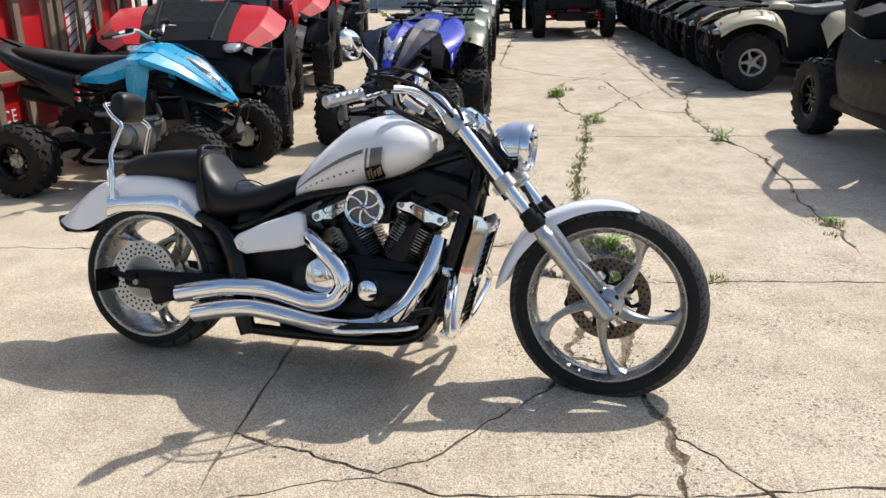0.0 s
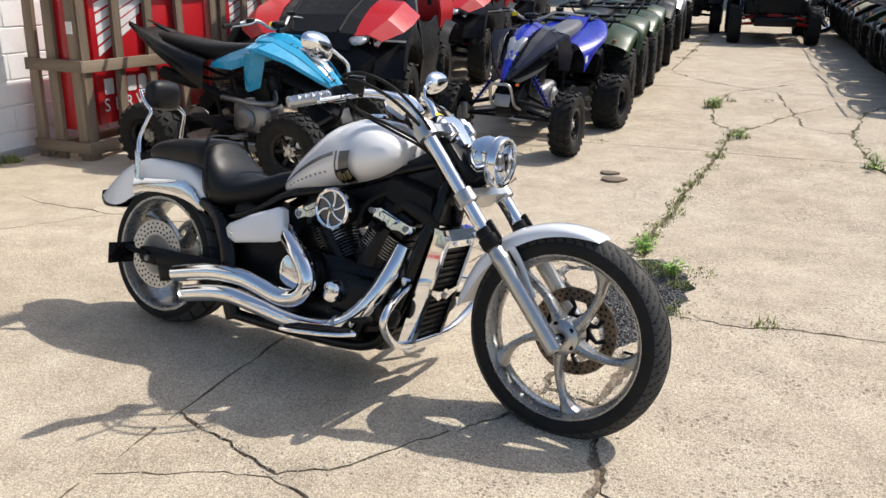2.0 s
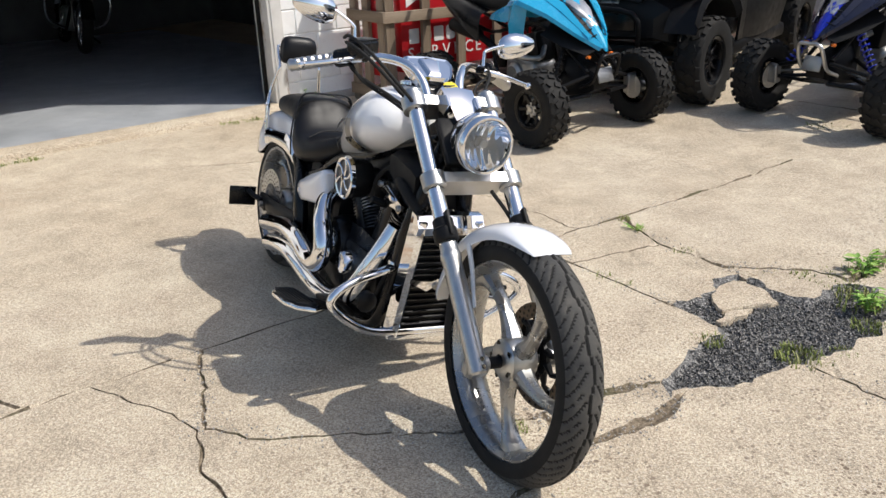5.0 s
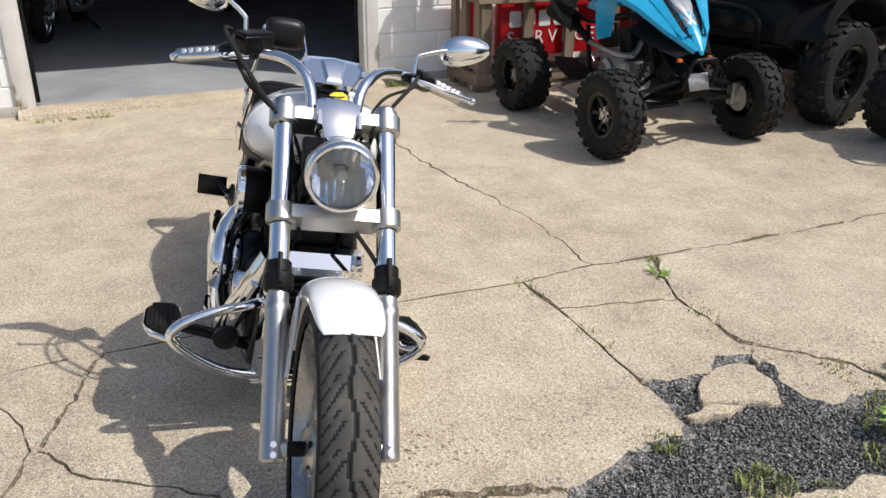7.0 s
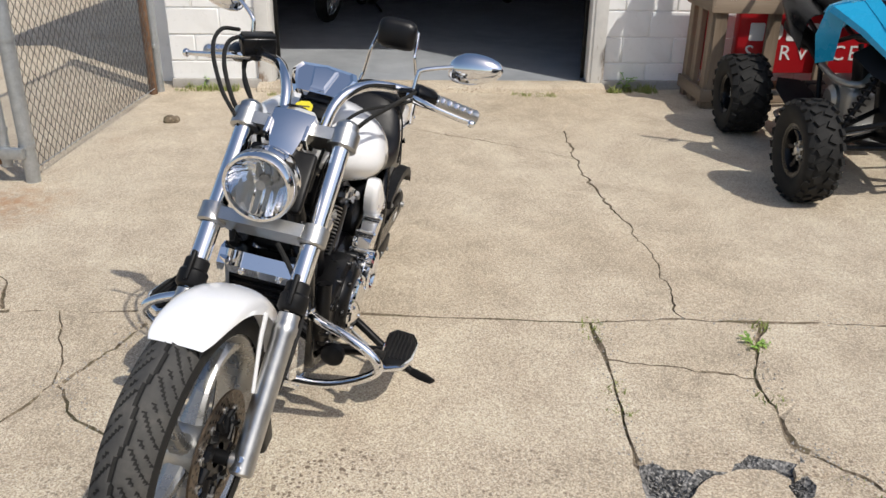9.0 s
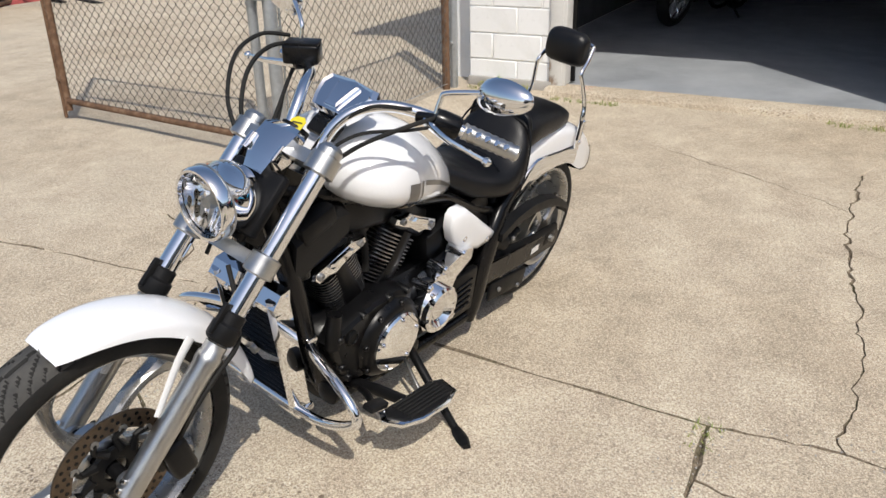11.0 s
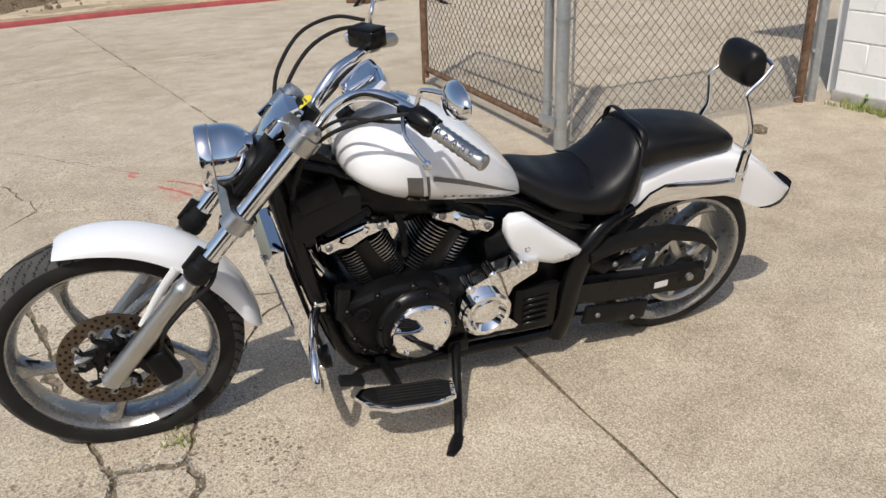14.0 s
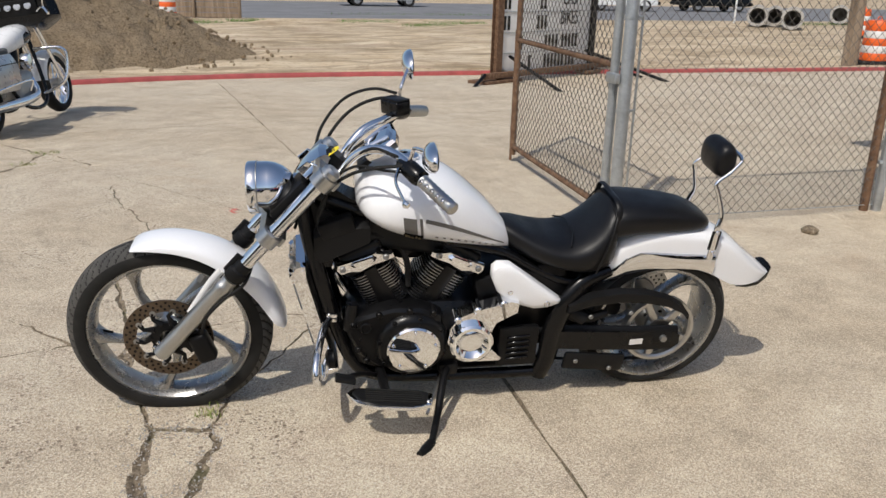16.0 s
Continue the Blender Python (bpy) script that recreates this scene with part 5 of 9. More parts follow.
def make_frame(bike):
    def bar(name, pts, r, mat=BLACK, label="", n=14, k=6, flat=1.0):
        return part(name, tube(mesh(), pts, r, n, k, flat=flat), mat, bike, label)

    for s in (-1, 1):
        bar("down_tube", [(1.285, .03 * s, .84), (1.262, .06 * s, .70), (1.225, .092 * s, .54), (1.175, .10 * s, .36), (1.12, .105 * s, .21), (1.05, .11 * s, .145), (.90, .115 * s, .125), (.60, .125 * s, .125), (.43, .13 * s, .13)], [.026, .028, .028, .026, .024, .022, .021, .021, .021], BLACK, "black steel frame tube")
        bar("seat_post", [(.43, .132 * s, .11), (.405, .135 * s, .20), (.395, .137 * s, .32), (.365, .135 * s, .42), (.30, .120 * s, .50), (.20, .108 * s, .54)], [.034, .038, .040, .040, .032, .020], BLACK, "wide black frame post", flat=.7)
        bar("top_tube", [(1.26, .02 * s, .83), (1.10, .055 * s, .775), (.85, .075 * s, .685), (.62, .085 * s, .625), (.48, .088 * s, .550), (.36, .098 * s, .50), (.28, .095 * s, .49)], .018)
        bar("swing_arm", [(.44, .105 * s, .275), (.30, .122 * s, .285), (.12, .142 * s, .282), (-.02, .146 * s, .285), (-.085, .146 * s, .285)], [.038, .040, .040, .036, .030], BLACK_SATIN, "black box swing arm", flat=.42)
        part("axle_nut", lathe(mesh(), [(0, .018), (.012, .017), (.013, .004), (.022, .003), (.022, 0)], along((-.026, .158 * s, .276), (0, s, 0)), 16), CAST, bike)
        part("axle_plate", box(mesh(), (.075, .008, .05), pose(-.026, .158 * s, .276), .004), BLACK_SATIN, bike)
    # head gusset and backbone
    part("backbone", loft(mesh(), [[(x, w * a, z + h * b) for a, b in ((-1, -1), (-1, 1), (1, 1), (1, -1))] for x, z, w, h in ((1.25, .83, .03, .07), (1.12, .77, .05, .045), (.95, .715, .055, .035), (.72, .66, .05, .025))]), BLACK, bike)
    part("head_gusset", loft(mesh(), [[(x, w * a, z + h * b) for a, b in ((-1, -1), (-1, 1), (1, 1), (1, -1))] for x, z, w, h in ((1.285, .76, .045, .085), (1.22, .73, .055, .05), (1.13, .70, .05, .02))]), BLACK_SATIN, bike)
    # under-seat filler, battery box, tool panel with vents on the left
    part("under_seat_box", box(mesh(), (.34, .21, .30), pose(.50, 0, .41, 0, 14, 0), .03), BLACK_SATIN, bike)
    panel = part("vented_panel", box(mesh(), (.15, .03, .17), pose(.525, .142, .262), .012), BLACK_SATIN, bike, "black vented side panel")
    for i in range(5):
        part("vent_fin", box(mesh(), (.085, .010, .010), pose(.527, .160, .216 + .023 * i, 0, 6, 0), .003, 1), BLACK, panel)
    part("inner_mudguard", box(mesh(), (.05, .20, .30), pose(.335, 0, .39, 0, -18, 0), .02), PLASTIC, bike)
    part("rear_shock", lathe(mesh(), [(.03, 0), (.03, .2), (.02, .2), (.02, .26)], along((.50, 0, .17), (-1, 0, .3)), 16), BLACK_SATIN, bike)
    # belt guard on the left
    bm = mesh()
    rings = []
    for x, zt, zb in ((.36, .44, .405), (.27, .474, .432), (.17, .486, .442), (.07, .478, .436), (-.02, .452, .414), (-.08, .416, .384), (-.105, .385, .358)):
        rings.append([(x, .128, zb), (x, .128, zt - .01), (x, .136, zt), (x, .172, zt - .004), (x, .174, zt - .03), (x, .168, zb)])
    part("belt_guard", loft(bm, rings), PLASTIC, bike, "black plastic belt guard")
    rings = []
    for x, zt, zb in ((.42, .325, .250), (.20, .310, .232), (.02, .300, .222), (-.07, .295, .222), (-.095, .280, .240)):
        rings.append([(x, .152, zb), (x, .152, zt), (x, .160, zt), (x, .160, zb)])
    plate_ = part("swing_arm_cover", loft(mesh(), rings), BLACK, bike)
    for x, z in ((.20, .455), (.27, .385), (.12, .395), (.165, .150), (.30, .19)):
        bolt(bike, (x, .163, z), (0, 1, 0), .009, .007, CAST)
    part("shock_linkage", tube(mesh(), [(.36, .10, .40), (.28, .13, .36), (.20, .14, .385)], [.022, .020, .014], 12, 4), BLACK_SATIN, bike)
    part("preload_ring", lathe(mesh(), [(.030, -.03), (.030, .03), (.020, .034), (.020, -.034), (.030, -.03)], along((.31, .128, .375), (-1, .2, -.5)), 18), PLASTIC, bike)
    part("warning_label", box(mesh(), (.05, .001, .024), pose(.075, .1612, .262, 0, 3, 0)), SIGN_WHITE, plate_)
    part("belt", tube(mesh(), [(.70, .128, .43), (.30, .124, .418), (-.03, .117, .426)], .010, 8, 3, flat=.2, up=(0, 1, 0)), RUBBER, bike)
    part("lower_belt", tube(mesh(), [(.70, .128, .25), (.30, .124, .168), (-.03, .117, .154)], .010, 8, 3, flat=.2, up=(0, 1, 0)), RUBBER, bike)
    part("belt_lower_guard", box(mesh(), (.24, .02, .075), pose(.225, .15, .175, 0, -6, 0), .012), PLASTIC, bike)
    # caliper and plate bracket on the right
    part("rear_caliper", box(mesh(), (.10, .05, .075), pose(.075, -.135, .235, 0, -18, 0), .014), BLACK_SATIN, bike, "black rear brake caliper")
    pl = part("number_plate", box(mesh(), (.006, .115, .085), pose(-.112, -.225, .290, 0, 0, -8), .002), BLACK, bike, "dark back of a side-mounted plate holder")
    part("plate_arm", tube(mesh(), [(-.03, -.165, .29), (-.07, -.185, .30), (-.11, -.20, .315)], .012, 8), BLACK_SATIN, pl)
    # side covers
    for s, out in ((-1, [(.372, .462), (.390, .484), (.50, .535), (.625, .580), (.648, .570), (.657, .510), (.652, .460), (.620, .446), (.48, .422), (.425, .412), (.385, .428)]),
                   (1, [(.645, .590), (.628, .606), (.585, .604), (.50, .540), (.42, .478), (.386, .452), (.390, .438), (.428, .424), (.48, .420), (.575, .452), (.625, .50), (.645, .55)])):
        bm = mesh()
        n = len(out)
        cx_, cz_ = sum(p[0] for p in out) / n, sum(p[1] for p in out) / n
        rings = []
        for k, off in ((1.0, .118), (1.0, .142), (.985, .150), (.93, .1565), (.7, .161), (.35, .163)):
            rings.append([(cx_ + (x - cx_) * k, off * s, cz_ + (z - cz_) * k) for x, z in out])
        cover = part("side_cover", loft(bm, rings), PEARL, bike, "pearl white side cover", sharp=50)
        for x, z in (((.410, .450),) if s < 0 else ((.577, .498), (.440, .446))):
            bolt(cover, (x, .156 * s, z), (0, s, 0), .011, .007)


def make_cylinder(bike, base, d, front):
    d = Vector(d).normalized()
    # local z along the bore; local frame turned so that local y is the bike's y
    x_axis = Vector((0, 1, 0)).cross(d).normalized()
    m = Matrix.Translation(base) @ Matrix((x_axis, Vector((0, 1, 0)), d)).transposed().to_4x4()
    cyl = part("cylinder", lathe(mesh(), [(.056, -.05), (.056, .17), (0, .17)], m, 28), ENGINE_BLACK, bike, "black finned engine cylinder")
    outline = rounded(.150, .160, .040, 5)
    fin = part("fin", plate(mesh(), outline, .0036, None), [FIN, FIN_EDGE], cyl)
    for p in fin.data.polygons:
        p.material_index = 1 if abs(p.normal.z) < .5 else 0
    low = part("fin", plate(mesh(), outline, .0036, None), FIN, cyl)
    fin.matrix_local = m @ pose(0, 0, .0115 * 13) @ Matrix.Diagonal((1.07, 1.06, 1, 1))
    low.matrix_local = m
    for i in range(1, 13):
        k = 1.0 + .011 * min(i, 6)
        again("fin", fin if i > 5 else low, cyl, m @ pose(0, 0, .0115 * i) @ Matrix.Diagonal((k, k, 1, 1)))
    for s in (-1, 1):
        part("cylinder_spine", loft(mesh(), [[m @ Vector((x * k, s * y, z)) for x, y in ((-.026, .070), (-.024, .086), (-.012, .092), (.012, .092), (.024, .086), (.026, .070))] for k, z in ((1.5, -.03), (1.25, .03), (1.0, .10), (.9, .168))]), ENGINE_BLACK, cyl, "smooth black cam tower")
    head = part("cylinder_head", box(mesh(), (.175, .175, .052), m @ pose(0, 0, .188), .02, 3), ENGINE_BLACK, bike, "black cylinder head with chrome cover")
    part("rocker_cover", box(mesh(), (.158, .150, .045), m @ pose(0, 0, .232), .016, 3), ENGINE_BLACK, head)
    for s in (-1, 1):
        flip = 1 if front else -1
        out = [(-.098, .176), (-.100, .192), (-.072, .206), (-.050, .222), (.052, .232), (.092, .238), (.102, .222), (.094, .200), (.060, .196), (.030, .180), (-.030, .184), (-.062, .178)]
        cov = part("head_cover", loft(mesh(), [[m @ Vector((x * k * flip, s * y, .205 + (z - .205) * k)) for x, z in out] for k, y in ((1, .074), (1, .096), (.93, .102))]), CHROME, head, "bright chrome head cover", sharp=25)
        part("cover_ridge", loft(mesh(), [[m @ Vector((x * k * flip, s * y, .214 + (z - .214) * k)) for x, z in ((-.044, .204), (-.036, .218), (.036, .228), (.046, .222), (.038, .208), (-.034, .198))] for k, y in ((1, .099), (1, .108), (.78, .113))]), CHROME, cov, sharp=25)
        for x, z in ((-.074 * flip, .193), (.076 * flip, .217)):
            bolt(cov, m @ Vector((x, s * .101, z)), (0, s, 0), .011, .008, CAST)
    part("spark_plug_cap", lathe(mesh(), [(0, .06), (.012, .055), (.014, 0)], along(m @ Vector((-.02, -.09, .15)), (0, -1, .3)), 12), PLASTIC, head)


def make_engine(bike):
    case = part("crankcase", loft(mesh(), [[(x, w * a, z + h * b) for a, b in ((-1, -.8), (-1, .6), (-.7, 1), (.7, 1), (1, .6), (1, -.8), (.75, -1), (-.75, -1))] for x, z, w, h in
                                           ((1.15, .29, .08, .07), (1.12, .29, .115, .10), (1.03, .29, .135, .125), (.90, .295, .140, .14), (.76, .30, .135, .13), (.62, .30, .12, .12), (.58, .30, .10, .10))]), ENGINE_BLACK, bike, "black engine crankcase")
    make_cylinder(bike, Vector((.985, 0, .418)), (.44, 0, .87), True)
    make_cylinder(bike, Vector((.862, 0, .418)), (-.52, 0, .85), False)
    part("airbox", box(mesh(), (.46, .13, .13), pose(.90, 0, .672, 0, -9, 0), .03, 3), PLASTIC, bike, "black intake box under the tank")
    part("front_shroud", loft(mesh(), [[(x, y * .105, z) for y, z in ((-1, z0), (-1, z1), (-.7, z1 + .02), (.7, z1 + .02), (1, z1), (1, z0))] for x, z0, z1 in ((1.245, .60, .70), (1.20, .615, .715), (1.09, .665, .735), (1.06, .68, .73))]), PLASTIC, bike, "black moulded shroud ahead of the engine")
    part("oil_sump", box(mesh(), (.58, .20, .09), pose(.82, 0, .168), .025), ENGINE_BLACK, bike)
    # left: alternator cover with chrome cap, chrome front pulley cover
    cov = part("alternator_cover", lathe(mesh(), [(.122, .10), (.130, .14), (.126, .165), (.114, .180), (.098, .188), (0, .188)], side_m(.914, 0, .300), 48), ENGINE_BLACK, bike, "round black alternator cover")
    part("chrome_cap", lathe(mesh(), [(.094, .184), (.094, .196), (.088, .202), (.05, .205), (0, .206)], side_m(.911, 0, .298), 48), CHROME, cov, "polished chrome cap")
    for i in range(8):
        a = radians(45 * i + 12)
        bolt(cov, (.914 + .117 * math.cos(a), .172, .300 + .117 * math.sin(a)), (0, 1, 0), .009, .010, ENGINE_BLACK)
    for i in range(5):
        a = radians(72 * i + 20)
        bolt(cov, (.911 + .078 * math.cos(a), .203, .298 + .078 * math.sin(a)), (0, 1, 0), .007, .005)
    part("primary_cover", loft(mesh(), [[(x, y, z) for x, z in [(.985 + (px - .985) * k, .315 + (pz - .315) * k) for px, pz in ((1.135, .335), (1.150, .375), (1.120, .415), (1.06, .432), (.98, .452), (.88, .448), (.81, .415), (.80, .33), (.83, .235), (.93, .185), (1.03, .200), (1.10, .255))]] for k, y in ((1, .10), (1, .138), (.96, .152), (.88, .160))]), ENGINE_BLACK, bike, "large black primary cover", sharp=30)
    for x, z in ((1.118, .388), (1.03, .425), (.925, .436), (.842, .425), (1.10, .285), (1.07, .235)):
        part("cover_bolt", lathe(mesh(), [(.012, .12), (.012, .160), (.009, .164), (0, .164)], side_m(x, 0, z), 12), ENGINE_BLACK, bike)
    part("sight_plug", lathe(mesh(), [(.022, .14), (.022, .166), (.017, .169), (.016, .165), (0, .165)], side_m(1.075, 0, .378), 20), BLACK_SATIN, bike)
    part("oil_pipe", rod(mesh(), (1.12, .13, .46), (1.13, .14, .36), .022, 14), ENGINE_BLACK, bike)
    pc = part("pulley_cover", loft(mesh(), [[(x, y, z) for x, z in ((.790, .314), (.782, .370), (.755, .412), (.70, .436), (.575, .470), (.545, .462), (.548, .425), (.620, .385), (.640, .335), (.632, .275), (.590, .232), (.600, .222), (.71, .224), (.765, .252))] for y in (.12, .165, .178)]), CHROME, bike, "polished chrome pulley cover")
    part("cover_dish", lathe(mesh(), [(.078, .178), (.078, .198), (.070, .205), (.058, .204), (.044, .186), (.040, .184), (.036, .190), (0, .192)], side_m(.707, 0, .314), 40), CHROME, pc)
    for x, z in ((.758, .402), (.690, .440), (.600, .462)):
        part("cover_boss", lathe(mesh(), [(.015, .12), (.015, .18), (.010, .186), (0, .186)], side_m(x, 0, z), 14), CHROME, pc)
    # right: chrome clutch plate, small cap, swirl air cleaner
    rc = part("clutch_cover", lathe(mesh(), [(.085, .10), (.088, .135), (.080, .150), (0, .153)], pose(.772, 0, .352, 90, 0, 0), 40), ENGINE_BLACK, bike)
    part("chrome_cap", plate(mesh(), rounded(.15, .125, .05, 6), .03, pose(.753, -.168, .357, 90, 6, 0), .008), CHROME, rc, "chrome clutch cap")
    sc = part("water_pump_cap", lathe(mesh(), [(.042, .12), (.042, .165), (.036, .176), (.02, .180), (0, .180)], pose(.912, 0, .318, 90, 0, 0), 24), CHROME, bike, "small round chrome cap")
    part("right_case", box(mesh(), (.26, .05, .17), pose(.99, -.118, .305), .04, 3), ENGINE_BLACK, bike)
    air = part("air_cleaner", lathe(mesh(), [(.058, .10), (.066, .12), (.070, .165), (.066, .178), (0, .178)], pose(.895, 0, .615, 90, 0, 0), 40), BLACK_SATIN, bike, "round air cleaner with chrome swirl cover")
    part("filter_mesh", lathe(mesh(), [(.058, .182), (0, .184)], pose(.895, 0, .615, 90, 0, 0), 32), GRAPHITE, air, "grey wire mesh filter")
    part("swirl_ring", lathe(mesh(), [(.060, .176), (.060, .190), (.068, .192), (.073, .188), (.074, .174)], pose(.895, 0, .615, 90, 0, 0), 40), CHROME, air)
    bm = mesh()
    lathe(bm, [(.012, .184), (.012, .194), (0, .196)], None, 16)
    base = part("swirl_blade", spoke(bm, .008, .064, 0, radians(26), .0038, 1.5, 0), CHROME, air)
    base.matrix_local = pose(.895, -.0, .615, 90, 0, 0) @ pose(0, 0, 0)
    for v in base.data.vertices:
        if v.co.z < .1:
            v.co.z += .188
    for i in range(1, 6):
        again("swirl_blade", base, air, pose(.895, 0, .615, 90, 0, 0) @ pose(0, 0, 0, 0, 0, 60 * i))
    part("intake", box(mesh(), (.12, .12, .10), pose(.915, -.05, .60), .03), ENGINE_BLACK, bike)
    part("throttle_body", lathe(mesh(), [(.024, -.05), (.024, .05)], pose(.93, 0, .625, 90, 0, 0), 16, True), ENGINE_BLACK, bike)
    # loose looms and hoses in the V
    for i, pts in enumerate(([(1.20, -.04, .70), (1.08, -.09, .70), (.98, -.10, .64), (.95, -.10, .56)], [(1.22, .05, .69), (1.12, .07, .705), (.98, .05, .66), (.93, .05, .58), (.92, .06, .48)],
                             [(1.16, -.09, .48), (1.18, -.12, .40), (1.12, -.13, .28)])):
        part("hose", tube(mesh(), pts, .011 if i % 2 else .008, 8, 6), RUBBER, bike, "black rubber hose")
    box_ = part("ignition_box", box(mesh(), (.12, .05, .06), pose(1.17, .085, .735, 0, 20, 0), .012), PLASTIC, bike)
    part("connector", box(mesh(), (.035, .03, .05), pose(1.20, .085, .61), .008), BLACK, bike)


def make_exhaust(bike):
    up = [(.655, -.125, .492), (.700, -.165, .474), (.765, -.195, .440), (.820, -.210, .392), (.836, -.214, .335), (.800, -.216, .284), (.725, -.214, .268), (.62, -.210, .288), (.53, -.207, .302), (.40, -.204, .298), (.29, -.203, .278), (.178, -.202, .252)]
    lo = [(1.150, -.10, .515), (1.135, -.13, .440), (1.10, -.165, .345), (1.045, -.185, .265), (.97, -.195, .212), (.87, -.20, .190), (.74, -.203, .193), (.60, -.206, .214), (.48, -.208, .226), (.37, -.208, .214), (.248, -.206, .186)]
    for pts, nm in ((up, "upper"), (lo, "lower")):
        r = [.030, .033, .034] + [.034] * (len(pts) - 3)
        pipe = part("exhaust_pipe", tube(mesh(), pts, r, 24, 8, cap=False), CHROME, bike, "curved chrome exhaust pipe", sharp=60)
        e, p = Vector(pts[-1]), Vector(pts[-2])
        d = (e - p).normalized()
        part("pipe_mouth", lathe(mesh(), [(.0342, 0), (.030, .001), (.029, -.05), (0, -.05)], along(e, d), 24), BLACK, pipe)
    part("pipe_clamp", lathe(mesh(), [(.035, -.006), (.037, -.006), (.037, .006), (.035, .006)], along((.97, -.195, .212), (-1, -.08, -.25)), 24), ALLOY, bike)
    part("heat_shield", tube(mesh(), [(.93, -.228, .212), (.85, -.236, .205), (.77, -.238, .205)], [.006, .016, .008], 10, 5, flat=.4, up=(0, 1, 0)), CHROME, bike)
    part("pipe_bracket", box(mesh(), (.05, .04, .05), pose(.60, -.175, .25), .006), BLACK_SATIN, bike)


def make_radiator(bike):
    c = Vector((1.240, 0, .378))
    m = Matrix.Translation(c) @ Matrix.Rotation(radians(14), 4, "Y")
    rad = part("radiator", box(mesh(), (.04, .215, .400), m, .008), BLACK_SATIN, bike, "black radiator in a chrome surround")
    fin = part("radiator_fin", box(mesh(), (.012, .185, .006), m @ pose(.022, 0, -.165, 0, 25, 0)), BLACK, rad)
    for i in range(1, 15):
        again("radiator_fin", fin, rad, Matrix.Translation(m.to_3x3() @ Vector((0, 0, .0235 * i))))
    for s in (-1, 1):
        part("surround_side", loft(mesh(), [[m @ Vector((x, y * s, z)) for x, y in ((.034, .086), (.040, .094), (.032, .112), (-.012, .120), (-.012, .10))] for z in (-.212, -.19, .185, .215)]), CHROME, rad, "chrome radiator surround")
    part("surround_top", loft(mesh(), [[m @ Vector((x, y, z)) for x, z in ((.036, .172), (.040, .200), (.010, .228), (-.02, .226), (-.01, .172))] for y in (-.118, -.095, .095, .118)]), CHROME, rad)
    part("surround_bottom", box(mesh(), (.06, .25, .02), m @ pose(.008, 0, -.213), .004), CHROME, rad)
    for s in (-1, 1):
        bolt(rad, m @ Vector((.040, .05 * s, .188)), m.to_3x3() @ Vector((1, 0, .1)), .009, .006)
    # winged chrome bar across the core
    wing = [(-.098, .022), (-.06, .004), (-.03, -.012), (0, .006), (.03, -.012), (.06, .004), (.098, .022), (.098, .038), (.05, .026), (.018, .024), (0, .034), (-.018, .024), (-.05, .026), (-.098, .038)]
    w = m @ pose(.036, 0, -.02, 90, 0, 90)
    part("winged_bar", plate(mesh(), wing, .008, w), CHROME, rad, "chrome wing-shaped trim bar")
    part("wing_badge", lathe(mesh(), [(.012, 0), (.012, .007), (0, .008)], m @ pose(.040, 0, -.012, 0, 90, 0), 16), CAST, rad)
    hose = part("radiator_hose", tube(mesh(), [(1.27, -.09, .60), (1.22, -.11, .64), (1.14, -.10, .66), (1.06, -.06, .62)], .018, 12, 6), RUBBER, bike)
    # crash bars
    for s in (-1, 1):
        pts = [(1.190, .105, .400), (1.215, .16, .392), (1.235, .24, .378), (1.248, .31, .352), (1.250, .342, .318), (1.245, .330, .285), (1.232, .27, .235), (1.222, .20, .198), (1.218, .12, .184), (1.218, .0, .182)]
        part("crash_bar", tube(mesh(), [(x, y * s, z) for x, y, z in pts], .0135, 14, 7), CHROME, bike, "chrome tubular engine guard")
        part("crash_bar_clamp", box(mesh(), (.04, .04, .035), pose(1.190, .110 * s, .400), .008), CHROME, bike)
        part("horn" if s < 0 else "rectifier", lathe(mesh(), [(.034, 0), (.034, .02), (.02, .03), (0, .03)], along((1.185, .20 * s, .285), (1, 0, -.1)), 20), BLACK_SATIN, bike)


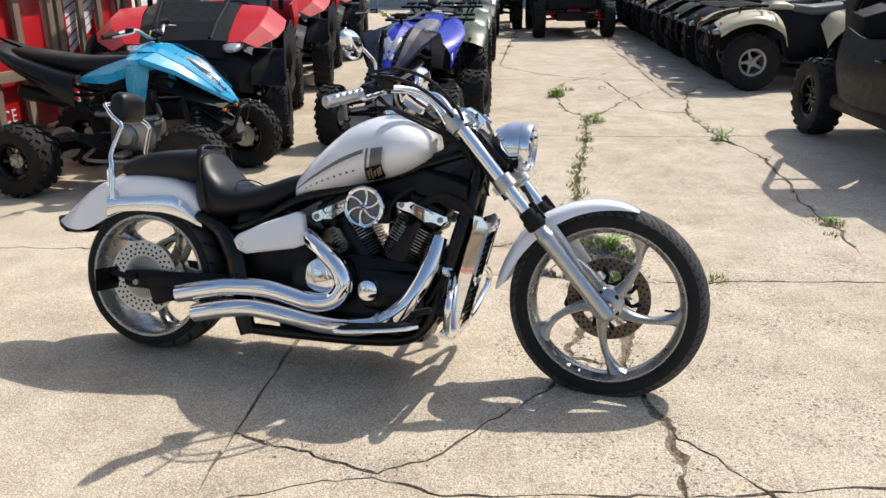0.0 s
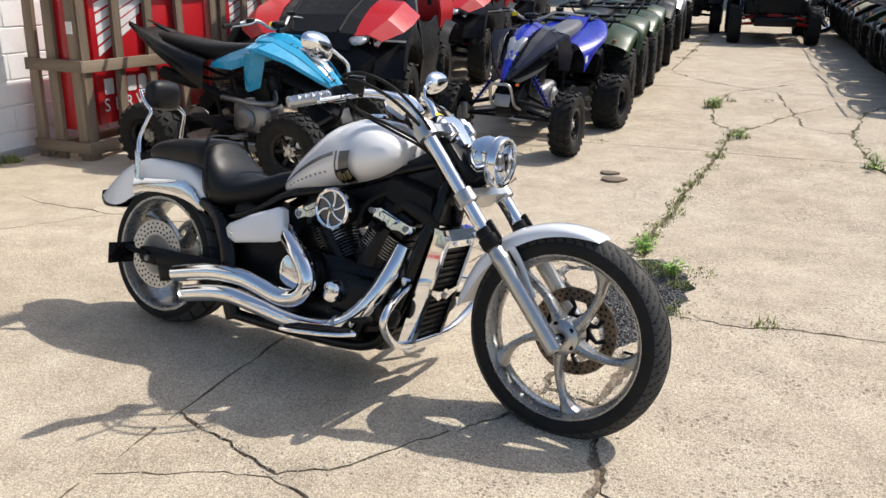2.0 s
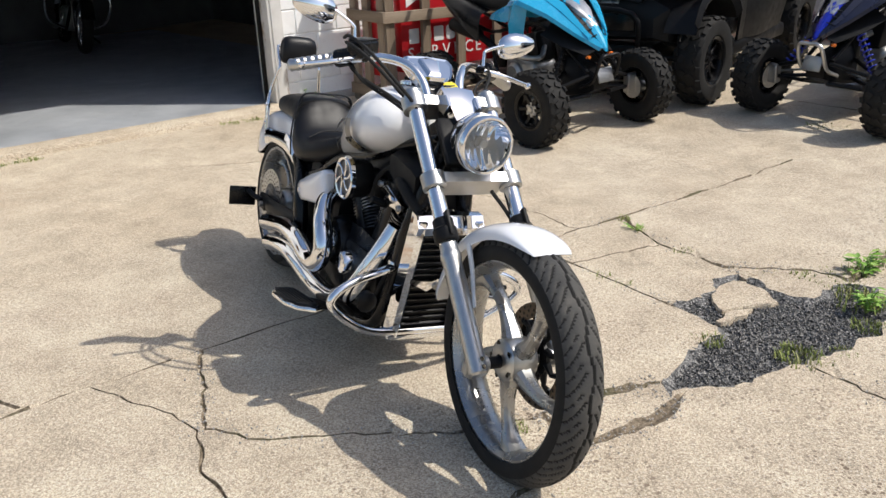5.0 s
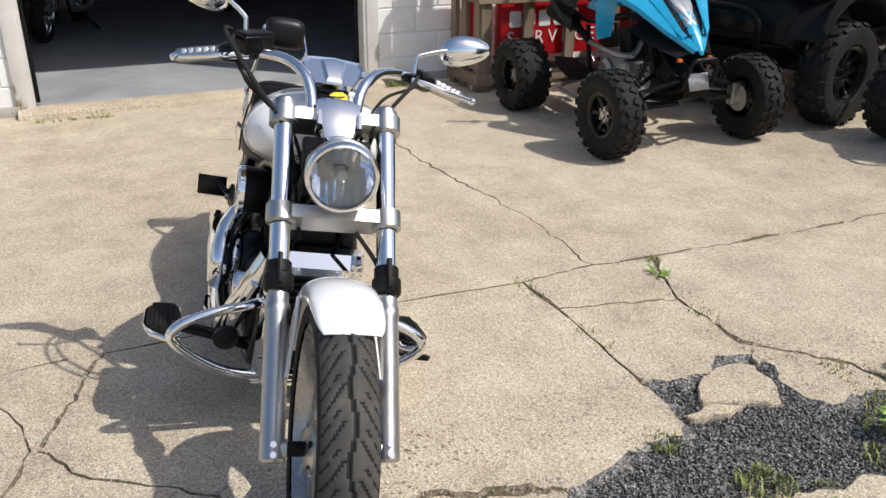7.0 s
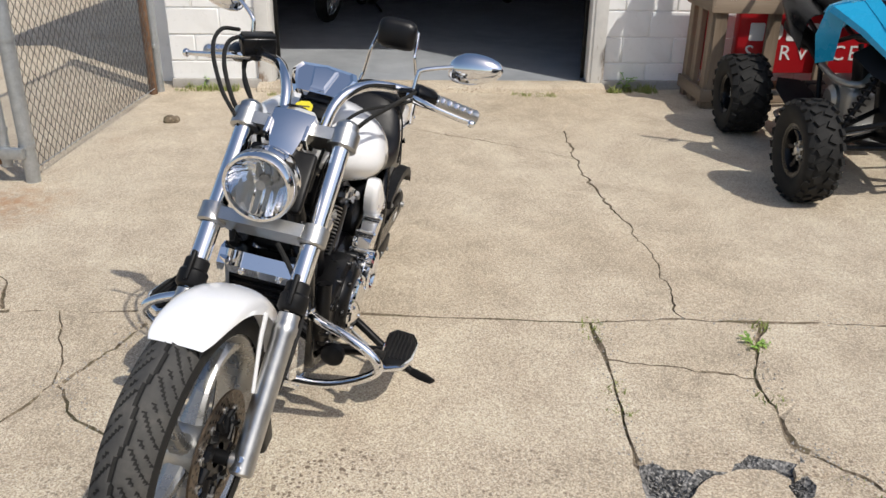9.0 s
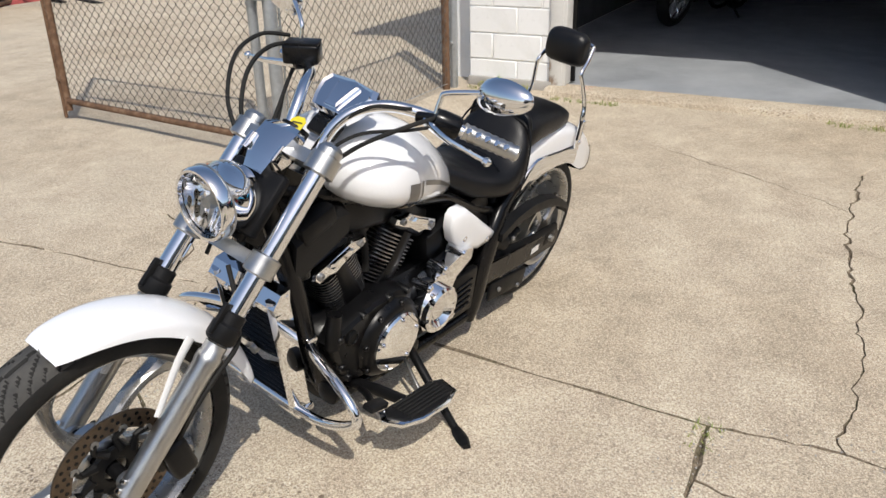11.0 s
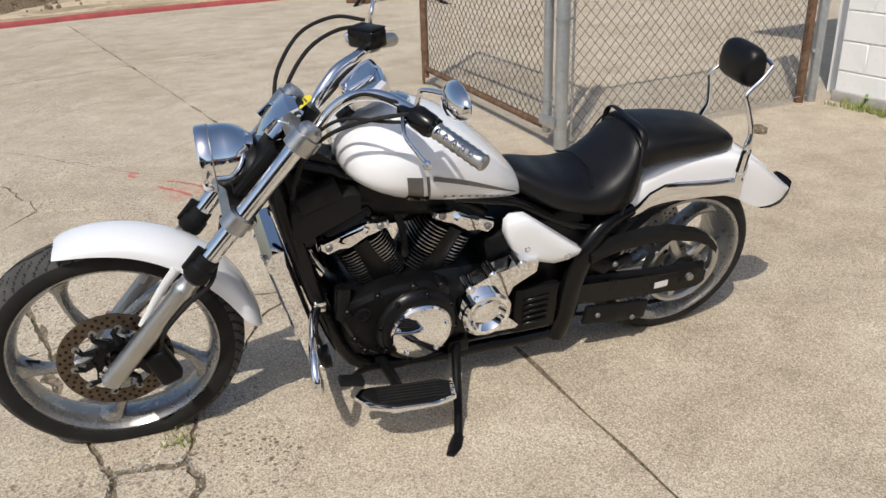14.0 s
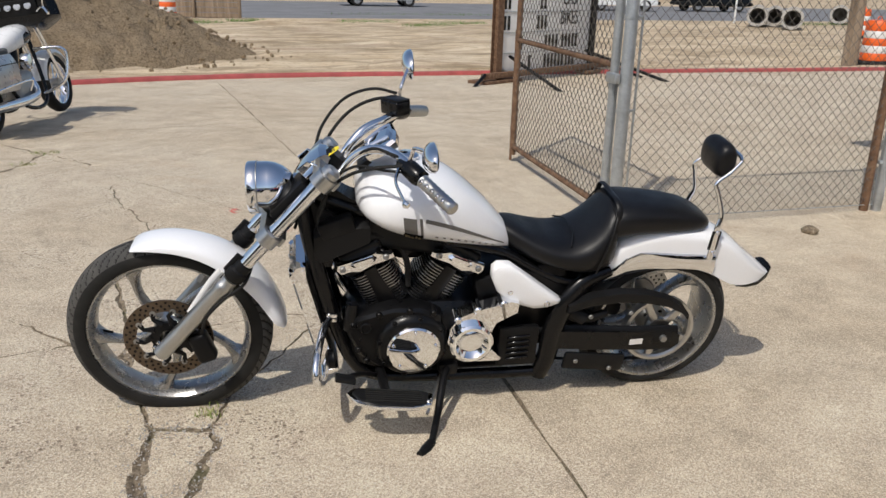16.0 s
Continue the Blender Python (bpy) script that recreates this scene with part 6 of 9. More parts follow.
def make_boards(bike):
    for s in (-1, 1):
        m = Matrix.Translation((1.00, .368 * s, .228)) @ pose(0, 0, 0, 4 * s, -7, 0)
        out = [(-.14, -.035), (-.125, .030), (-.06, .052), (.06, .052), (.125, .030), (.155, -.02), (.13, -.050), (-.10, -.052)]
        out = [(x, y * s) for x, y in out]
        board = part("footboard", plate(mesh(), out, .014, m, .004), CHROME, bike, "chrome-edged rider footboard")
        part("rubber_pad", plate(mesh(), [(x * .88, y * .84) for x, y in out], .008, m @ pose(0, 0, .010), .002), PLASTIC, board, "ribbed black rubber pad")
        rib = part("pad_rib", box(mesh(), (.19, .005, .004), m @ pose(0, -.03, .0155)), RUBBER, board)
        for i in range(1, 6):
            again("pad_rib", rib, board, Matrix.Translation(m.to_3x3() @ Vector((0, .012 * i, 0))))
        part("board_bracket", tube(mesh(), [(1.02, .32 * s, .222), (1.02, .22 * s, .20), (1.02, .12 * s, .17)], [.016, .018, .018], 10), BLACK_SATIN, board)
        pedal = [(1.02, .16 * s, .17), (1.10, .25 * s, .25), (1.15, .31 * s, .285)]
        pd = part("brake_pedal" if s < 0 else "shift_lever", tube(mesh(), pedal, .010, 10, 5), BLACK_SATIN, bike)
        part("pedal_pad", box(mesh(), (.07, .035, .018), pose(1.155, .325 * s, .292, 0, -15, 0), .005), PLASTIC, pd)
    st = part("side_stand", tube(mesh(), [(.775, .135, .185), (.80, .20, .165), (.840, .33, .105), (.870, .415, .075)], [.016, .014, .013, .012], 12, 5), BLACK_SATIN, bike, "black kickstand carrying the lean")
    part("stand_foot", tube(mesh(), [(.870, .415, .075), (.895, .455, .078), (.922, .488, .092)], [.014, .018, .010], 10, 4, flat=1.2), BLACK_SATIN, st)
    part("stand_bracket", box(mesh(), (.07, .05, .05), pose(.775, .135, .175), .012), BLACK_SATIN, bike)
    part("stand_spring", tube(mesh(), [(.80, .15, .15), (.87, .30, .10)], .006, 8), ALLOY, st)


def make_brake(bike):
    c = part("front_caliper", box(mesh(), (.065, .055, .115), STEM @ pose(1.625, .112, .325, 0, 20, 0), .016, 3), BLACK_SATIN, bike, "black front brake caliper")
    part("caliper_bracket", box(mesh(), (.07, .012, .10), STEM @ pose(1.665, .112, .36, 0, 35, 0), .005), BLACK_SATIN, c)
    part("brake_hose", tube(mesh(), [STEM @ Vector(p) for p in ((1.625, .125, .38), (1.60, .150, .46), (1.54, .155, .53), (1.47, .145, .585), (1.44, .10, .66), (1.42, .05, .72))], .006, 8, 6), RUBBER, c, "black brake hose")


def make_bike():
    bike = empty("motorcycle", BIKE, "pearl white cruiser motorcycle with chrome pipes leaning on its kickstand", "motorcycle")
    make_wheel(bike, True)
    make_wheel(bike, False)
    make_forks(bike)
    make_headlight(bike)
    make_bars(bike)
    make_fenders(bike)
    make_backrest(bike)
    make_tank(bike)
    make_seat(bike)
    make_frame(bike)
    make_engine(bike)
    make_exhaust(bike)
    make_radiator(bike)
    make_boards(bike)
    make_brake(bike)


make_bike()

# ---- off-road vehicles parked in rows ----
MESHES = {}


def shared(key, name, make, mat, parent, m, label="", sharp=38):
    """A part whose mesh is made once for each key."""
    if key in MESHES:
        ob = new(name, MESHES[key])
        ob.parent = parent
        if label:
            tagged(ob, label)
    else:
        ob = part(name, make(), mat, parent, label, sharp=sharp)
        MESHES[key] = ob.data
    ob.matrix_local = m
    return ob


def carcass(R, half, rim, tall=.011):
    """The smooth body of an off-road tyre about local z."""
    h = half
    return lathe(mesh(), [(rim, -h * .72), (rim + .012, -h * .86), (rim + (R - rim) * .55, -h * 1.0), (R - tall - .022, -h * .95), (R - tall - .006, -h * .78), (R - tall, -h * .4), (R - tall, h * .4), (R - tall - .006, h * .78),
                          (R - tall - .022, h * .95), (rim + (R - rim) * .55, h * 1.0), (rim + .012, h * .86), (rim, h * .72)], None, 44)


def lugs(R, half, rows, lug, tall=.011):
    """Staggered tread blocks, with shoulder blocks that wrap over the edge."""
    bm = mesh()
    wid = 2 * math.pi * R / rows
    for i in range(rows):
        for k, (y, ang, ww) in enumerate(((-.84, 10, .26), (-.33, -28, .40), (.33, 28, .40), (.84, -10, .26))):
            a = 360 * (i + (.5 if k in (1, 2) else 0) + (.25 if k > 1 else 0)) / rows
            m = pose(0, 0, 0, 0, 0, a) @ pose(R - tall * .75, 0, y * half, ang, 0, 0)
            if abs(y) > .5:
                m = m @ pose(-.007, 0, 0, 0, -30 if y > 0 else 30, 0)
            box(bm, (tall * 1.5, wid * lug, half * ww * 1.15), m)
    return bm


def rim_mesh(r, half, spokes, dish):
    bm = mesh()
    lathe(bm, [(r, -half * .72), (r - .012, -half * .76), (r - .016, -half * .5), (r - .020, 0), (r - .016, half * .5), (r - .012, half * .76), (r, half * .72), (r + .006, half * .78), (r - .002, half * .80), (r - .022, half * .70),
               (r - .030, half * .45), (r - .034, 0), (r - .03, -half * .6)], None, 36)
    for i in range(spokes):
        a = 2 * math.pi * i / spokes
        b = a + .05
        tube(bm, [(.035 * math.cos(a), .035 * math.sin(a), dish), (r * .55 * math.cos(b), r * .55 * math.sin(b), dish), ((r - .02) * math.cos(b), (r - .02) * math.sin(b), dish + .012)], [.018, .011, .014], 8, flat=1.5)
    return bm


def hub_mesh(dish):
    bm = mesh()
    lathe(bm, [(0, dish + .022), (.02, dish + .022), (.024, dish + .012), (.05, dish + .008), (.055, dish - .01), (.05, dish - .08), (0, dish - .08)], None, 24)
    for i in range(4):
        a = radians(90 * i + 45)
        lathe(bm, [(.007, dish), (.007, dish + .02), (0, dish + .02)], pose(.037 * math.cos(a), .037 * math.sin(a), 0), 8)
    return bm


def off_wheel(parent, x, y, z, R, half, rim, rim_mat, spokes=8, rows=22, lug=.50, steer=0, hub=None):
    """A wheel: hub with its rim and tyre; its outer face looks away from the vehicle."""
    s = 1 if y > 0 else -1
    m = pose(x, y, z, 0, 0, steer) @ (side_m(0, 0, 0) if s > 0 else pose(0, 0, 0, 90, 0, 0))
    w = shared(("hub", round(half, 3), rim_mat.name), "wheel", lambda: hub_mesh(half * .35), hub or CAST, parent, m)
    shared(("rim", R, half, rim, spokes, rim_mat.name), "rim", lambda: rim_mesh(rim, half, spokes, half * .3), rim_mat, w, Matrix())
    shared(("tyre", R, half, rim), "tyre", lambda: carcass(R, half, rim), RUBBER, w, Matrix(), "black off-road tyre")
    tr = shared(("tread", R, half, rows), "tread", lambda: lugs(R, half, rows, lug), RUBBER, w, pose(0, 0, 0, 0, 0, random.uniform(0, 20)), sharp=30)
    tagged(tr, "black rubber tread blocks", kind="stuff")
    return w


def shell(rows, thick=.006):
    """A thin moulded shell through rows of points."""
    bm = mesh()
    vs = [[bm.verts.new(p) for p in r] for r in rows]
    for a, b in zip(vs, vs[1:]):
        for i in range(len(a) - 1):
            bm.faces.new((a[i], a[i + 1], b[i + 1], b[i]))
    bmesh.ops.recalc_face_normals(bm, faces=bm.faces[:])
    bmesh.ops.solidify(bm, geom=bm.faces[:], thickness=thick)
    bmesh.ops.recalc_face_normals(bm, faces=bm.faces[:])
    return bm


def grown(rows, k=4):
    """Rows of points made denser and smooth both ways."""
    across = [spline(r, k) for r in rows]
    return [list(r) for r in zip(*[spline(c, k) for c in zip(*across)])]


def spring(parent, a, b, mat, r=.028, turns=8):
    a, b = Vector(a), Vector(b)
    d = (b - a)
    q = d.to_track_quat("Z", "Y").to_matrix()
    pts = []
    for i in range(turns * 8 + 1):
        t = i / (turns * 8)
        g = 2 * math.pi * turns * t
        pts.append(a + d * (.12 + .76 * t) + q @ Vector((r * math.cos(g), r * math.sin(g), 0)))
    sh = part("shock_absorber", rod(mesh(), a, b, .013, 10), BLACK_SATIN, parent)
    part("spring", tube(mesh(), pts, .0055, 6), mat, sh)


def box_loft(rows, p=((-1, -1), (-1, .4), (-.6, 1), (.6, 1), (1, .4), (1, -1))):
    return loft(mesh(), [[(x, w * a, z + h * b) for a, b in p] for x, z, w, h in rows])


def oval_loft(rows, n=16, p=2.6):
    return loft(mesh(), [[(x, y, zz) for y, zz in oval(w, z + h, z - h, n, p)] for x, z, w, h in rows])


def handlebars(q, x, z, w=.38, back=.10, rise=.06):
    b = part("handlebar", tube(mesh(), [(x - back, -w, z + rise * .7), (x - .03, -w * .55, z + rise), (x, -.08, z), (x, .08, z), (x - .03, w * .55, z + rise), (x - back, w, z + rise * .7)], .012, 10, 6), ALLOY, q)
    for s in (-1, 1):
        part("grip", tube(mesh(), [(x - back + .02, (w - .04) * s, z + rise * .76), (x - back - .03, (w + .075) * s, z + rise * .62)], .018, 10), RUBBER, b)
        part("lever", tube(mesh(), [(x - .015, w * .62 * s, z + rise), (x + .03 - back * .3, (w * .85) * s, z + rise * .8), (x - back + .035, (w + .06) * s, z + rise * .6)], .006, 8, 4), ALLOY, b)
    part("throttle_box", box(mesh(), (.05, .07, .04), pose(x - .04, -w * .68, z + rise, 0, 0, 18), .008), BLACK, b)
    part("reservoir", box(mesh(), (.04, .06, .035), pose(x - .03, w * .62, z + rise + .02, 0, 0, -18), .008), BLACK, b)
    return b


def sport_quad(name, m, label, paint, inner, rear_paint, seat_mat, wheel_mat, spring_mat, bumper_mat, steer=0, track=.49, group="sport quads", accent=None):
    q = empty(name, m, label, "quad bike", group)
    fx, rx = .61, -.67
    for s in (-1, 1):
        off_wheel(q, fx, track * s, .262, .262, .088, .135, wheel_mat, 6, 22, .5, steer, ALLOY)
        off_wheel(q, rx, (track - .045) * s, .252, .252, .125, .125, wheel_mat, 6, 20, .5)
        for z0, z1, xo in ((.30, .27, .10), (.43, .35, .08)):
            part("control_arm", tube(mesh(), [(fx - .16, .09 * s, z0), (fx - .03, (track - .12) * s, z1)], .014, 8), BLACK_SATIN, q)
            part("control_arm", tube(mesh(), [(fx + xo, .09 * s, z0), (fx - .01, (track - .12) * s, z1)], .014, 8), BLACK_SATIN, q)
        part("knuckle", box(mesh(), (.06, .09, .14), pose(fx, (track - .10) * s, .29), .015), CAST, q)
        part("brake_disc", lathe(mesh(), [(.03, 0), (.085, 0), (.085, .004), (.03, .004)], pose(fx, (track - .075) * s, .262, 90, 0, 0), 24), ALLOY, q)
        part("tie_rod", rod(mesh(), (fx - .10, .05 * s, .36), (fx - .06, (track - .11) * s, .30), .008, 8), ALLOY, q)
        spring(q, (fx - .03, (track - .16) * s, .34), (fx - .10, .13 * s, .66), spring_mat)
        # frame rails
        part("frame_tube", tube(mesh(), [(fx + .10, .10 * s, .30), (.30, .13 * s, .22), (-.15, .14 * s, .22), (-.28, .12 * s, .36), (-.34, .11 * s, .62)], .016, 10, 5), BLACK_SATIN, q)
        part("frame_tube", tube(mesh(), [(fx + .08, .10 * s, .45), (.38, .10 * s, .66), (.10, .09 * s, .74), (-.34, .10 * s, .64), (-.72, .10 * s, .74)], .014, 10, 5), BLACK_SATIN, q)
        part("foot_peg", box(mesh(), (.09, .13, .02), pose(-.02, .27 * s, .26), .006), CAST, q)
        part("heel_guard", shell([[(-.12, .16 * s, .30), (-.12, .36 * s, .31)], [(-.26, .17 * s, .36), (-.27, .38 * s, .38)], [(-.38, .20 * s, .40), (-.38, .34 * s, .42)]]), PLASTIC, q)
        part("nerf_bar", tube(mesh(), [(.25, .15 * s, .22), (.20, .36 * s, .235), (-.22, .38 * s, .24), (-.30, .16 * s, .26)], .013, 8, 4), CAST, q)
    # engine and driveline
    en = part("engine", box(mesh(), (.34, .24, .24), pose(-.02, 0, .36, 0, 6, 0), .05, 3), CAST, q, "bare alloy engine")
    part("cylinder", box(mesh(), (.15, .15, .22), pose(.07, 0, .55, 0, -14, 0), .02), BLACK_SATIN, en)
    for s in (-1, 1):
        part("side_case", lathe(mesh(), [(.085, .11), (.085, .14), (.06, .16), (0, .16)], pose(-.05, 0, .36, -90 * s, 0, 0), 24), CAST, en)
    part("skid_plate", box(mesh(), (.60, .24, .012), pose(.10, 0, .205), .004), CAST, q)
    part("swing_arm", box_loft([(-.20, .32, .08, .04), (-.62, .27, .07, .045)]), BLACK_SATIN, q)
    part("rear_axle", rod(mesh(), (rx, -.36, .252), (rx, .36, .252), .02, 12), CAST, q)
    part("rear_hub_carrier", lathe(mesh(), [(.07, -.06), (.07, .06)], pose(rx, 0, .26, 90, 0, 0), 16, True), BLACK_SATIN, q)
    part("drive_sprocket", lathe(mesh(), [(.05, 0), (.12, 0), (.12, .006), (.05, .006)], pose(rx, .09, .252, 90, 0, 0), 24), CAST, q)
    part("silencer", tube(mesh(), [(-.25, -.14, .52), (-.42, -.15, .60), (-.46, -.15, .615), (-.78, -.15, .67), (-.80, -.15, .675)], [.025, .028, .055, .055, .035], 14), BLACK_SATIN, q)
    part("header_pipe", tube(mesh(), [(.14, 0, .56), (.20, -.10, .50), (.05, -.17, .50), (-.25, -.14, .52)], .020, 10, 6), CAST, q)
    part("radiator", box(mesh(), (.05, .22, .22), pose(.42, 0, .52, 0, -12, 0), .01), BLACK_SATIN, q)
    # bodywork: nose, wings, tank cover, seat, tail
    ridge = ((-1, -1), (-1, .1), (-.35, 1), (.35, 1), (1, .1), (1, -1))
    part("nose", loft(mesh(), [[(x, w * a, z + h * b) for a, b in ridge] for x, z, w, h in
                               ((.765, .600, .012, .012), (.71, .650, .034, .020), (.60, .735, .050, .024), (.46, .822, .072, .028), (.30, .905, .090, .032), (.16, .952, .098, .032), (.06, .945, .085, .03))]), accent or paint, q, "sharp-nosed moulded front bodywork", sharp=15)
    for s in (-1, 1):
        blade = [[(.765, 0, .612), (.745, .030 * s, .600), (.735, .040 * s, .578)], [(.64, .085 * s, .695), (.62, .145 * s, .668), (.61, .150 * s, .645)], [(.48, .155 * s, .800), (.45, .245 * s, .775), (.44, .255 * s, .750)],
                 [(.30, .190 * s, .905), (.26, .335 * s, .880), (.25, .350 * s, .855)], [(.14, .150 * s, .950), (.12, .300 * s, .905), (.10, .320 * s, .875)]]
        part("front_fender", shell(blade, .008), paint, q, sharp=18)
        part("inner_rib", shell([[(.70, .075 * s, .665), (.69, .090 * s, .650)], [(.48, .120 * s, .835), (.48, .170 * s, .800)], [(.30, .140 * s, .925), (.30, .200 * s, .905)], [(.16, .10 * s, .965), (.14, .20 * s, .945)]], .006), paint, q, sharp=18)
        part("leg_shield", shell([[(.27, .250 * s, .905), (.23, .352 * s, .882), (.12, .300 * s, .895)], [(.26, .275 * s, .760), (.20, .382 * s, .740), (.11, .315 * s, .760)], [(.21, .270 * s, .600), (.16, .345 * s, .590), (.10, .300 * s, .620)]], .007), paint, q, sharp=22)
        part("side_panel", shell([[(.12, .115 * s, .935), (-.06, .105 * s, .880), (-.26, .09 * s, .815)], [(.12, .170 * s, .870), (-.10, .150 * s, .800), (-.34, .11 * s, .770)], [(.06, .180 * s, .790), (-.12, .155 * s, .730), (-.36, .115 * s, .735)]], .006), paint, q, sharp=22)
        grille = part("air_vent", shell([[(.735, .014 * s, .625), (.725, .036 * s, .612)], [(.62, .042 * s, .722), (.62, .112 * s, .690)], [(.46, .066 * s, .820), (.46, .170 * s, .800)], [(.31, .085 * s, .900), (.30, .185 * s, .900)]], .004), BLACK, q, "black mesh vent in the nose")
        for i in range(9):
            t = i / 8
            x, z = .70 - .32 * t, .660 + .205 * t
            part("vent_bar", rod(mesh(), (x, (.030 + .045 * t) * s, z + .012), (x - .01, (.068 + .085 * t) * s, z - .004), .004, 6), PLASTIC, grille)
        hl = part("headlight", oval_loft([(.44, .725, .020, .018), (.50, .705, .045, .036), (.58, .668, .050, .034), (.66, .622, .034, .018), (.70, .600, .012, .008)], 12), SILVER, q, "clear slanted headlight")
        hl.matrix_local = pose(-.02, .168 * s, .020, 0, 0, -16 * s) @ Matrix.Diagonal((1, 1.15, 1.2, 1))
        part("lamp_pod", shell([[(.72, .05 * s, .60), (.70, .12 * s, .57)], [(.55, .10 * s, .68), (.54, .21 * s, .63)], [(.40, .13 * s, .78), (.38, .25 * s, .70)]], .006), PLASTIC, q)
        part("marker_lamp", box(mesh(), (.03, .03, .022), pose(.70, .105 * s, .555), .008), AMBER, q, "amber reflector")
        if accent is None:
            tail = [[(-.34, .11 * s, .80), (-.34, .20 * s, .78), (-.32, .245 * s, .70), (-.33, .25 * s, .58)], [(-.52, .11 * s, .85), (-.51, .215 * s, .84), (-.50, .275 * s, .77), (-.50, .27 * s, .70)],
                    [(-.76, .10 * s, .93), (-.75, .19 * s, .925), (-.74, .245 * s, .88), (-.73, .235 * s, .84)], [(-1.02, .09 * s, 1.04), (-1.02, .115 * s, 1.04), (-1.01, .135 * s, 1.02), (-1.0, .13 * s, 1.0)]]
        else:
            tail = [[(-.34, .10 * s, .80), (-.32, .22 * s, .79), (-.28, .31 * s, .70), (-.29, .32 * s, .55)], [(-.52, .10 * s, .84), (-.50, .26 * s, .83), (-.47, .35 * s, .77), (-.46, .355 * s, .72)],
                    [(-.74, .10 * s, .89), (-.72, .26 * s, .89), (-.70, .355 * s, .85), (-.69, .36 * s, .81)], [(-.92, .09 * s, .955), (-.91, .20 * s, .965), (-.90, .27 * s, .94), (-.89, .28 * s, .92)]]
        fd = part("rear_fender", shell(grown(tail), .005), rear_paint, q)
        if accent is not None:
            part("warning_sticker", box(mesh(), (.075, .003, .06), pose(-.315, .330 * s, .665, 0, 12, 0), .001), SIGN_WHITE, fd, "white paper sticker")
    part("tail_panel", shell(grown([[(-.42, -.11, .80), (-.42, .11, .80)], [(-.62, -.11, .86), (-.62, .11, .86)], [(-.94, -.10, .995), (-.94, .10, .995)]]), .006), rear_paint, q)
    part("seat", oval_loft([(.06, .855, .06, .03), (.0, .865, .075, .05), (-.15, .85, .095, .06), (-.35, .845, .115, .065), (-.55, .875, .120, .06), (-.74, .915, .105, .05), (-.82, .93, .05, .03)], 18, 3), seat_mat, q, "dark vinyl seat")
    part("tank_cover", oval_loft([(.22, .905, .06, .02), (.15, .93, .09, .03), (.05, .91, .085, .03), (-.02, .89, .05, .02)], 14), inner, q)
    part("fuel_cap", lathe(mesh(), [(.032, 0), (.032, .02), (.02, .028), (0, .028)], pose(.12, 0, .955), 16), BLACK, q)
    handlebars(q, .20, 1.04)
    part("handlebar_pad", box(mesh(), (.07, .12, .05), pose(.21, 0, 1.06), .018), BLACK, q)
    part("steering_stem", rod(mesh(), (.20, 0, 1.03), (.42, 0, .60), .018, 10), BLACK_SATIN, q)
    bp = part("bumper", tube(mesh(), [(.62, -.10, .34), (.74, -.10, .40), (.80, -.085, .55), (.80, 0, .565), (.80, .085, .55), (.74, .10, .40), (.62, .10, .34)], .013, 10, 5), bumper_mat, q, "tubular front bumper")
    part("bumper_plate", box(mesh(), (.012, .14, .10), pose(.755, 0, .43, 0, -18, 0), .004), CAST, bp)
    part("chassis_nose", box_loft([(.42, .40, .10, .14), (.64, .38, .10, .09), (.72, .38, .07, .05)]), BLACK_SATIN, q)
    part("tag", box(mesh(), (.004, .05, .035), pose(.24, -.14, 1.075, 0, 20, 20), .001), TAG_YELLOW, q, "yellow paper tag")
    # the nose arches up over the lamps, and the tail reaches back
    for ob in [*q.children, *(c for k in q.children for c in k.children)]:
        kind = ob.name.split(".")[0]
        for v in ob.data.vertices:
            if kind in ("nose", "front_fender", "inner_rib", "air_vent", "vent_bar", "leg_shield"):
                v.co.z += .062 * max(0, math.sin(math.pi * min(1, max(0, (v.co.x - .10) / .665)))) ** .8
            elif kind in ("rear_fender", "tail_panel", "seat") and v.co.x < -.30:
                v.co.x = -.30 + (v.co.x + .30) * 1.12
    return q


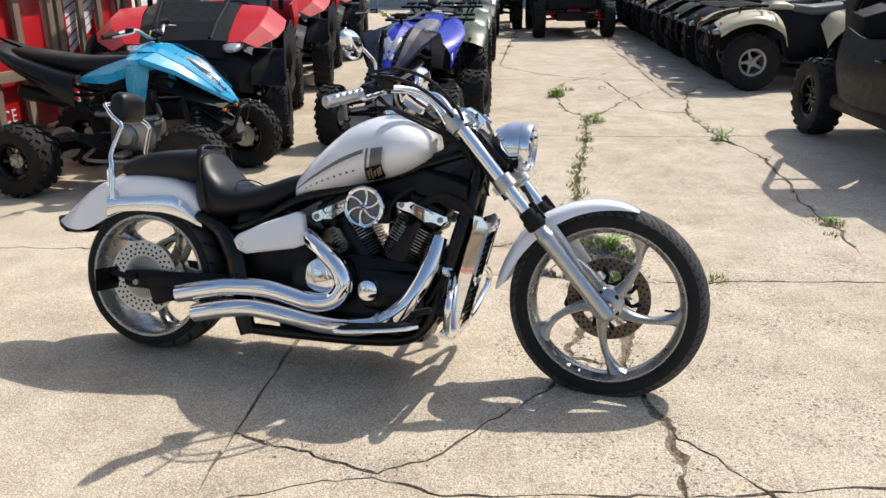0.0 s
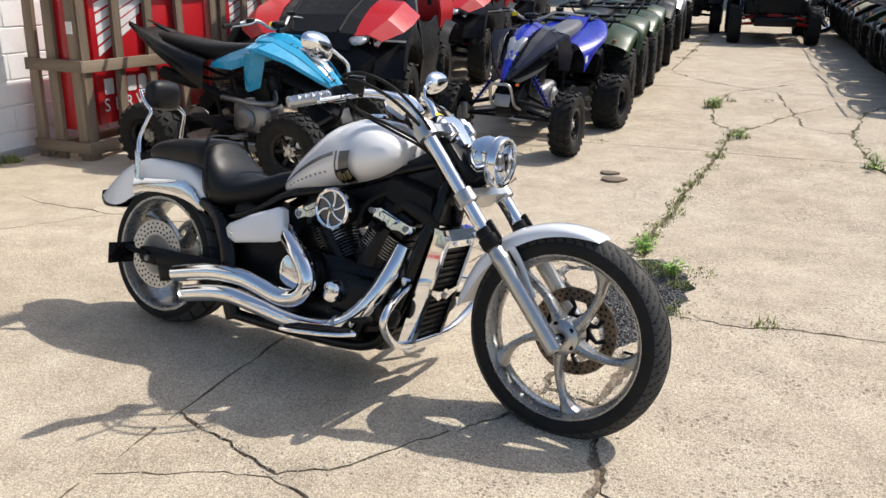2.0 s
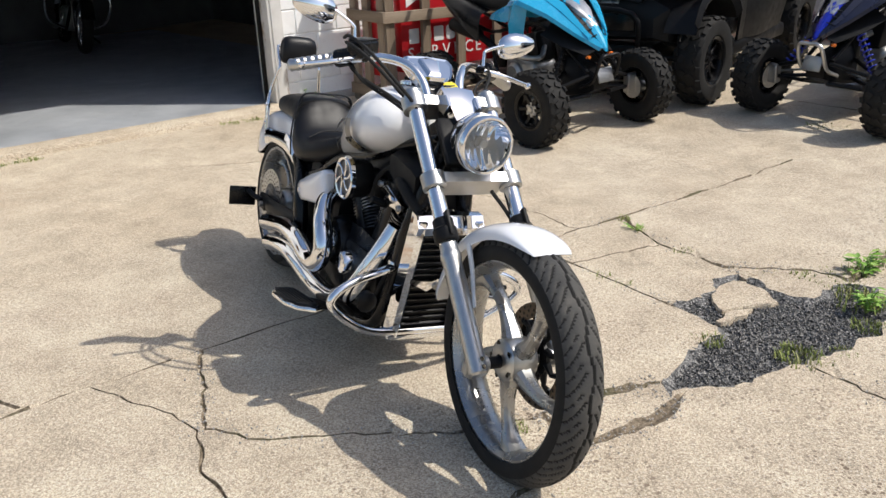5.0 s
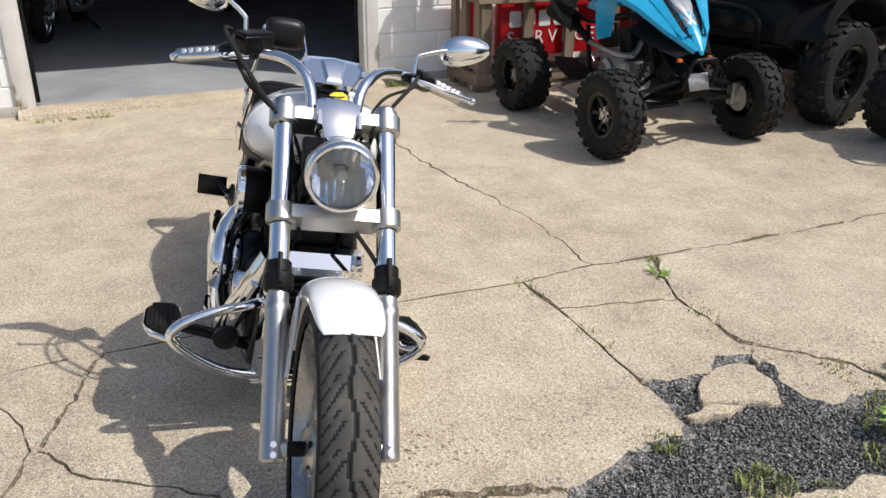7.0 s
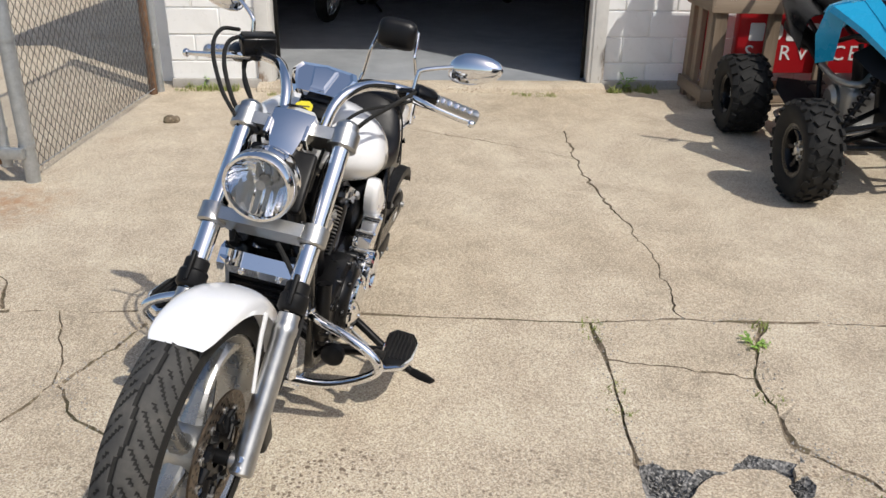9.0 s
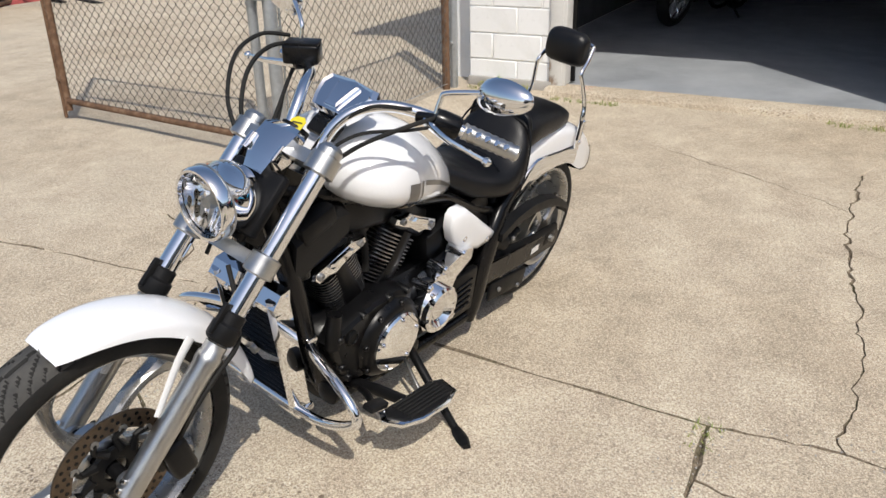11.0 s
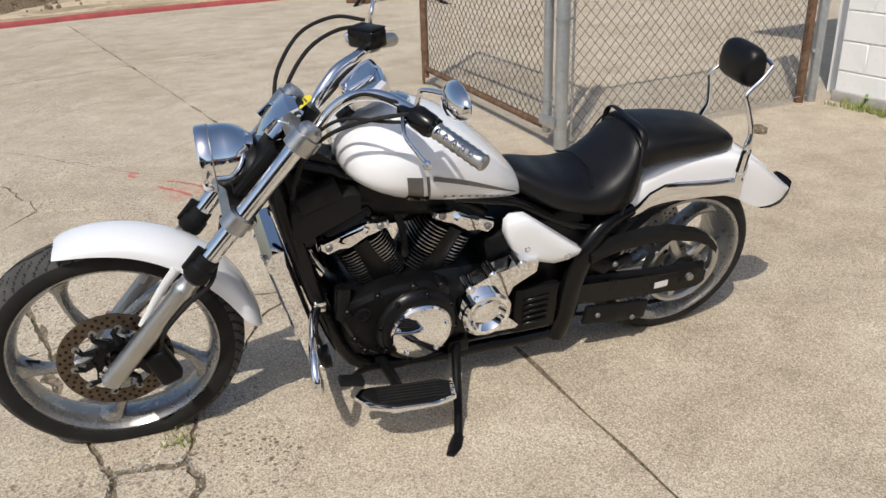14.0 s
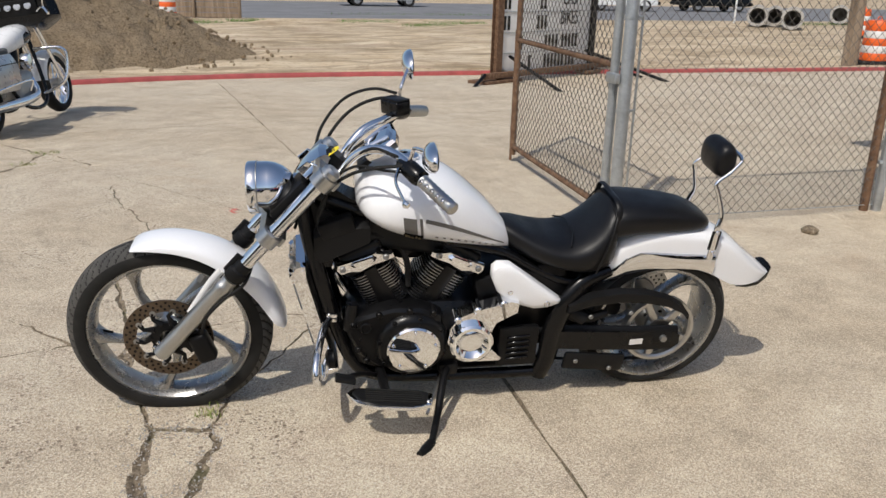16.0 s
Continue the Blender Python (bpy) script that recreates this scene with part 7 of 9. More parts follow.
def utility_quad(name, m, label, paint, seat_mat, wheel_mat, group="utility quads", rack=True):
    q = empty(name, m, label, "quad bike", group)
    fx, rx, R = .63, -.63, .33
    for s in (-1, 1):
        off_wheel(q, fx, .46 * s, R, R, .105, .155, wheel_mat, 5, 20, .5, 0, wheel_mat)
        off_wheel(q, rx, .45 * s, R, R, .120, .155, wheel_mat, 5, 20, .5, 0, wheel_mat)
        for x in (fx, rx):
            part("control_arm", tube(mesh(), [(x - .1, .14 * s, .34), (x, .40 * s, .31), (x + .1, .14 * s, .34)], .016, 8), BLACK_SATIN, q)
            spring(q, (x, .34 * s, .34), (x - .05, .22 * s, .72), BLACK_SATIN, .03, 6)
        fr = [[(1.02, .20 * s, .76), (1.04, .38 * s, .73), (1.03, .52 * s, .68), (1.02, .545 * s, .62)], [(.86, .20 * s, .85), (.87, .40 * s, .83), (.86, .545 * s, .78), (.86, .565 * s, .72)],
              [(.60, .19 * s, .90), (.60, .40 * s, .88), (.60, .555 * s, .83), (.60, .575 * s, .77)], [(.36, .18 * s, .88), (.34, .38 * s, .84), (.33, .535 * s, .74), (.33, .55 * s, .66)], [(.26, .18 * s, .78), (.25, .36 * s, .66), (.24, .50 * s, .54), (.24, .52 * s, .50)]]
        part("front_fender", shell(grown(fr), .006), paint, q)
        rr = [[(-.24, .18 * s, .72), (-.22, .36 * s, .62), (-.21, .50 * s, .53), (-.21, .52 * s, .48)], [(-.34, .18 * s, .86), (-.34, .38 * s, .83), (-.33, .54 * s, .74), (-.33, .56 * s, .66)], [(-.60, .18 * s, .90), (-.60, .40 * s, .885), (-.60, .555 * s, .84), (-.60, .575 * s, .78)],
              [(-.86, .18 * s, .88), (-.87, .40 * s, .86), (-.86, .545 * s, .80), (-.86, .565 * s, .74)], [(-1.00, .17 * s, .80), (-1.02, .38 * s, .77), (-1.01, .50 * s, .70), (-1.0, .52 * s, .64)]]
        part("rear_fender", shell(grown(rr), .006), paint, q)
        part("foot_well", shell([[(.26, .20 * s, .40), (.26, .50 * s, .42)], [(.20, .20 * s, .30), (.20, .50 * s, .31)], [(-.18, .20 * s, .30), (-.18, .50 * s, .31)], [(-.26, .20 * s, .42), (-.26, .50 * s, .44)]], .010), PLASTIC, q)
        part("headlight", oval_loft([(.90, .66, .03, .02), (.97, .66, .065, .04), (1.03, .65, .05, .03)], 12), SILVER, q, "clear headlight").matrix_local = pose(0, .23 * s, 0)
        part("marker_lamp", box(mesh(), (.03, .03, .025), pose(1.0, .40 * s, .765), .008), AMBER, q, "amber reflector")
        part("mud_flap", box(mesh(), (.02, .20, .18), pose(.30, .42 * s, .50, 0, 18, 0), .006), PLASTIC, q)
    part("centre_body", box_loft([(1.00, .58, .17, .12), (.80, .62, .19, .20), (.40, .68, .18, .22), (.10, .70, .15, .20), (-.30, .64, .17, .20), (-.85, .62, .18, .20), (-.98, .60, .14, .12)]), PLASTIC, q)
    part("tank_cover", oval_loft([(.46, .90, .10, .03), (.36, .93, .15, .05), (.16, .93, .13, .05), (.06, .90, .09, .04)], 16), paint, q)
    part("engine", box(mesh(), (.50, .30, .34), pose(0, 0, .40), .06, 3), BLACK_SATIN, q)
    part("seat", oval_loft([(.10, .88, .09, .03), (.04, .90, .12, .055), (-.15, .875, .15, .065), (-.42, .90, .17, .065), (-.60, .94, .17, .06), (-.68, .94, .12, .04)], 18, 3), seat_mat, q, "padded vinyl seat")
    handlebars(q, .30, 1.08, .36, .10, .05)
    part("instrument_pod", oval_loft([(.24, 1.08, .03, .02), (.28, 1.09, .06, .035), (.36, 1.07, .075, .04), (.42, 1.04, .03, .02)], 12), PLASTIC if paint is not TAN else paint, q)
    part("front_bumper", tube(mesh(), [(.96, -.26, .34), (1.07, -.26, .40), (1.09, -.26, .64), (1.09, .26, .64), (1.07, .26, .40), (.96, .26, .34)], .016, 10, 4), BLACK_SATIN, q, "black tubular bumper")
    part("front_grille", box(mesh(), (.03, .30, .16), pose(1.02, 0, .56, 0, -8, 0), .01), PLASTIC, q)
    part("skid_plate", box(mesh(), (1.5, .30, .02), pose(0, 0, .27), .006), PLASTIC, q)
    part("axle", rod(mesh(), (rx, -.36, R), (rx, .36, R), .025, 10), BLACK_SATIN, q)
    part("axle", rod(mesh(), (fx, -.36, R), (fx, .36, R), .022, 10), BLACK_SATIN, q)
    if rack:
        for x0, x1, z in ((.50, 1.04, .955), (-1.06, -.50, .985)):
            rk = part("rack", tube(mesh(), [(x0, -.44, z), (x1, -.44, z - .01), (x1, .44, z - .01), (x0, .44, z), (x0, -.44, z)], .014, 8), BLACK_SATIN, q, "black tubular cargo rack")
            for i in range(5):
                y = -.30 + .15 * i
                part("rack_bar", rod(mesh(), (x0, y, z), (x1, y, z - .01), .010, 8), BLACK_SATIN, rk)
            for y in (-.36, .36):
                part("rack_leg", rod(mesh(), ((x0 + x1) / 2, y, z), ((x0 + x1) / 2, y * .8, .84), .012, 8), BLACK_SATIN, rk)
    return q


def side_by_side(name, m, label, paint, group="side-by-sides", spring_mat=None, hood=None, arms=None, bare=False):
    q = empty(name, m, label, "utility vehicle", group)
    fx, rx, R = 1.0, -1.0, .335
    for s in (-1, 1):
        off_wheel(q, fx, .66 * s, R, R, .108, .185, BLACK, 10, 20, .5, 0, BLACK)
        off_wheel(q, rx, .65 * s, R, R, .120, .185, BLACK, 10, 20, .5, 0, BLACK)
        for x in (fx, rx):
            part("control_arm", tube(mesh(), [(x - .14, .24 * s, .36), (x, .58 * s, .33), (x + .14, .24 * s, .36)], .022, 8), arms or BLACK_SATIN, q)
            part("control_arm", tube(mesh(), [(x - .10, .26 * s, .48), (x, .56 * s, .42), (x + .10, .26 * s, .48)], .018, 8), arms or BLACK_SATIN, q)
            spring(q, (x, .50 * s, .40), (x - .06, .36 * s, .98), spring_mat or RED, .045, 9)
        fr = [[(1.52, .33 * s, .92), (1.50, .45 * s, .925), (1.46, .56 * s, .87)], [(1.25, .36 * s, 1.03), (1.24, .58 * s, 1.035), (1.22, .71 * s, .93)], [(.95, .38 * s, 1.11), (.95, .62 * s, 1.105), (.95, .76 * s, .98)], [(.62, .40 * s, 1.17), (.62, .62 * s, 1.15), (.62, .76 * s, 1.03)]]
        if not bare:
            part("front_fender", shell(fr, .008), paint, q, sharp=12)
            arch = [radians(a) for a in range(28, 150, 12)]
            part("wheel_arch", shell([[(fx + .43 * math.cos(a), .50 * s, R + .03 + .47 * math.sin(a)), (fx + .43 * math.cos(a), .755 * s, R + .03 + .46 * math.sin(a)), (fx + .46 * math.cos(a), .785 * s, R + .06 + .50 * math.sin(a)), (fx + .50 * math.cos(a), .77 * s, R + .08 + .56 * math.sin(a))] for a in arch], .006), PLASTIC, q, "black moulded wheel arch")
            part("cowl_panel", shell(grown([[(.66, .745 * s, 1.03), (.48, .735 * s, .99)], [(.60, .775 * s, .72), (.48, .765 * s, .70)], [(.56, .74 * s, .42), (.44, .73 * s, .42)]], 3), .02), PLASTIC, q)
        part("headlight", oval_loft([(1.34, .93, .04, .02), (1.46, .94, .085, .036), (1.58, .92, .07, .030), (1.63, .905, .03, .012)], 12), SILVER, q, "clear headlight").matrix_local = pose(0, (.48 if bare else .55) * s, 0 if bare else -.045, 0, 0, -8 * s)
        door = part("door", shell(grown([[(.50, .72 * s, .98), (.10, .74 * s, .92), (-.42, .74 * s, .96)], [(.52, .75 * s, .70), (.10, .78 * s, .66), (-.44, .77 * s, .70)], [(.46, .72 * s, .42), (.10, .74 * s, .40), (-.40, .73 * s, .42)]]), .02), PLASTIC, q, "black moulded half door")
        part("door_handle", box(mesh(), (.12, .02, .035), pose(-.28, .79 * s, .80), .008), BLACK, door)
        part("rocker_panel", box(mesh(), (1.15, .10, .12), pose(.02, .68 * s, .36), .03), PLASTIC, q)
        part("bed_side", shell(grown([[(-.58, .74 * s, 1.10), (-1.45, .74 * s, 1.10)], [(-.58, .76 * s, .95), (-1.45, .76 * s, .95)], [(-.62, .74 * s, .82), (-1.42, .74 * s, .82)]], 3), .03), paint, q)
        part("rear_flare", shell(grown([[(-.55, .74 * s, .70), (-.55, .82 * s, .66)], [(-.72, .76 * s, .84), (-.72, .85 * s, .80)], [(-1.0, .76 * s, .88), (-1.0, .86 * s, .84)], [(-1.32, .75 * s, .80), (-1.32, .84 * s, .76)]]), .008), PLASTIC, q)
        part("roll_cage", tube(mesh(), [(.60, .62 * s, 1.10), (.28, .60 * s, 1.62), (.10, .58 * s, 1.86), (-.48, .58 * s, 1.88), (-.56, .60 * s, 1.70), (-.58, .64 * s, 1.05)], .026, 12, 5), BLACK_SATIN, q, "black steel roll cage tube")
        part("seat", oval_loft([(.20, .62, .18, .05), (.12, .66, .23, .07), (-.20, .65, .23, .08), (-.28, .64, .20, .06)], 16, 4), GREY_SEAT, q).matrix_local = pose(0, .32 * s, 0)
        part("backrest", loft(mesh(), [[(-.30 - .14 * k + .05 * b, .32 * s + w * a, .66 + .60 * k) for a, b in ((-1, -1), (-1, 1), (1, 1), (1, -1))] for k, w in ((0, .21), (.5, .23), (.9, .20), (1, .15))]), GREY_SEAT, q)
    part("hood", shell([[(1.58, -.30, .80), (1.60, -.16, .82), (1.60, .16, .82), (1.58, .30, .80)], [(1.50, -.34, .93), (1.52, -.18, .945), (1.52, .18, .945), (1.50, .34, .93)], [(1.22, -.37, 1.035), (1.22, -.22, 1.07), (1.22, .22, 1.07), (1.22, .37, 1.035)], [(.95, -.38, 1.10), (.95, -.26, 1.12), (.95, .26, 1.12), (.95, .38, 1.10)], [(.60, -.40, 1.16), (.60, -.27, 1.20), (.60, .27, 1.20), (.60, .40, 1.16)]], .010), hood or PLASTIC, q, "black moulded bonnet", sharp=8)
    for s in (-1, 1):
        part("bonnet_rib", tube(mesh(), [(1.50, .20 * s, .95), (1.22, .24 * s, 1.072), (.64, .28 * s, 1.20)], .016, 6), hood or PLASTIC, q)
    part("front_fascia", box_loft([(1.30, .70, .54, .20), (1.48, .68, .50, .17), (1.56, .64, .40, .10)]), PLASTIC, q)
    gr = part("grille", box(mesh(), (.03, .50, .16), pose(1.55, 0, .66, 0, -6, 0), .01), BLACK, q)
    part("front_bumper", tube(mesh(), [(1.45, -.32, .42), (1.62, -.30, .46), (1.66, -.26, .72), (1.66, .26, .72), (1.62, .30, .46), (1.45, .32, .42)], .022, 10, 4), BLACK_SATIN, q)
    part("badge_bar", box(mesh(), (.012, .20, .028), pose(1.53, 0, .795, 0, -40, 0), .003), SILVER, q, "plain silver maker's bar")
    part("chassis", box(mesh(), (2.7, .72, .16), pose(0, 0, .40), .03), BLACK_SATIN, q)
    part("dash", box_loft([(.64, 1.02, .62, .14), (.44, 1.0, .62, .12), (.40, .96, .60, .06)]), PLASTIC, q)
    part("steering_wheel", lathe(mesh(), [(.16, -.012), (.172, 0), (.16, .012), (.148, 0), (.16, -.012)], along((.32, .32, 1.06), (-.8, 0, .6)), 24), BLACK, q)
    part("cargo_bed", box(mesh(), (.86, 1.40, .05), pose(-1.02, 0, .80), .01), PLASTIC, q)
    part("tailgate", box(mesh(), (.04, 1.40, .30), pose(-1.46, 0, .95), .01), paint, q)
    part("roof", box_loft([(.16, 1.885, .56, .012), (-.10, 1.915, .60, .02), (-.45, 1.91, .60, .02), (-.56, 1.88, .54, .012)]), PLASTIC, q, "black moulded roof panel")
    part("cage_cross_bar", rod(mesh(), (.28, -.60, 1.62), (.28, .60, 1.62), .022, 10), BLACK_SATIN, q)
    part("engine_cover", box(mesh(), (.60, .60, .24), pose(-.75, 0, .60), .05), BLACK_SATIN, q)
    # a stub nose: everything ahead of the front axle drawn in
    for ob in q.children:
        if ob.name.split(".")[0] in ("front_fender", "fender_flare", "hood", "bonnet_rib", "front_fascia", "grille", "front_bumper", "badge_bar", "headlight"):
            for v in ob.data.vertices:
                if v.co.x > .9:
                    v.co.x = .9 + (v.co.x - .9) * (.35 if bare else .68)
    if bare:
        fp = part("nose_panel", loft(mesh(), [[(x, y, z) for x, y, z in ((1.16, -w, z), (1.10, -w - .03, z), (.80, -w - .03, z), (.80, w + .03, z), (1.10, w + .03, z), (1.16, w, z))] for w, z in ((.26, .56), (.36, .62), (.42, .85), (.46, 1.12), (.44, 1.25))]), PLASTIC, q, "black moulded nose panel")
        for i in range(5):
            part("lettering_bar", box(mesh(), (.004, .06, .09), pose(1.162, -.16 + .08 * i, 1.05), .001), SIGN_WHITE, fp)
    if arms:
        part("front_frame", box_loft([(.80, .46, .20, .10), (1.12, .44, .16, .09)]), arms, q, "red painted front frame")
    return q


def parked(x, y, yaw):
    return pose(x, y, ground_z(y), 1.95 * math.cos(radians(yaw)) if y > 5.5 else 0, -1.95 * math.sin(radians(yaw)) if y > 5.5 else 0, yaw)


sport_quad("sport_quad", parked(-2.235, 5.945, -7), "cyan sport quad with black seat and tail beside a red crate", CYAN, CYAN, BLACK, LEATHER, BLACK, BLACK_SATIN, BLACK_SATIN, 2, .50)
sport_quad("sport_quad", parked(-.38, 7.60, -102), "navy and blue sport quad with grey seat and silver bumper", NAVY, BLUE, BLUE, GREY_SEAT, BLACK, BLUE, ALLOY, 4, .52, accent=BLUE)
side_by_side("side_by_side", parked(-2.27, 7.96, -82), "black side-by-side with red bonnet panels and red springs", RED)
side_by_side("side_by_side", parked(-2.382, 11.382, -85), "red and black side-by-side with a cargo bed", RED)
side_by_side("side_by_side", parked(-2.344, 14.389, -86), "red and black side-by-side parked in the row", RED)
side_by_side("side_by_side", parked(3.92, 6.50, 90), "black side-by-side with dark body panels and red arms", BLACK, arms=RED, bare=True)
side_by_side("side_by_side", parked(2.22, 17.6, -90), "black side-by-side with red front frame and white springs", BLACK, spring_mat=WHITE, arms=RED, bare=True)
for y, c, word in ((9.55, GREEN, "dark green"), (11.6, GREEN, "dark green"), (13.6, PLASTIC, "black"), (15.7, SILVER, "silver"), (17.7, PLASTIC, "black")):
    utility_quad("utility_quad", parked(-.19 + .05 * (y - 9.55), y, -90 + random.uniform(-2, 2)), word + " utility quad with black cargo racks in a parked row", c, LEATHER, BLACK)
for i, (y, c, word) in enumerate(((10.41, TAN, "pale tan"), (11.6, PLASTIC, "black"), (12.75, GREEN, "dark green"), (13.9, PLASTIC, "black"), (15.0, TAN, "pale tan"), (16.1, PLASTIC, "black"), (17.2, PLASTIC, "black"), (18.3, PLASTIC, "black"))):
    utility_quad("utility_quad", parked(4.10 + .04 * i, y, 180 + random.uniform(-3, 3)), word + " utility quad with black rack facing the aisle", c, GREY_SEAT, CAST if i == 0 else BLACK)
side_by_side("side_by_side", parked(0.626, 19.527, -92), "white and black side-by-side facing the aisle", WHITE, hood=WHITE)

# ---- crates with red sign panels along the wall ----
def text_part(name, words, size, depth, mat, parent, m, sx=1.0):
    """Letters in the built-in font, as a mesh."""
    cu = bpy.data.curves.new(name, "FONT")
    cu.body, cu.size, cu.extrude, cu.align_x, cu.align_y = words, size, depth, "LEFT", "BOTTOM"
    cu.resolution_u = 3
    tmp = bpy.data.objects.new(name, cu)
    scene.collection.objects.link(tmp)
    me = bpy.data.meshes.new_from_object(tmp.evaluated_get(bpy.context.evaluated_depsgraph_get()))
    bpy.data.objects.remove(tmp)
    me.materials.clear()
    me.materials.append(mat)
    ob = new(name, me)
    ob.parent = parent
    ob.matrix_local = m @ Matrix.Diagonal((sx, 1, 1, 1))
    return ob


def make_crate(m, long, deep, high, group, label):
    """An open timber crate, front towards local +x, running along local y, with a tall red sign inside."""
    c = empty("crate", m, label, "crate", group)

    def board(p, q, w, t, up=(1, 0, 0), nm="board"):
        p, q = Vector(p), Vector(q)
        d = (q - p).normalized()
        n = Vector(up)
        s = d.cross(n).normalized()
        r = Matrix((s, n, d)).transposed().to_4x4()
        b = box(mesh(), (w, t, (q - p).length), None, .003, 1)
        ob = part(nm, b, WOOD, c)
        ob.matrix_local = Matrix.Translation((p + q) / 2) @ r
        return ob

    posts = [(0, .05), (0, .42), (0, long * .45), (0, long * .70), (0, long - .05)]
    for x, y in posts:
        lean = random.uniform(-.02, .02)
        board((x, y, 0), (x + lean, y + random.uniform(-.03, .03), high), .09, .035, nm="post")
    for x in (-.04, -deep * .55, -deep + .04):
        board((x, 0, 0), (x + random.uniform(-.03, .03), 0, high), .09, .04, (0, 1, 0), "post")
    for z in (.10, .73, high - .15):
        board((.036, -.04, z), (.036, long, z + random.uniform(-.02, .02)), .09, .028)
        board((.05, -.036, z + .004), (-deep, -.036, z + .01), .09, .028, (0, 1, 0))
    board((-.10, .0, .07), (-.10, long, .07), .09, .06)
    board((-deep + .10, .0, .07), (-deep + .10, long, .07), .09, .06)
    # red sign panel behind the slats: white sweeping stripes, white block letters left plain, and a line of words
    sg = part("sign_panel", box(mesh(), (.10, long - .30, high - .34), pose(-.10, long / 2 + .05, high / 2 + .08), .012), RED_SIGN, c, "glossy red sign panel with white stripes")
    y0 = .28
    for i in range(6):
        z = .80 + .085 * i
        part("stripe", shell([[(-.047, y0 - .02, z - .015), (-.047, y0 - .02, z + .05)], [(-.047, y0 + .45 + .05 * i, z + .22), (-.047, y0 + .45 + .05 * i, z + .255 + .02)]], .002), SIGN_WHITE, sg)
    for i in range(5):
        w = .105
        o = y0 + .135 * i
        out = [rounded(w, .125, .008, 1), rounded(w, .125, .05, 4), rounded(w, .125, .008, 1), rounded(w, .125, .035, 3), rounded(w, .125, .012, 1)][i]
        part("letter_block", plate(mesh(), out, .004, pose(-.046, o + w / 2, .545, 90, 0, 90)), SIGN_WHITE, sg, "plain white block where a name stands")
    for i, ch in enumerate("SERVICE"):
        text_part("lettering", ch, .150, .002, SIGN_WHITE, sg, pose(-.047, y0 - .02 + .127 * i, .318, 90, 0, 90))
    side = part("side_panel", box(mesh(), (deep * .42, .05, high - .30), pose(-deep * .36, .05, high / 2 + .08), .02), RED_SIGN, c, "red painted sheet metal side")
    part("paper_label", box(mesh(), (.06, .002, .09), pose(-.02, -.052, 1.02, 0, 0, 0)), SIGN_WHITE, c)
    return c


make_crate(pose(-3.55, 5.57, 0, 0, 0, -3), 1.80, .50, 1.52, "sign crates", "weathered timber crate holding a tall red sign")
make_crate(pose(-3.50, 7.48, 0, 0, 0, -3), 1.80, .50, 1.52, "sign crates", "weathered timber crate holding a tall red sign")


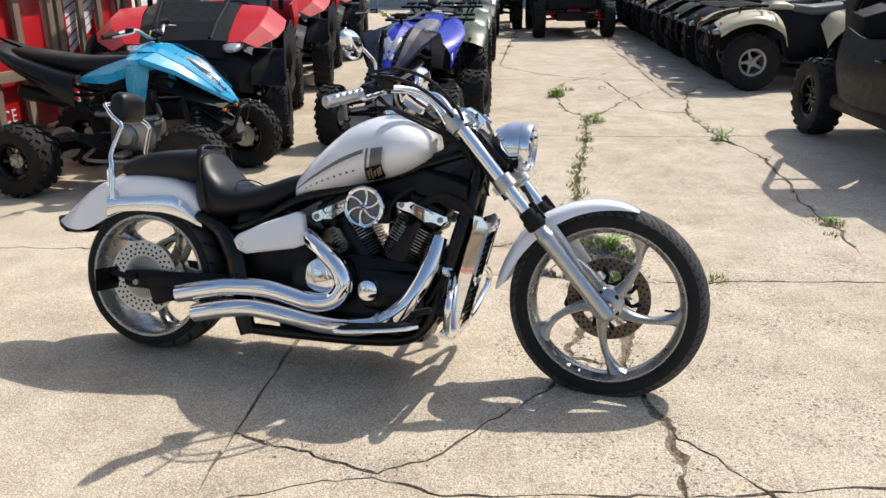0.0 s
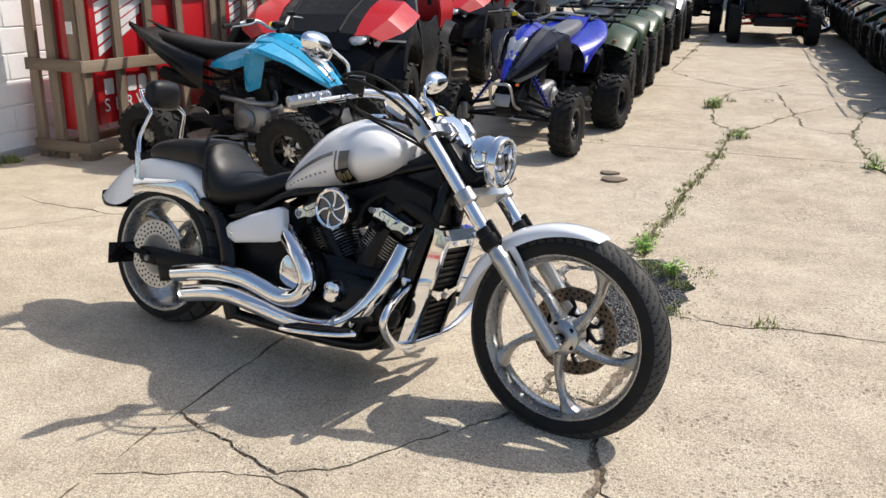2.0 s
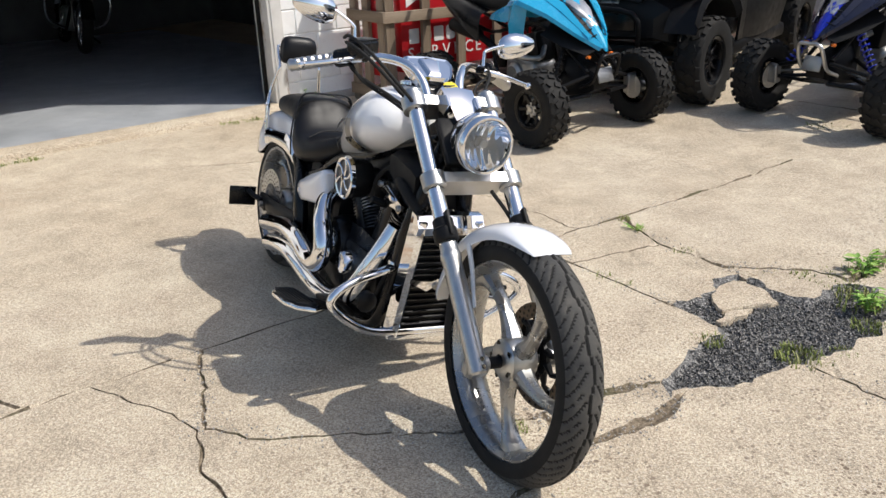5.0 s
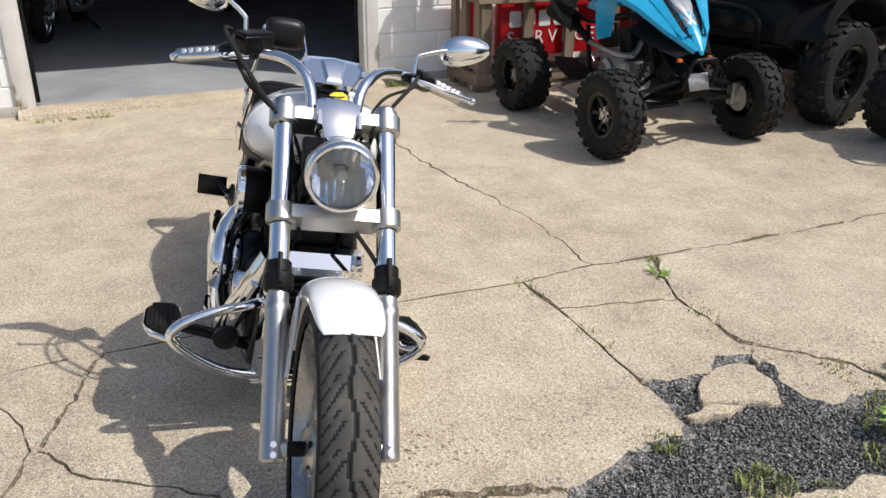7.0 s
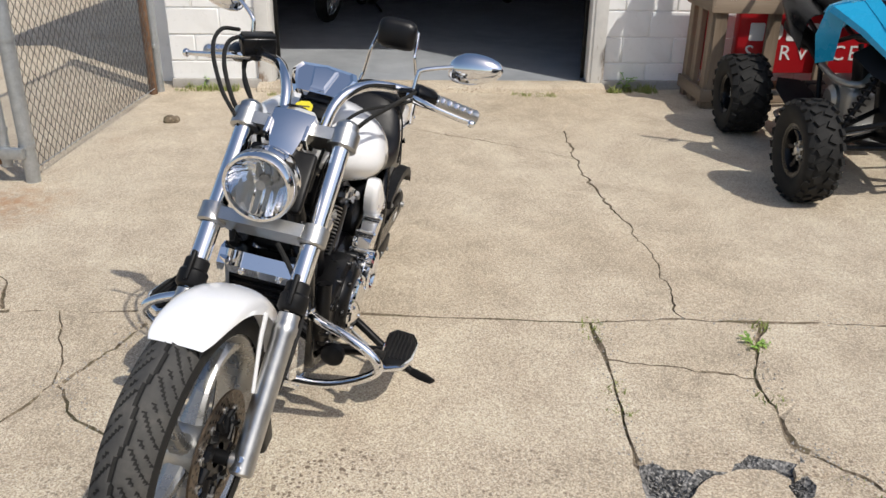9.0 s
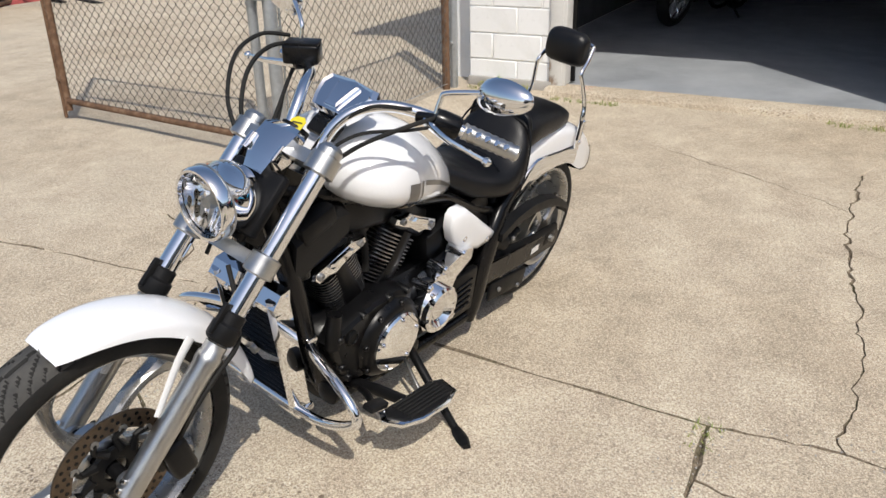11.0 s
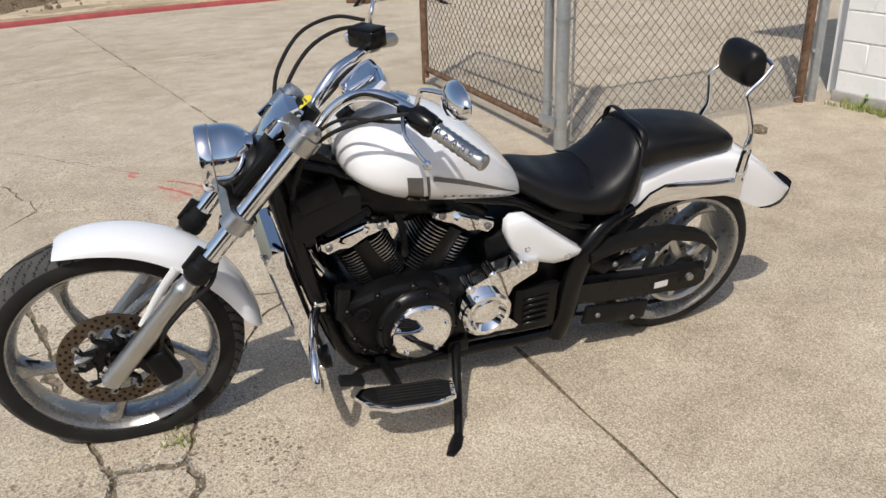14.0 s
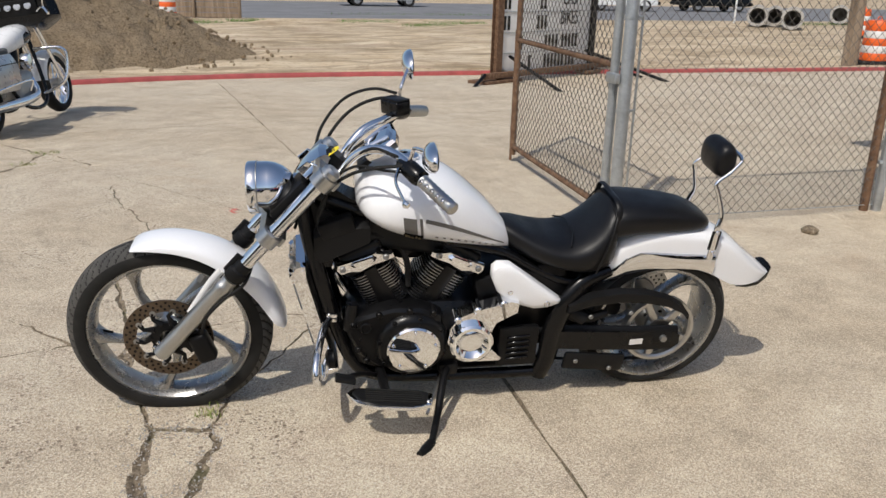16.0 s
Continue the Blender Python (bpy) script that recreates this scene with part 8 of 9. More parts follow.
# ---- other motorcycles ----
def parked_motorcycle(m, label, paint, touring, group="parked motorcycles"):
    """A simpler cruiser; origin under the rear axle, nose to local +x."""
    b = empty("motorcycle", m, label, "motorcycle", group)
    wb = 1.62
    for x, nm in ((0, "rear_wheel"), (wb, "front_wheel")):
        R = .32
        w = shared(("pm_hub",), nm, lambda: lathe(mesh(), [(0, -.06), (.05, -.06), (.05, .06), (0, .06)], None, 20), CAST, b, side_m(x, 0, R))
        shared(("pm_tyre",), "tyre", lambda: lathe(mesh(), [(.235, -.05), (.26, -.068), (.295, -.06), (.318, -.025), (.32, 0), (.318, .025), (.295, .06), (.26, .068), (.235, .05)], None, 48), RUBBER, w, Matrix())
        def rim():
            bm = mesh()
            lathe(bm, [(.238, -.05), (.225, -.045), (.215, 0), (.225, .045), (.238, .05)], None, 40)
            for i in range(9):
                spoke(bm, .03, .225, radians(40 * i), .1, .010, 1.4)
            return bm
        shared(("pm_rim",), "rim", rim, CHROME, w, Matrix())
        arc = [[(x + r * math.cos(radians(a)), yy, R + r * math.sin(radians(a))) for yy, r in ((-.085, .325), (-.07, .365), (0, .38), (.07, .365), (.085, .325))] for a in range(20 if x else 0, 171 if x else 176, 10)]
        part("mudguard", shell(arc, .004), paint, b)
    for s in (-1, 1):
        part("fork_leg", rod(mesh(), (wb, .11 * s, .32), (wb - .36, .11 * s, .98), .026, 12), CHROME, b)
        part("exhaust_pipe", tube(mesh(), [(.85, -.12, .45), (.80, .17 * s, .30), (.50, .20 * s, .26), (-.25, .20 * s, .27)], [.03, .035, .045, .048], 14, 6), CHROME, b, "chrome exhaust pipe")
        part("frame_tube", tube(mesh(), [(wb - .42, .04 * s, .85), (1.05, .14 * s, .22), (.55, .15 * s, .20), (.25, .13 * s, .55)], .02, 10, 6), BLACK, b)
        part("mirror", tube(mesh(), [(1.10, .33 * s, 1.12), (1.10, .34 * s, 1.22), (1.11, .36 * s, 1.27)], [.008, .008, .04], 10), CHROME, b)
        part("crash_bar", tube(mesh(), [(1.12, .10 * s, .72), (1.16, .36 * s, .70), (1.17, .40 * s, .58), (1.12, .34 * s, .36), (1.06, .12 * s, .26)], .017, 12, 5), CHROME, b, "chrome engine guard")
        if touring:
            bag = part("saddlebag", loft(mesh(), [[(x, (.15 + w * (a + 1) / 2) * s, z + h * c) for a, c in ((-1, -1), (-1, 1), (.7, 1), (1, .6), (1, -.7), (.7, -1))] for x, z, w, h in ((.30, .54, .15, .12), (.18, .56, .19, .17), (-.25, .56, .19, .16), (-.36, .55, .14, .10))]), SILVER, b, "silver hard saddlebag")
            part("bag_rail", tube(mesh(), [(.34, .33 * s, .36), (.30, .38 * s, .46), (-.30, .38 * s, .44), (-.36, .30 * s, .40)], .010, 8, 4), CHROME, bag)
            part("bag_lid_line", box(mesh(), (.56, .006, .008), pose(-.03, .345 * s, .64)), BLACK, bag)
            part("tail_lamp", box(mesh(), (.03, .06, .09), pose(-.37, .24 * s, .60), .01), RED_LENS, b, "red tail lamp")
    part("fuel_tank", oval_loft([(.52, .76, .06, .05), (.60, .80, .13, .09), (.80, .85, .16, .115), (1.02, .88, .15, .11), (1.14, .88, .08, .06)], 24), paint, b, "painted fuel tank")
    if touring:
        part("tank_panel", oval_loft([(.86, .84, .164, .07), (.95, .86, .166, .085), (1.10, .87, .135, .06)], 20), BLACK, b)
        part("fairing", loft(mesh(), [[(x, w * a, z + h * c) for a, c in ((-1, -.5), (-.95, .4), (-.5, 1), (.5, 1), (.95, .4), (1, -.5), (.5, -1), (-.5, -1))] for x, z, w, h in ((1.16, 1.12, .36, .17), (1.26, 1.13, .42, .20), (1.40, 1.08, .36, .19), (1.52, 1.02, .20, .12))]), BLACK, b, "black batwing fairing")
        dash = part("dash", box(mesh(), (.02, .50, .16), pose(1.15, 0, 1.14, 0, -12, 0), .01), PLASTIC, b)
        for y in (-.16, -.05, .05, .16):
            part("gauge", lathe(mesh(), [(.036, 0), (.036, .01), (.03, .012), (0, .008)], along((1.138, y, 1.155), (-1, 0, .2)), 20), SILVER, dash)
        part("windshield", shell([[(1.36, -.28, 1.26), (1.40, 0, 1.28), (1.36, .28, 1.26)], [(1.28, -.22, 1.42), (1.31, 0, 1.45), (1.28, .22, 1.42)]], .004), DARK_GLASS, b)
    else:
        part("headlight", lathe(mesh(), [(0, -.06), (.06, -.04), (.09, .03), (.09, .07), (.08, .075), (0, .08)], along((1.42, 0, .92), (1, 0, 0)), 28), CHROME, b)
    part("seat", oval_loft([(.60, .76, .09, .03), (.45, .72, .16, .06), (.22, .72, .18, .07), (.12, .79, .16, .07), (-.10, .80, .14, .06), (-.26, .79, .08, .04)], 20, 3), LEATHER, b, "black two-up seat")
    part("engine", box(mesh(), (.42, .28, .32), pose(.72, 0, .38), .07, 3), CAST, b)
    for ax in (-22, 22):
        cyl = part("cylinder", rod(mesh(), (.72, 0, .5), (.72 + .26 * math.sin(radians(ax)), 0, .5 + .26), .075, 16), BLACK_SATIN, b)
    part("air_cleaner", lathe(mesh(), [(0, .23), (.07, .225), (.08, .20), (.08, .15)], pose(.74, 0, .62, 90, 0, 0), 24), CHROME, b)
    part("handlebar", tube(mesh(), [(1.02, -.40, 1.05), (1.12, -.30, 1.12), (1.22, -.10, 1.02), (1.22, .10, 1.02), (1.12, .30, 1.12), (1.02, .40, 1.05)], .014, 10, 6), CHROME, b)
    part("kickstand", rod(mesh(), (.62, .14, .22), (.70, .36, .065), .014, 8), BLACK_SATIN, b)
    return b


LEANING = pose(0, 0, 0, -9, 0, 0)
parked_motorcycle(pose(1.716, -3.249, ground_z(-3.249), 0, 0, -111.5) @ LEANING, "black and white touring motorcycle with silver saddlebags by the kerb", WHITE, True)
parked_motorcycle(pose(-8.975, 3.173, .042, 0, 0, -18) @ LEANING, "dark motorcycle with chrome front end inside the garage", BLACK, False)
parked_motorcycle(pose(-10.699, 5.268, .042, 0, 0, -10) @ LEANING, "dark motorcycle parked deep in the garage", BLACK, False)
parked_motorcycle(pose(4.885, 19.169, ground_z(19.169), 0, 0, 190) @ LEANING, "dark chrome motorcycle at the end of the row", BLACK, False)
parked_motorcycle(pose(5.241, 20.036, ground_z(20.036), 0, 0, 190) @ LEANING, "dark chrome motorcycle at the end of the row", BLACK, False)


# ---- roadside sign on a steel stand ----
def make_sign():
    a, b = Vector((-5.371, -6.801, 0)), Vector((-7.860, -7.929, 0))
    d = b - a
    ang = math.degrees(math.atan2(d.y, d.x))
    L = d.length
    s = empty("roadside_sign", Matrix.Translation((a.x, a.y, ground_z(a.y))) @ pose(0, 0, 0, 0, 0, ang), "white lettered roadside sign on a rusty steel stand", "sign")
    def beam(x, mat, nm):
        bm = mesh()
        box(bm, (.15, .012, 3.0), pose(x, -.06, 1.52), .002, 1)
        box(bm, (.15, .012, 3.0), pose(x, .06, 1.52), .002, 1)
        box(bm, (.012, .12, 3.0), pose(x, 0, 1.52))
        return part(nm, bm, mat, s)
    beam(0, RUST, "post")
    beam(L, BLACK_SATIN, "post")
    part("foot_plate", box(mesh(), (.95, .40, .05), pose(0, 0, .03), .008), RUST, s)
    part("foot_plate", box(mesh(), (.60, .40, .05), pose(L, 0, .03), .008), RUST, s)
    part("brace", box(mesh(), (.12, .05, .22), pose(.09, 0, .14, 0, 30, 0), .004), RUST, s)
    part("cross_beam", box(mesh(), (L + .9, .09, .09), pose(L / 2, -.10, .13, 0, 0, 0), .006), RUST, s)
    for x, y0, z0, x1, y1 in ((-.42, -.12, .16, -.80, -.22), (.20, -.12, .42, -.25, -1.55), (L - .3, -.12, .42, L - .2, -1.80), (L + .35, -.12, .16, L + .1, -1.1)):
        part("leg", rod(mesh(), (x, y0, z0), (x1, y1, .0), .028, 8), BLACK_SATIN, s)
    bd = part("sign_board", box(mesh(), (L - .17, .05, 2.88), pose(L / 2, 0, 1.54), .006), SIGN_WHITE, s, "white sign face with black letters")
    for z in (.14, .46, .79, 1.12, 1.45):
        part("letter_track", box(mesh(), (L - .20, .012, .012), pose(L / 2, -.029, z)), GALV, bd)
    # the face towards the yard, read from the rusty post on
    face = pose(0, -.030, 0, 90, 0, 0)
    for words, x, z in (("BIKES", 1.70, .83), ("CASH", 1.74, 1.16)):
        text_part("lettering", words, .34, .003, BLACK, bd, face @ pose(x, z, 0), .66)
    for x, n, z in ((.14, 2, 1.16), (1.12, 2, 1.16), (.14, 2, .83), (1.05, 3, .83), (.50, 2, .50), (1.30, 4, .50), (1.80, 5, .50), (.85, 1, .18), (1.30, 6, .18), (1.95, 3, .18)):
        for k in range(n):
            part("letter_bar", box(mesh(), (.060, .225, .004), face @ pose(x + .105 * k, z + .115, .001)), BLACK, bd)


make_sign()


# ---- works area beyond the kerb ----
def make_barrel(x, y, z=.05):
    b = empty("traffic_drum", pose(x, y, ground_z(y) + z, 0, 0, random.uniform(0, 90)), "orange and white striped traffic drum on the soil", "traffic drum", "traffic drums")
    part("base", lathe(mesh(), [(.0, 0), (.36, 0), (.37, .03), (.33, .07), (.28, .08), (0, .08)], None, 32), RUBBER, b, "black rubber base")
    hs = [.06, .24, .40, .56, .72, .90]
    for i, (h0, h1) in enumerate(zip(hs, hs[1:])):
        r0, r1 = .29 - .045 * h0, .29 - .045 * h1
        part("band", lathe(mesh(), [(r0, h0), (r0 + .006, h0 + .012), (r1 + .006, h1 - .012), (r1, h1)], None, 32), ORANGE if i % 2 == 0 else SIGN_WHITE, b)
    part("lid", lathe(mesh(), [(.25, .90), (.235, .94), (.10, .96), (0, .96)], None, 32), ORANGE, b)
    part("handle", tube(mesh(), [(-.09, 0, .95), (-.07, 0, 1.02), (.07, 0, 1.02), (.09, 0, .95)], .012, 8, 4), ORANGE, b)


for x, y in ((-1.90, -25.10), (-15.592, -8.212), (-24.066, -16.027)):
    make_barrel(x, y)


def make_pipes():
    for x, y, r in ((-25.36, -22.40, .40), (-26.33, -22.43, .39), (-25.30, -20.40, .40), (-32.10, -24.28, .40)):
        d = (Vector((1.0, 5.5, 0)) - Vector((x, y, 0))).normalized()
        m = along((x, y, ground_z(y) + .06 + r), d)
        p = empty("drain_pipe", m, "grey precast concrete drain pipe lying on soil", "pipe", "drain pipes")
        part("pipe_wall", lathe(mesh(), [(0, -1.9), (r, -1.9), (r, .42), (r + .02, .44), (r + .02, .5), (r - .08, .5), (r - .09, .3), (r - .09, -1.8), (0, -1.8)], None, 32), PIPE, p)
        part("joint_ring", lathe(mesh(), [(r + .015, .36), (r + .03, .37), (r + .03, .40), (r + .015, .41)], None, 32), PIPE, p)


make_pipes()


def heap_rise(r):
    return 2.6 * max(0, 1 - r) ** 1.1


def make_heap():
    """A heap of dug soil with clods."""
    co, faces = [], []
    n = 90
    for i in range(n + 1):
        for j in range(n + 1):
            u, v = 2 * i / n - 1, 2 * j / n - 1
            x, y = 2.4 + 5.2 * u, -12.9 + 3.6 * v
            r = math.hypot(u, v * (1 + .15 * noise.noise(Vector((u * 2, v * 2, 7)))))
            h = heap_rise(r)
            f = min(1, h * 4)
            h += f * (.16 * noise.noise(Vector((x * 1.3, y * 1.3, 3))) + .10 * noise.noise(Vector((x * 3.7, y * 3.7, 5))) + .09 * noise.noise(Vector((x * 7, y * 7, 1))) + .05 * noise.noise(Vector((x * 17, y * 17, 1))))
            co.append((x, y, h - .30 if r < 1 else -.55))
    for i in range(n):
        for j in range(n):
            a = i * (n + 1) + j
            faces.append((a, a + n + 1, a + n + 2, a + 1))
    me = bpy.data.meshes.new("dirt_heap")
    me.from_pydata(co, [], faces)
    soil = Mat("dug_soil", rough=.95, spec=.2)
    soil.color(soil.mix(.6, soil.ramp(soil.noise(2.0, 6, .7), (.3, (.25, .18, .105)), (.7, (.44, .335, .215))), soil.ramp(soil.noise(25, 4, .7), (.36, (.10, .070, .045)), (.5, (.34, .26, .17)), (.7, (.50, .40, .27)))))
    soil.bump(soil.noise(9, 7, .75), 1.0, .12)
    me.materials.append(soil.m)
    me.shade_smooth()
    tagged(new("dirt_heap", me), "heap of dug brown soil with clods", "soil heap", kind="stuff")
    rnd = random.Random(8)
    bm = mesh()
    for i in range(420):
        a, r = rnd.uniform(0, 6.283), math.sqrt(rnd.uniform(.05, 1.25))
        x, y = 2.4 + 5.2 * r * math.cos(a), -12.9 + 3.6 * r * math.sin(a)
        if y > kerb_y(x) - .35:
            continue
        z = max(.05, heap_rise(r)) - .2
        s = rnd.uniform(.02, .07)
        bmesh.ops.create_icosphere(bm, subdivisions=1, radius=s, matrix=Matrix.Translation((x, y, z)) @ Euler((rnd.random() * 6, rnd.random() * 6, 0)).to_matrix().to_4x4() @ Matrix.Diagonal((1, .8, .7, 1)))
    tagged(part("soil_clods", bm, soil.m, smooth=False), "loose clods of soil round the heap", "clods", kind="stuff")


make_heap()


def make_car(x, y, yaw, paint, kind, label):
    c = empty("car" if kind != "van" else "van", pose(x, y, ground_z(y), 0, 0, yaw), label, "car" if kind != "van" else "van", "street vehicles")
    tall = 1.0 if kind == "van" else .62
    part("body", loft(mesh(), [[(x, w * a, z + h * b) for a, b in ((-1, -1), (-1, .5), (-.9, 1), (.9, 1), (1, .5), (1, -1))] for x, z, w, h in ((2.35, .60, .70, .18), (2.2, .66, .86, .30), (1.2, .72, .92, .38), (-1.6, .74, .92, .40), (-2.3, .72, .86, .36), (-2.4, .66, .76, .24))]), paint, c)
    part("cabin", loft(mesh(), [[(x, w * a, z + h * b) for a, b in ((-1, -1), (-.9, 1), (.9, 1), (1, -1))] for x, z, w, h in ((1.1, 1.1, .84, .02), (.5, 1.1 + tall / 2, .80, tall / 2), (-1.2 if kind != "van" else -2.1, 1.1 + tall / 2, .80, tall / 2), (-1.9 if kind != "van" else -2.3, 1.1, .84, .02))]), DARK_GLASS if kind != "van" else paint, c)
    part("roof", box(mesh(), (1.75 if kind != "van" else 2.6, 1.40, .06), pose(-.4 if kind != "van" else -.8, 0, 1.1 + tall), .03), paint, c)
    for sx in (1.45, -1.45):
        for s in (-1, 1):
            w = shared(("car_hub",), "wheel", lambda: lathe(mesh(), [(0, .09), (.10, .09), (.20, .07), (.21, .03)], None, 24), SILVER, c, pose(sx, .80 * s, .33) @ (side_m(0, 0, 0) if s > 0 else pose(0, 0, 0, 90, 0, 0)))
            shared(("car_tyre",), "tyre", lambda: lathe(mesh(), [(.20, -.10), (.30, -.11), (.33, -.08), (.33, .08), (.30, .11), (.20, .10)], None, 32), RUBBER, w, Matrix())
    part("bumper", box(mesh(), (.14, 1.7, .20), pose(2.36, 0, .48), .05), PLASTIC, c)
    part("bumper", box(mesh(), (.14, 1.7, .20), pose(-2.40, 0, .48), .05), PLASTIC, c)
    for s in (-1, 1):
        part("headlight", box(mesh(), (.06, .34, .14), pose(2.30, .60 * s, .76), .02), SILVER, c)
        part("tail_light", box(mesh(), (.06, .20, .20), pose(-2.38, .72 * s, .84), .02), RED_LENS, c)
    return c


make_car(-14.715, -40.300, 172, SILVER, "car", "silver pickup-sized car on the street")
make_car(-28.696, -37.588, 172, WHITE, "van", "white van on the street")
make_car(-35.924, -37.810, 172, BLACK, "car", "black car on the street")


def make_far():
    p = empty("utility_pole", pose(-14.999, -8.308, -.17, 0, 1.5, 0), "weathered grey wooden utility pole", "pole")
    part("pole", lathe(mesh(), [(.17, -.05), (.16, 1), (.14, 4), (.11, 8), (0, 8.01)], None, 20), WOOD, p)
    part("ground_wire", rod(mesh(), (.155, 0, .05), (.12, 0, 7), .006, 6), GALV, p)
    m = empty("marker_post", pose(-26.267, -24.764, -.2, 0, 0, 0), "slim white marker post", "post")
    part("post", rod(mesh(), (0, 0, -.05), (0, 0, 2.4), .045, 12), WHITE, m)
    w = empty("timber_barrier", pose(-2.21, -26.87, -.2, 0, 0, 158), "low grey timber barrier beside the street", "barrier")
    for i in range(5):
        part("plank", box(mesh(), (5.0, .04, .17), pose(0, 0, .12 + .185 * i), .006, 1), WOOD, w)
    for x in (-2.45, -.8, .8, 2.45):
        part("post", box(mesh(), (.10, .10, 1.05), pose(x, -.07, .50), .008), WOOD, w)
    # shop across the street: storeys, windows, cornice
    s = empty("brick_building", pose(-40, -66, -.2, 0, 0, 8), "dark brick shop building across the street", "building")
    part("wall", box(mesh(), (34, 8, 6.5), pose(0, 0, 3.2), .02), make_brick(), s)
    part("roof", box(mesh(), (34.4, 8.4, .3), pose(0, 0, 6.6), .04), PIPE, s)
    part("plinth", box(mesh(), (34.2, 8.2, .5), pose(0, 0, .25), .03), PIPE, s)
    for i in range(9):
        wd = part("window", box(mesh(), (2.2, .12, 1.7), pose(-14.5 + 3.6 * i, 4.03, 2.0)), DARK_GLASS, s)
        part("sill", box(mesh(), (2.4, .22, .12), pose(-14.5 + 3.6 * i, 4.08, 1.1), .02), PIPE, wd)
        part("frame", box(mesh(), (.08, .16, 1.7), pose(-14.5 + 3.6 * i, 4.05, 2.0)), WHITE, wd)
    # sheds that close the yard to the north and east
    for nm, x, y, yaw, L, lab in (("storage_shed", 6.9, 17.0, -90, 20, "pale ribbed metal shed along the row"), ("storage_shed", -3.0, 27.0, 0, 34, "pale ribbed metal shed closing the yard")):
        e = empty(nm, pose(x, y, ground_z(y) - .25, 0, 0, yaw), lab, "shed", "sheds")
        bm = mesh()
        n = int(L / .15)
        co = []
        for i in range(n + 1):
            u = -L / 2 + L * i / n
            co += [(u, 0), (u + .05, 0), (u + .065, -.03), (u + .115, -.03), (u + .13, 0)]
        lo = [bm.verts.new((u, v, 0)) for u, v in co]
        hi = [bm.verts.new((u, v, 3.4)) for u, v in co]
        for i in range(len(co) - 1):
            bm.faces.new((lo[i], lo[i + 1], hi[i + 1], hi[i]))
        part("ribbed_wall", bm, varied("ribbed_sheet", (.42, .45, .45), .5, .2, scale=2, amount=.12), e, smooth=False)
        part("core", box(mesh(), (L, 4, 3.3), pose(0, 2.06, 1.66)), PIPE, e)
        part("roof", box(mesh(), (L + .6, 4.6, .12), pose(0, 2.0, 3.48), .02), GALV, e)


def make_brick():
    a = Mat("far_brick", rough=.85)
    n = a.node("ShaderNodeTexBrick", Scale=4.0)
    a.link(a.coords(), n.inputs["Vector"])
    n.inputs["Color1"].default_value = (.12, .05, .04, 1)
    n.inputs["Color2"].default_value = (.17, .08, .06, 1)
    n.inputs["Mortar"].default_value = (.22, .19, .17, 1)
    a.color(n.outputs[0])
    return a.m


make_far()

# ---- weeds, stones, chips and scraps ----
def blades(bm, x, y, n, r, h, rnd, z=0.0):
    """Grass blades as narrow folded strips."""
    for _ in range(n):
        a, q = rnd.uniform(0, 6.283), r * math.sqrt(rnd.random())
        px, py = x + q * math.cos(a), y + q * math.sin(a)
        hh = h * rnd.uniform(.3, .85)
        b = rnd.uniform(0, 6.283)
        lean = rnd.uniform(.15, .95) * hh
        w = rnd.uniform(.0012, .003) * (1 + h * 6)
        dx, dy = math.cos(b), math.sin(b)
        sx, sy = -dy * w, dx * w
        v = [bm.verts.new(p) for p in ((px - sx, py - sy, z), (px + sx, py + sy, z), (px + dx * lean * .35 + sx * .8, py + dy * lean * .35 + sy * .8, z + hh * .62), (px + dx * lean * .35 - sx * .8, py + dy * lean * .35 - sy * .8, z + hh * .62),
                                       (px + dx * lean, py + dy * lean, z + hh))]
        bm.faces.new((v[0], v[1], v[2], v[3]))
        bm.faces.new((v[3], v[2], v[4]))


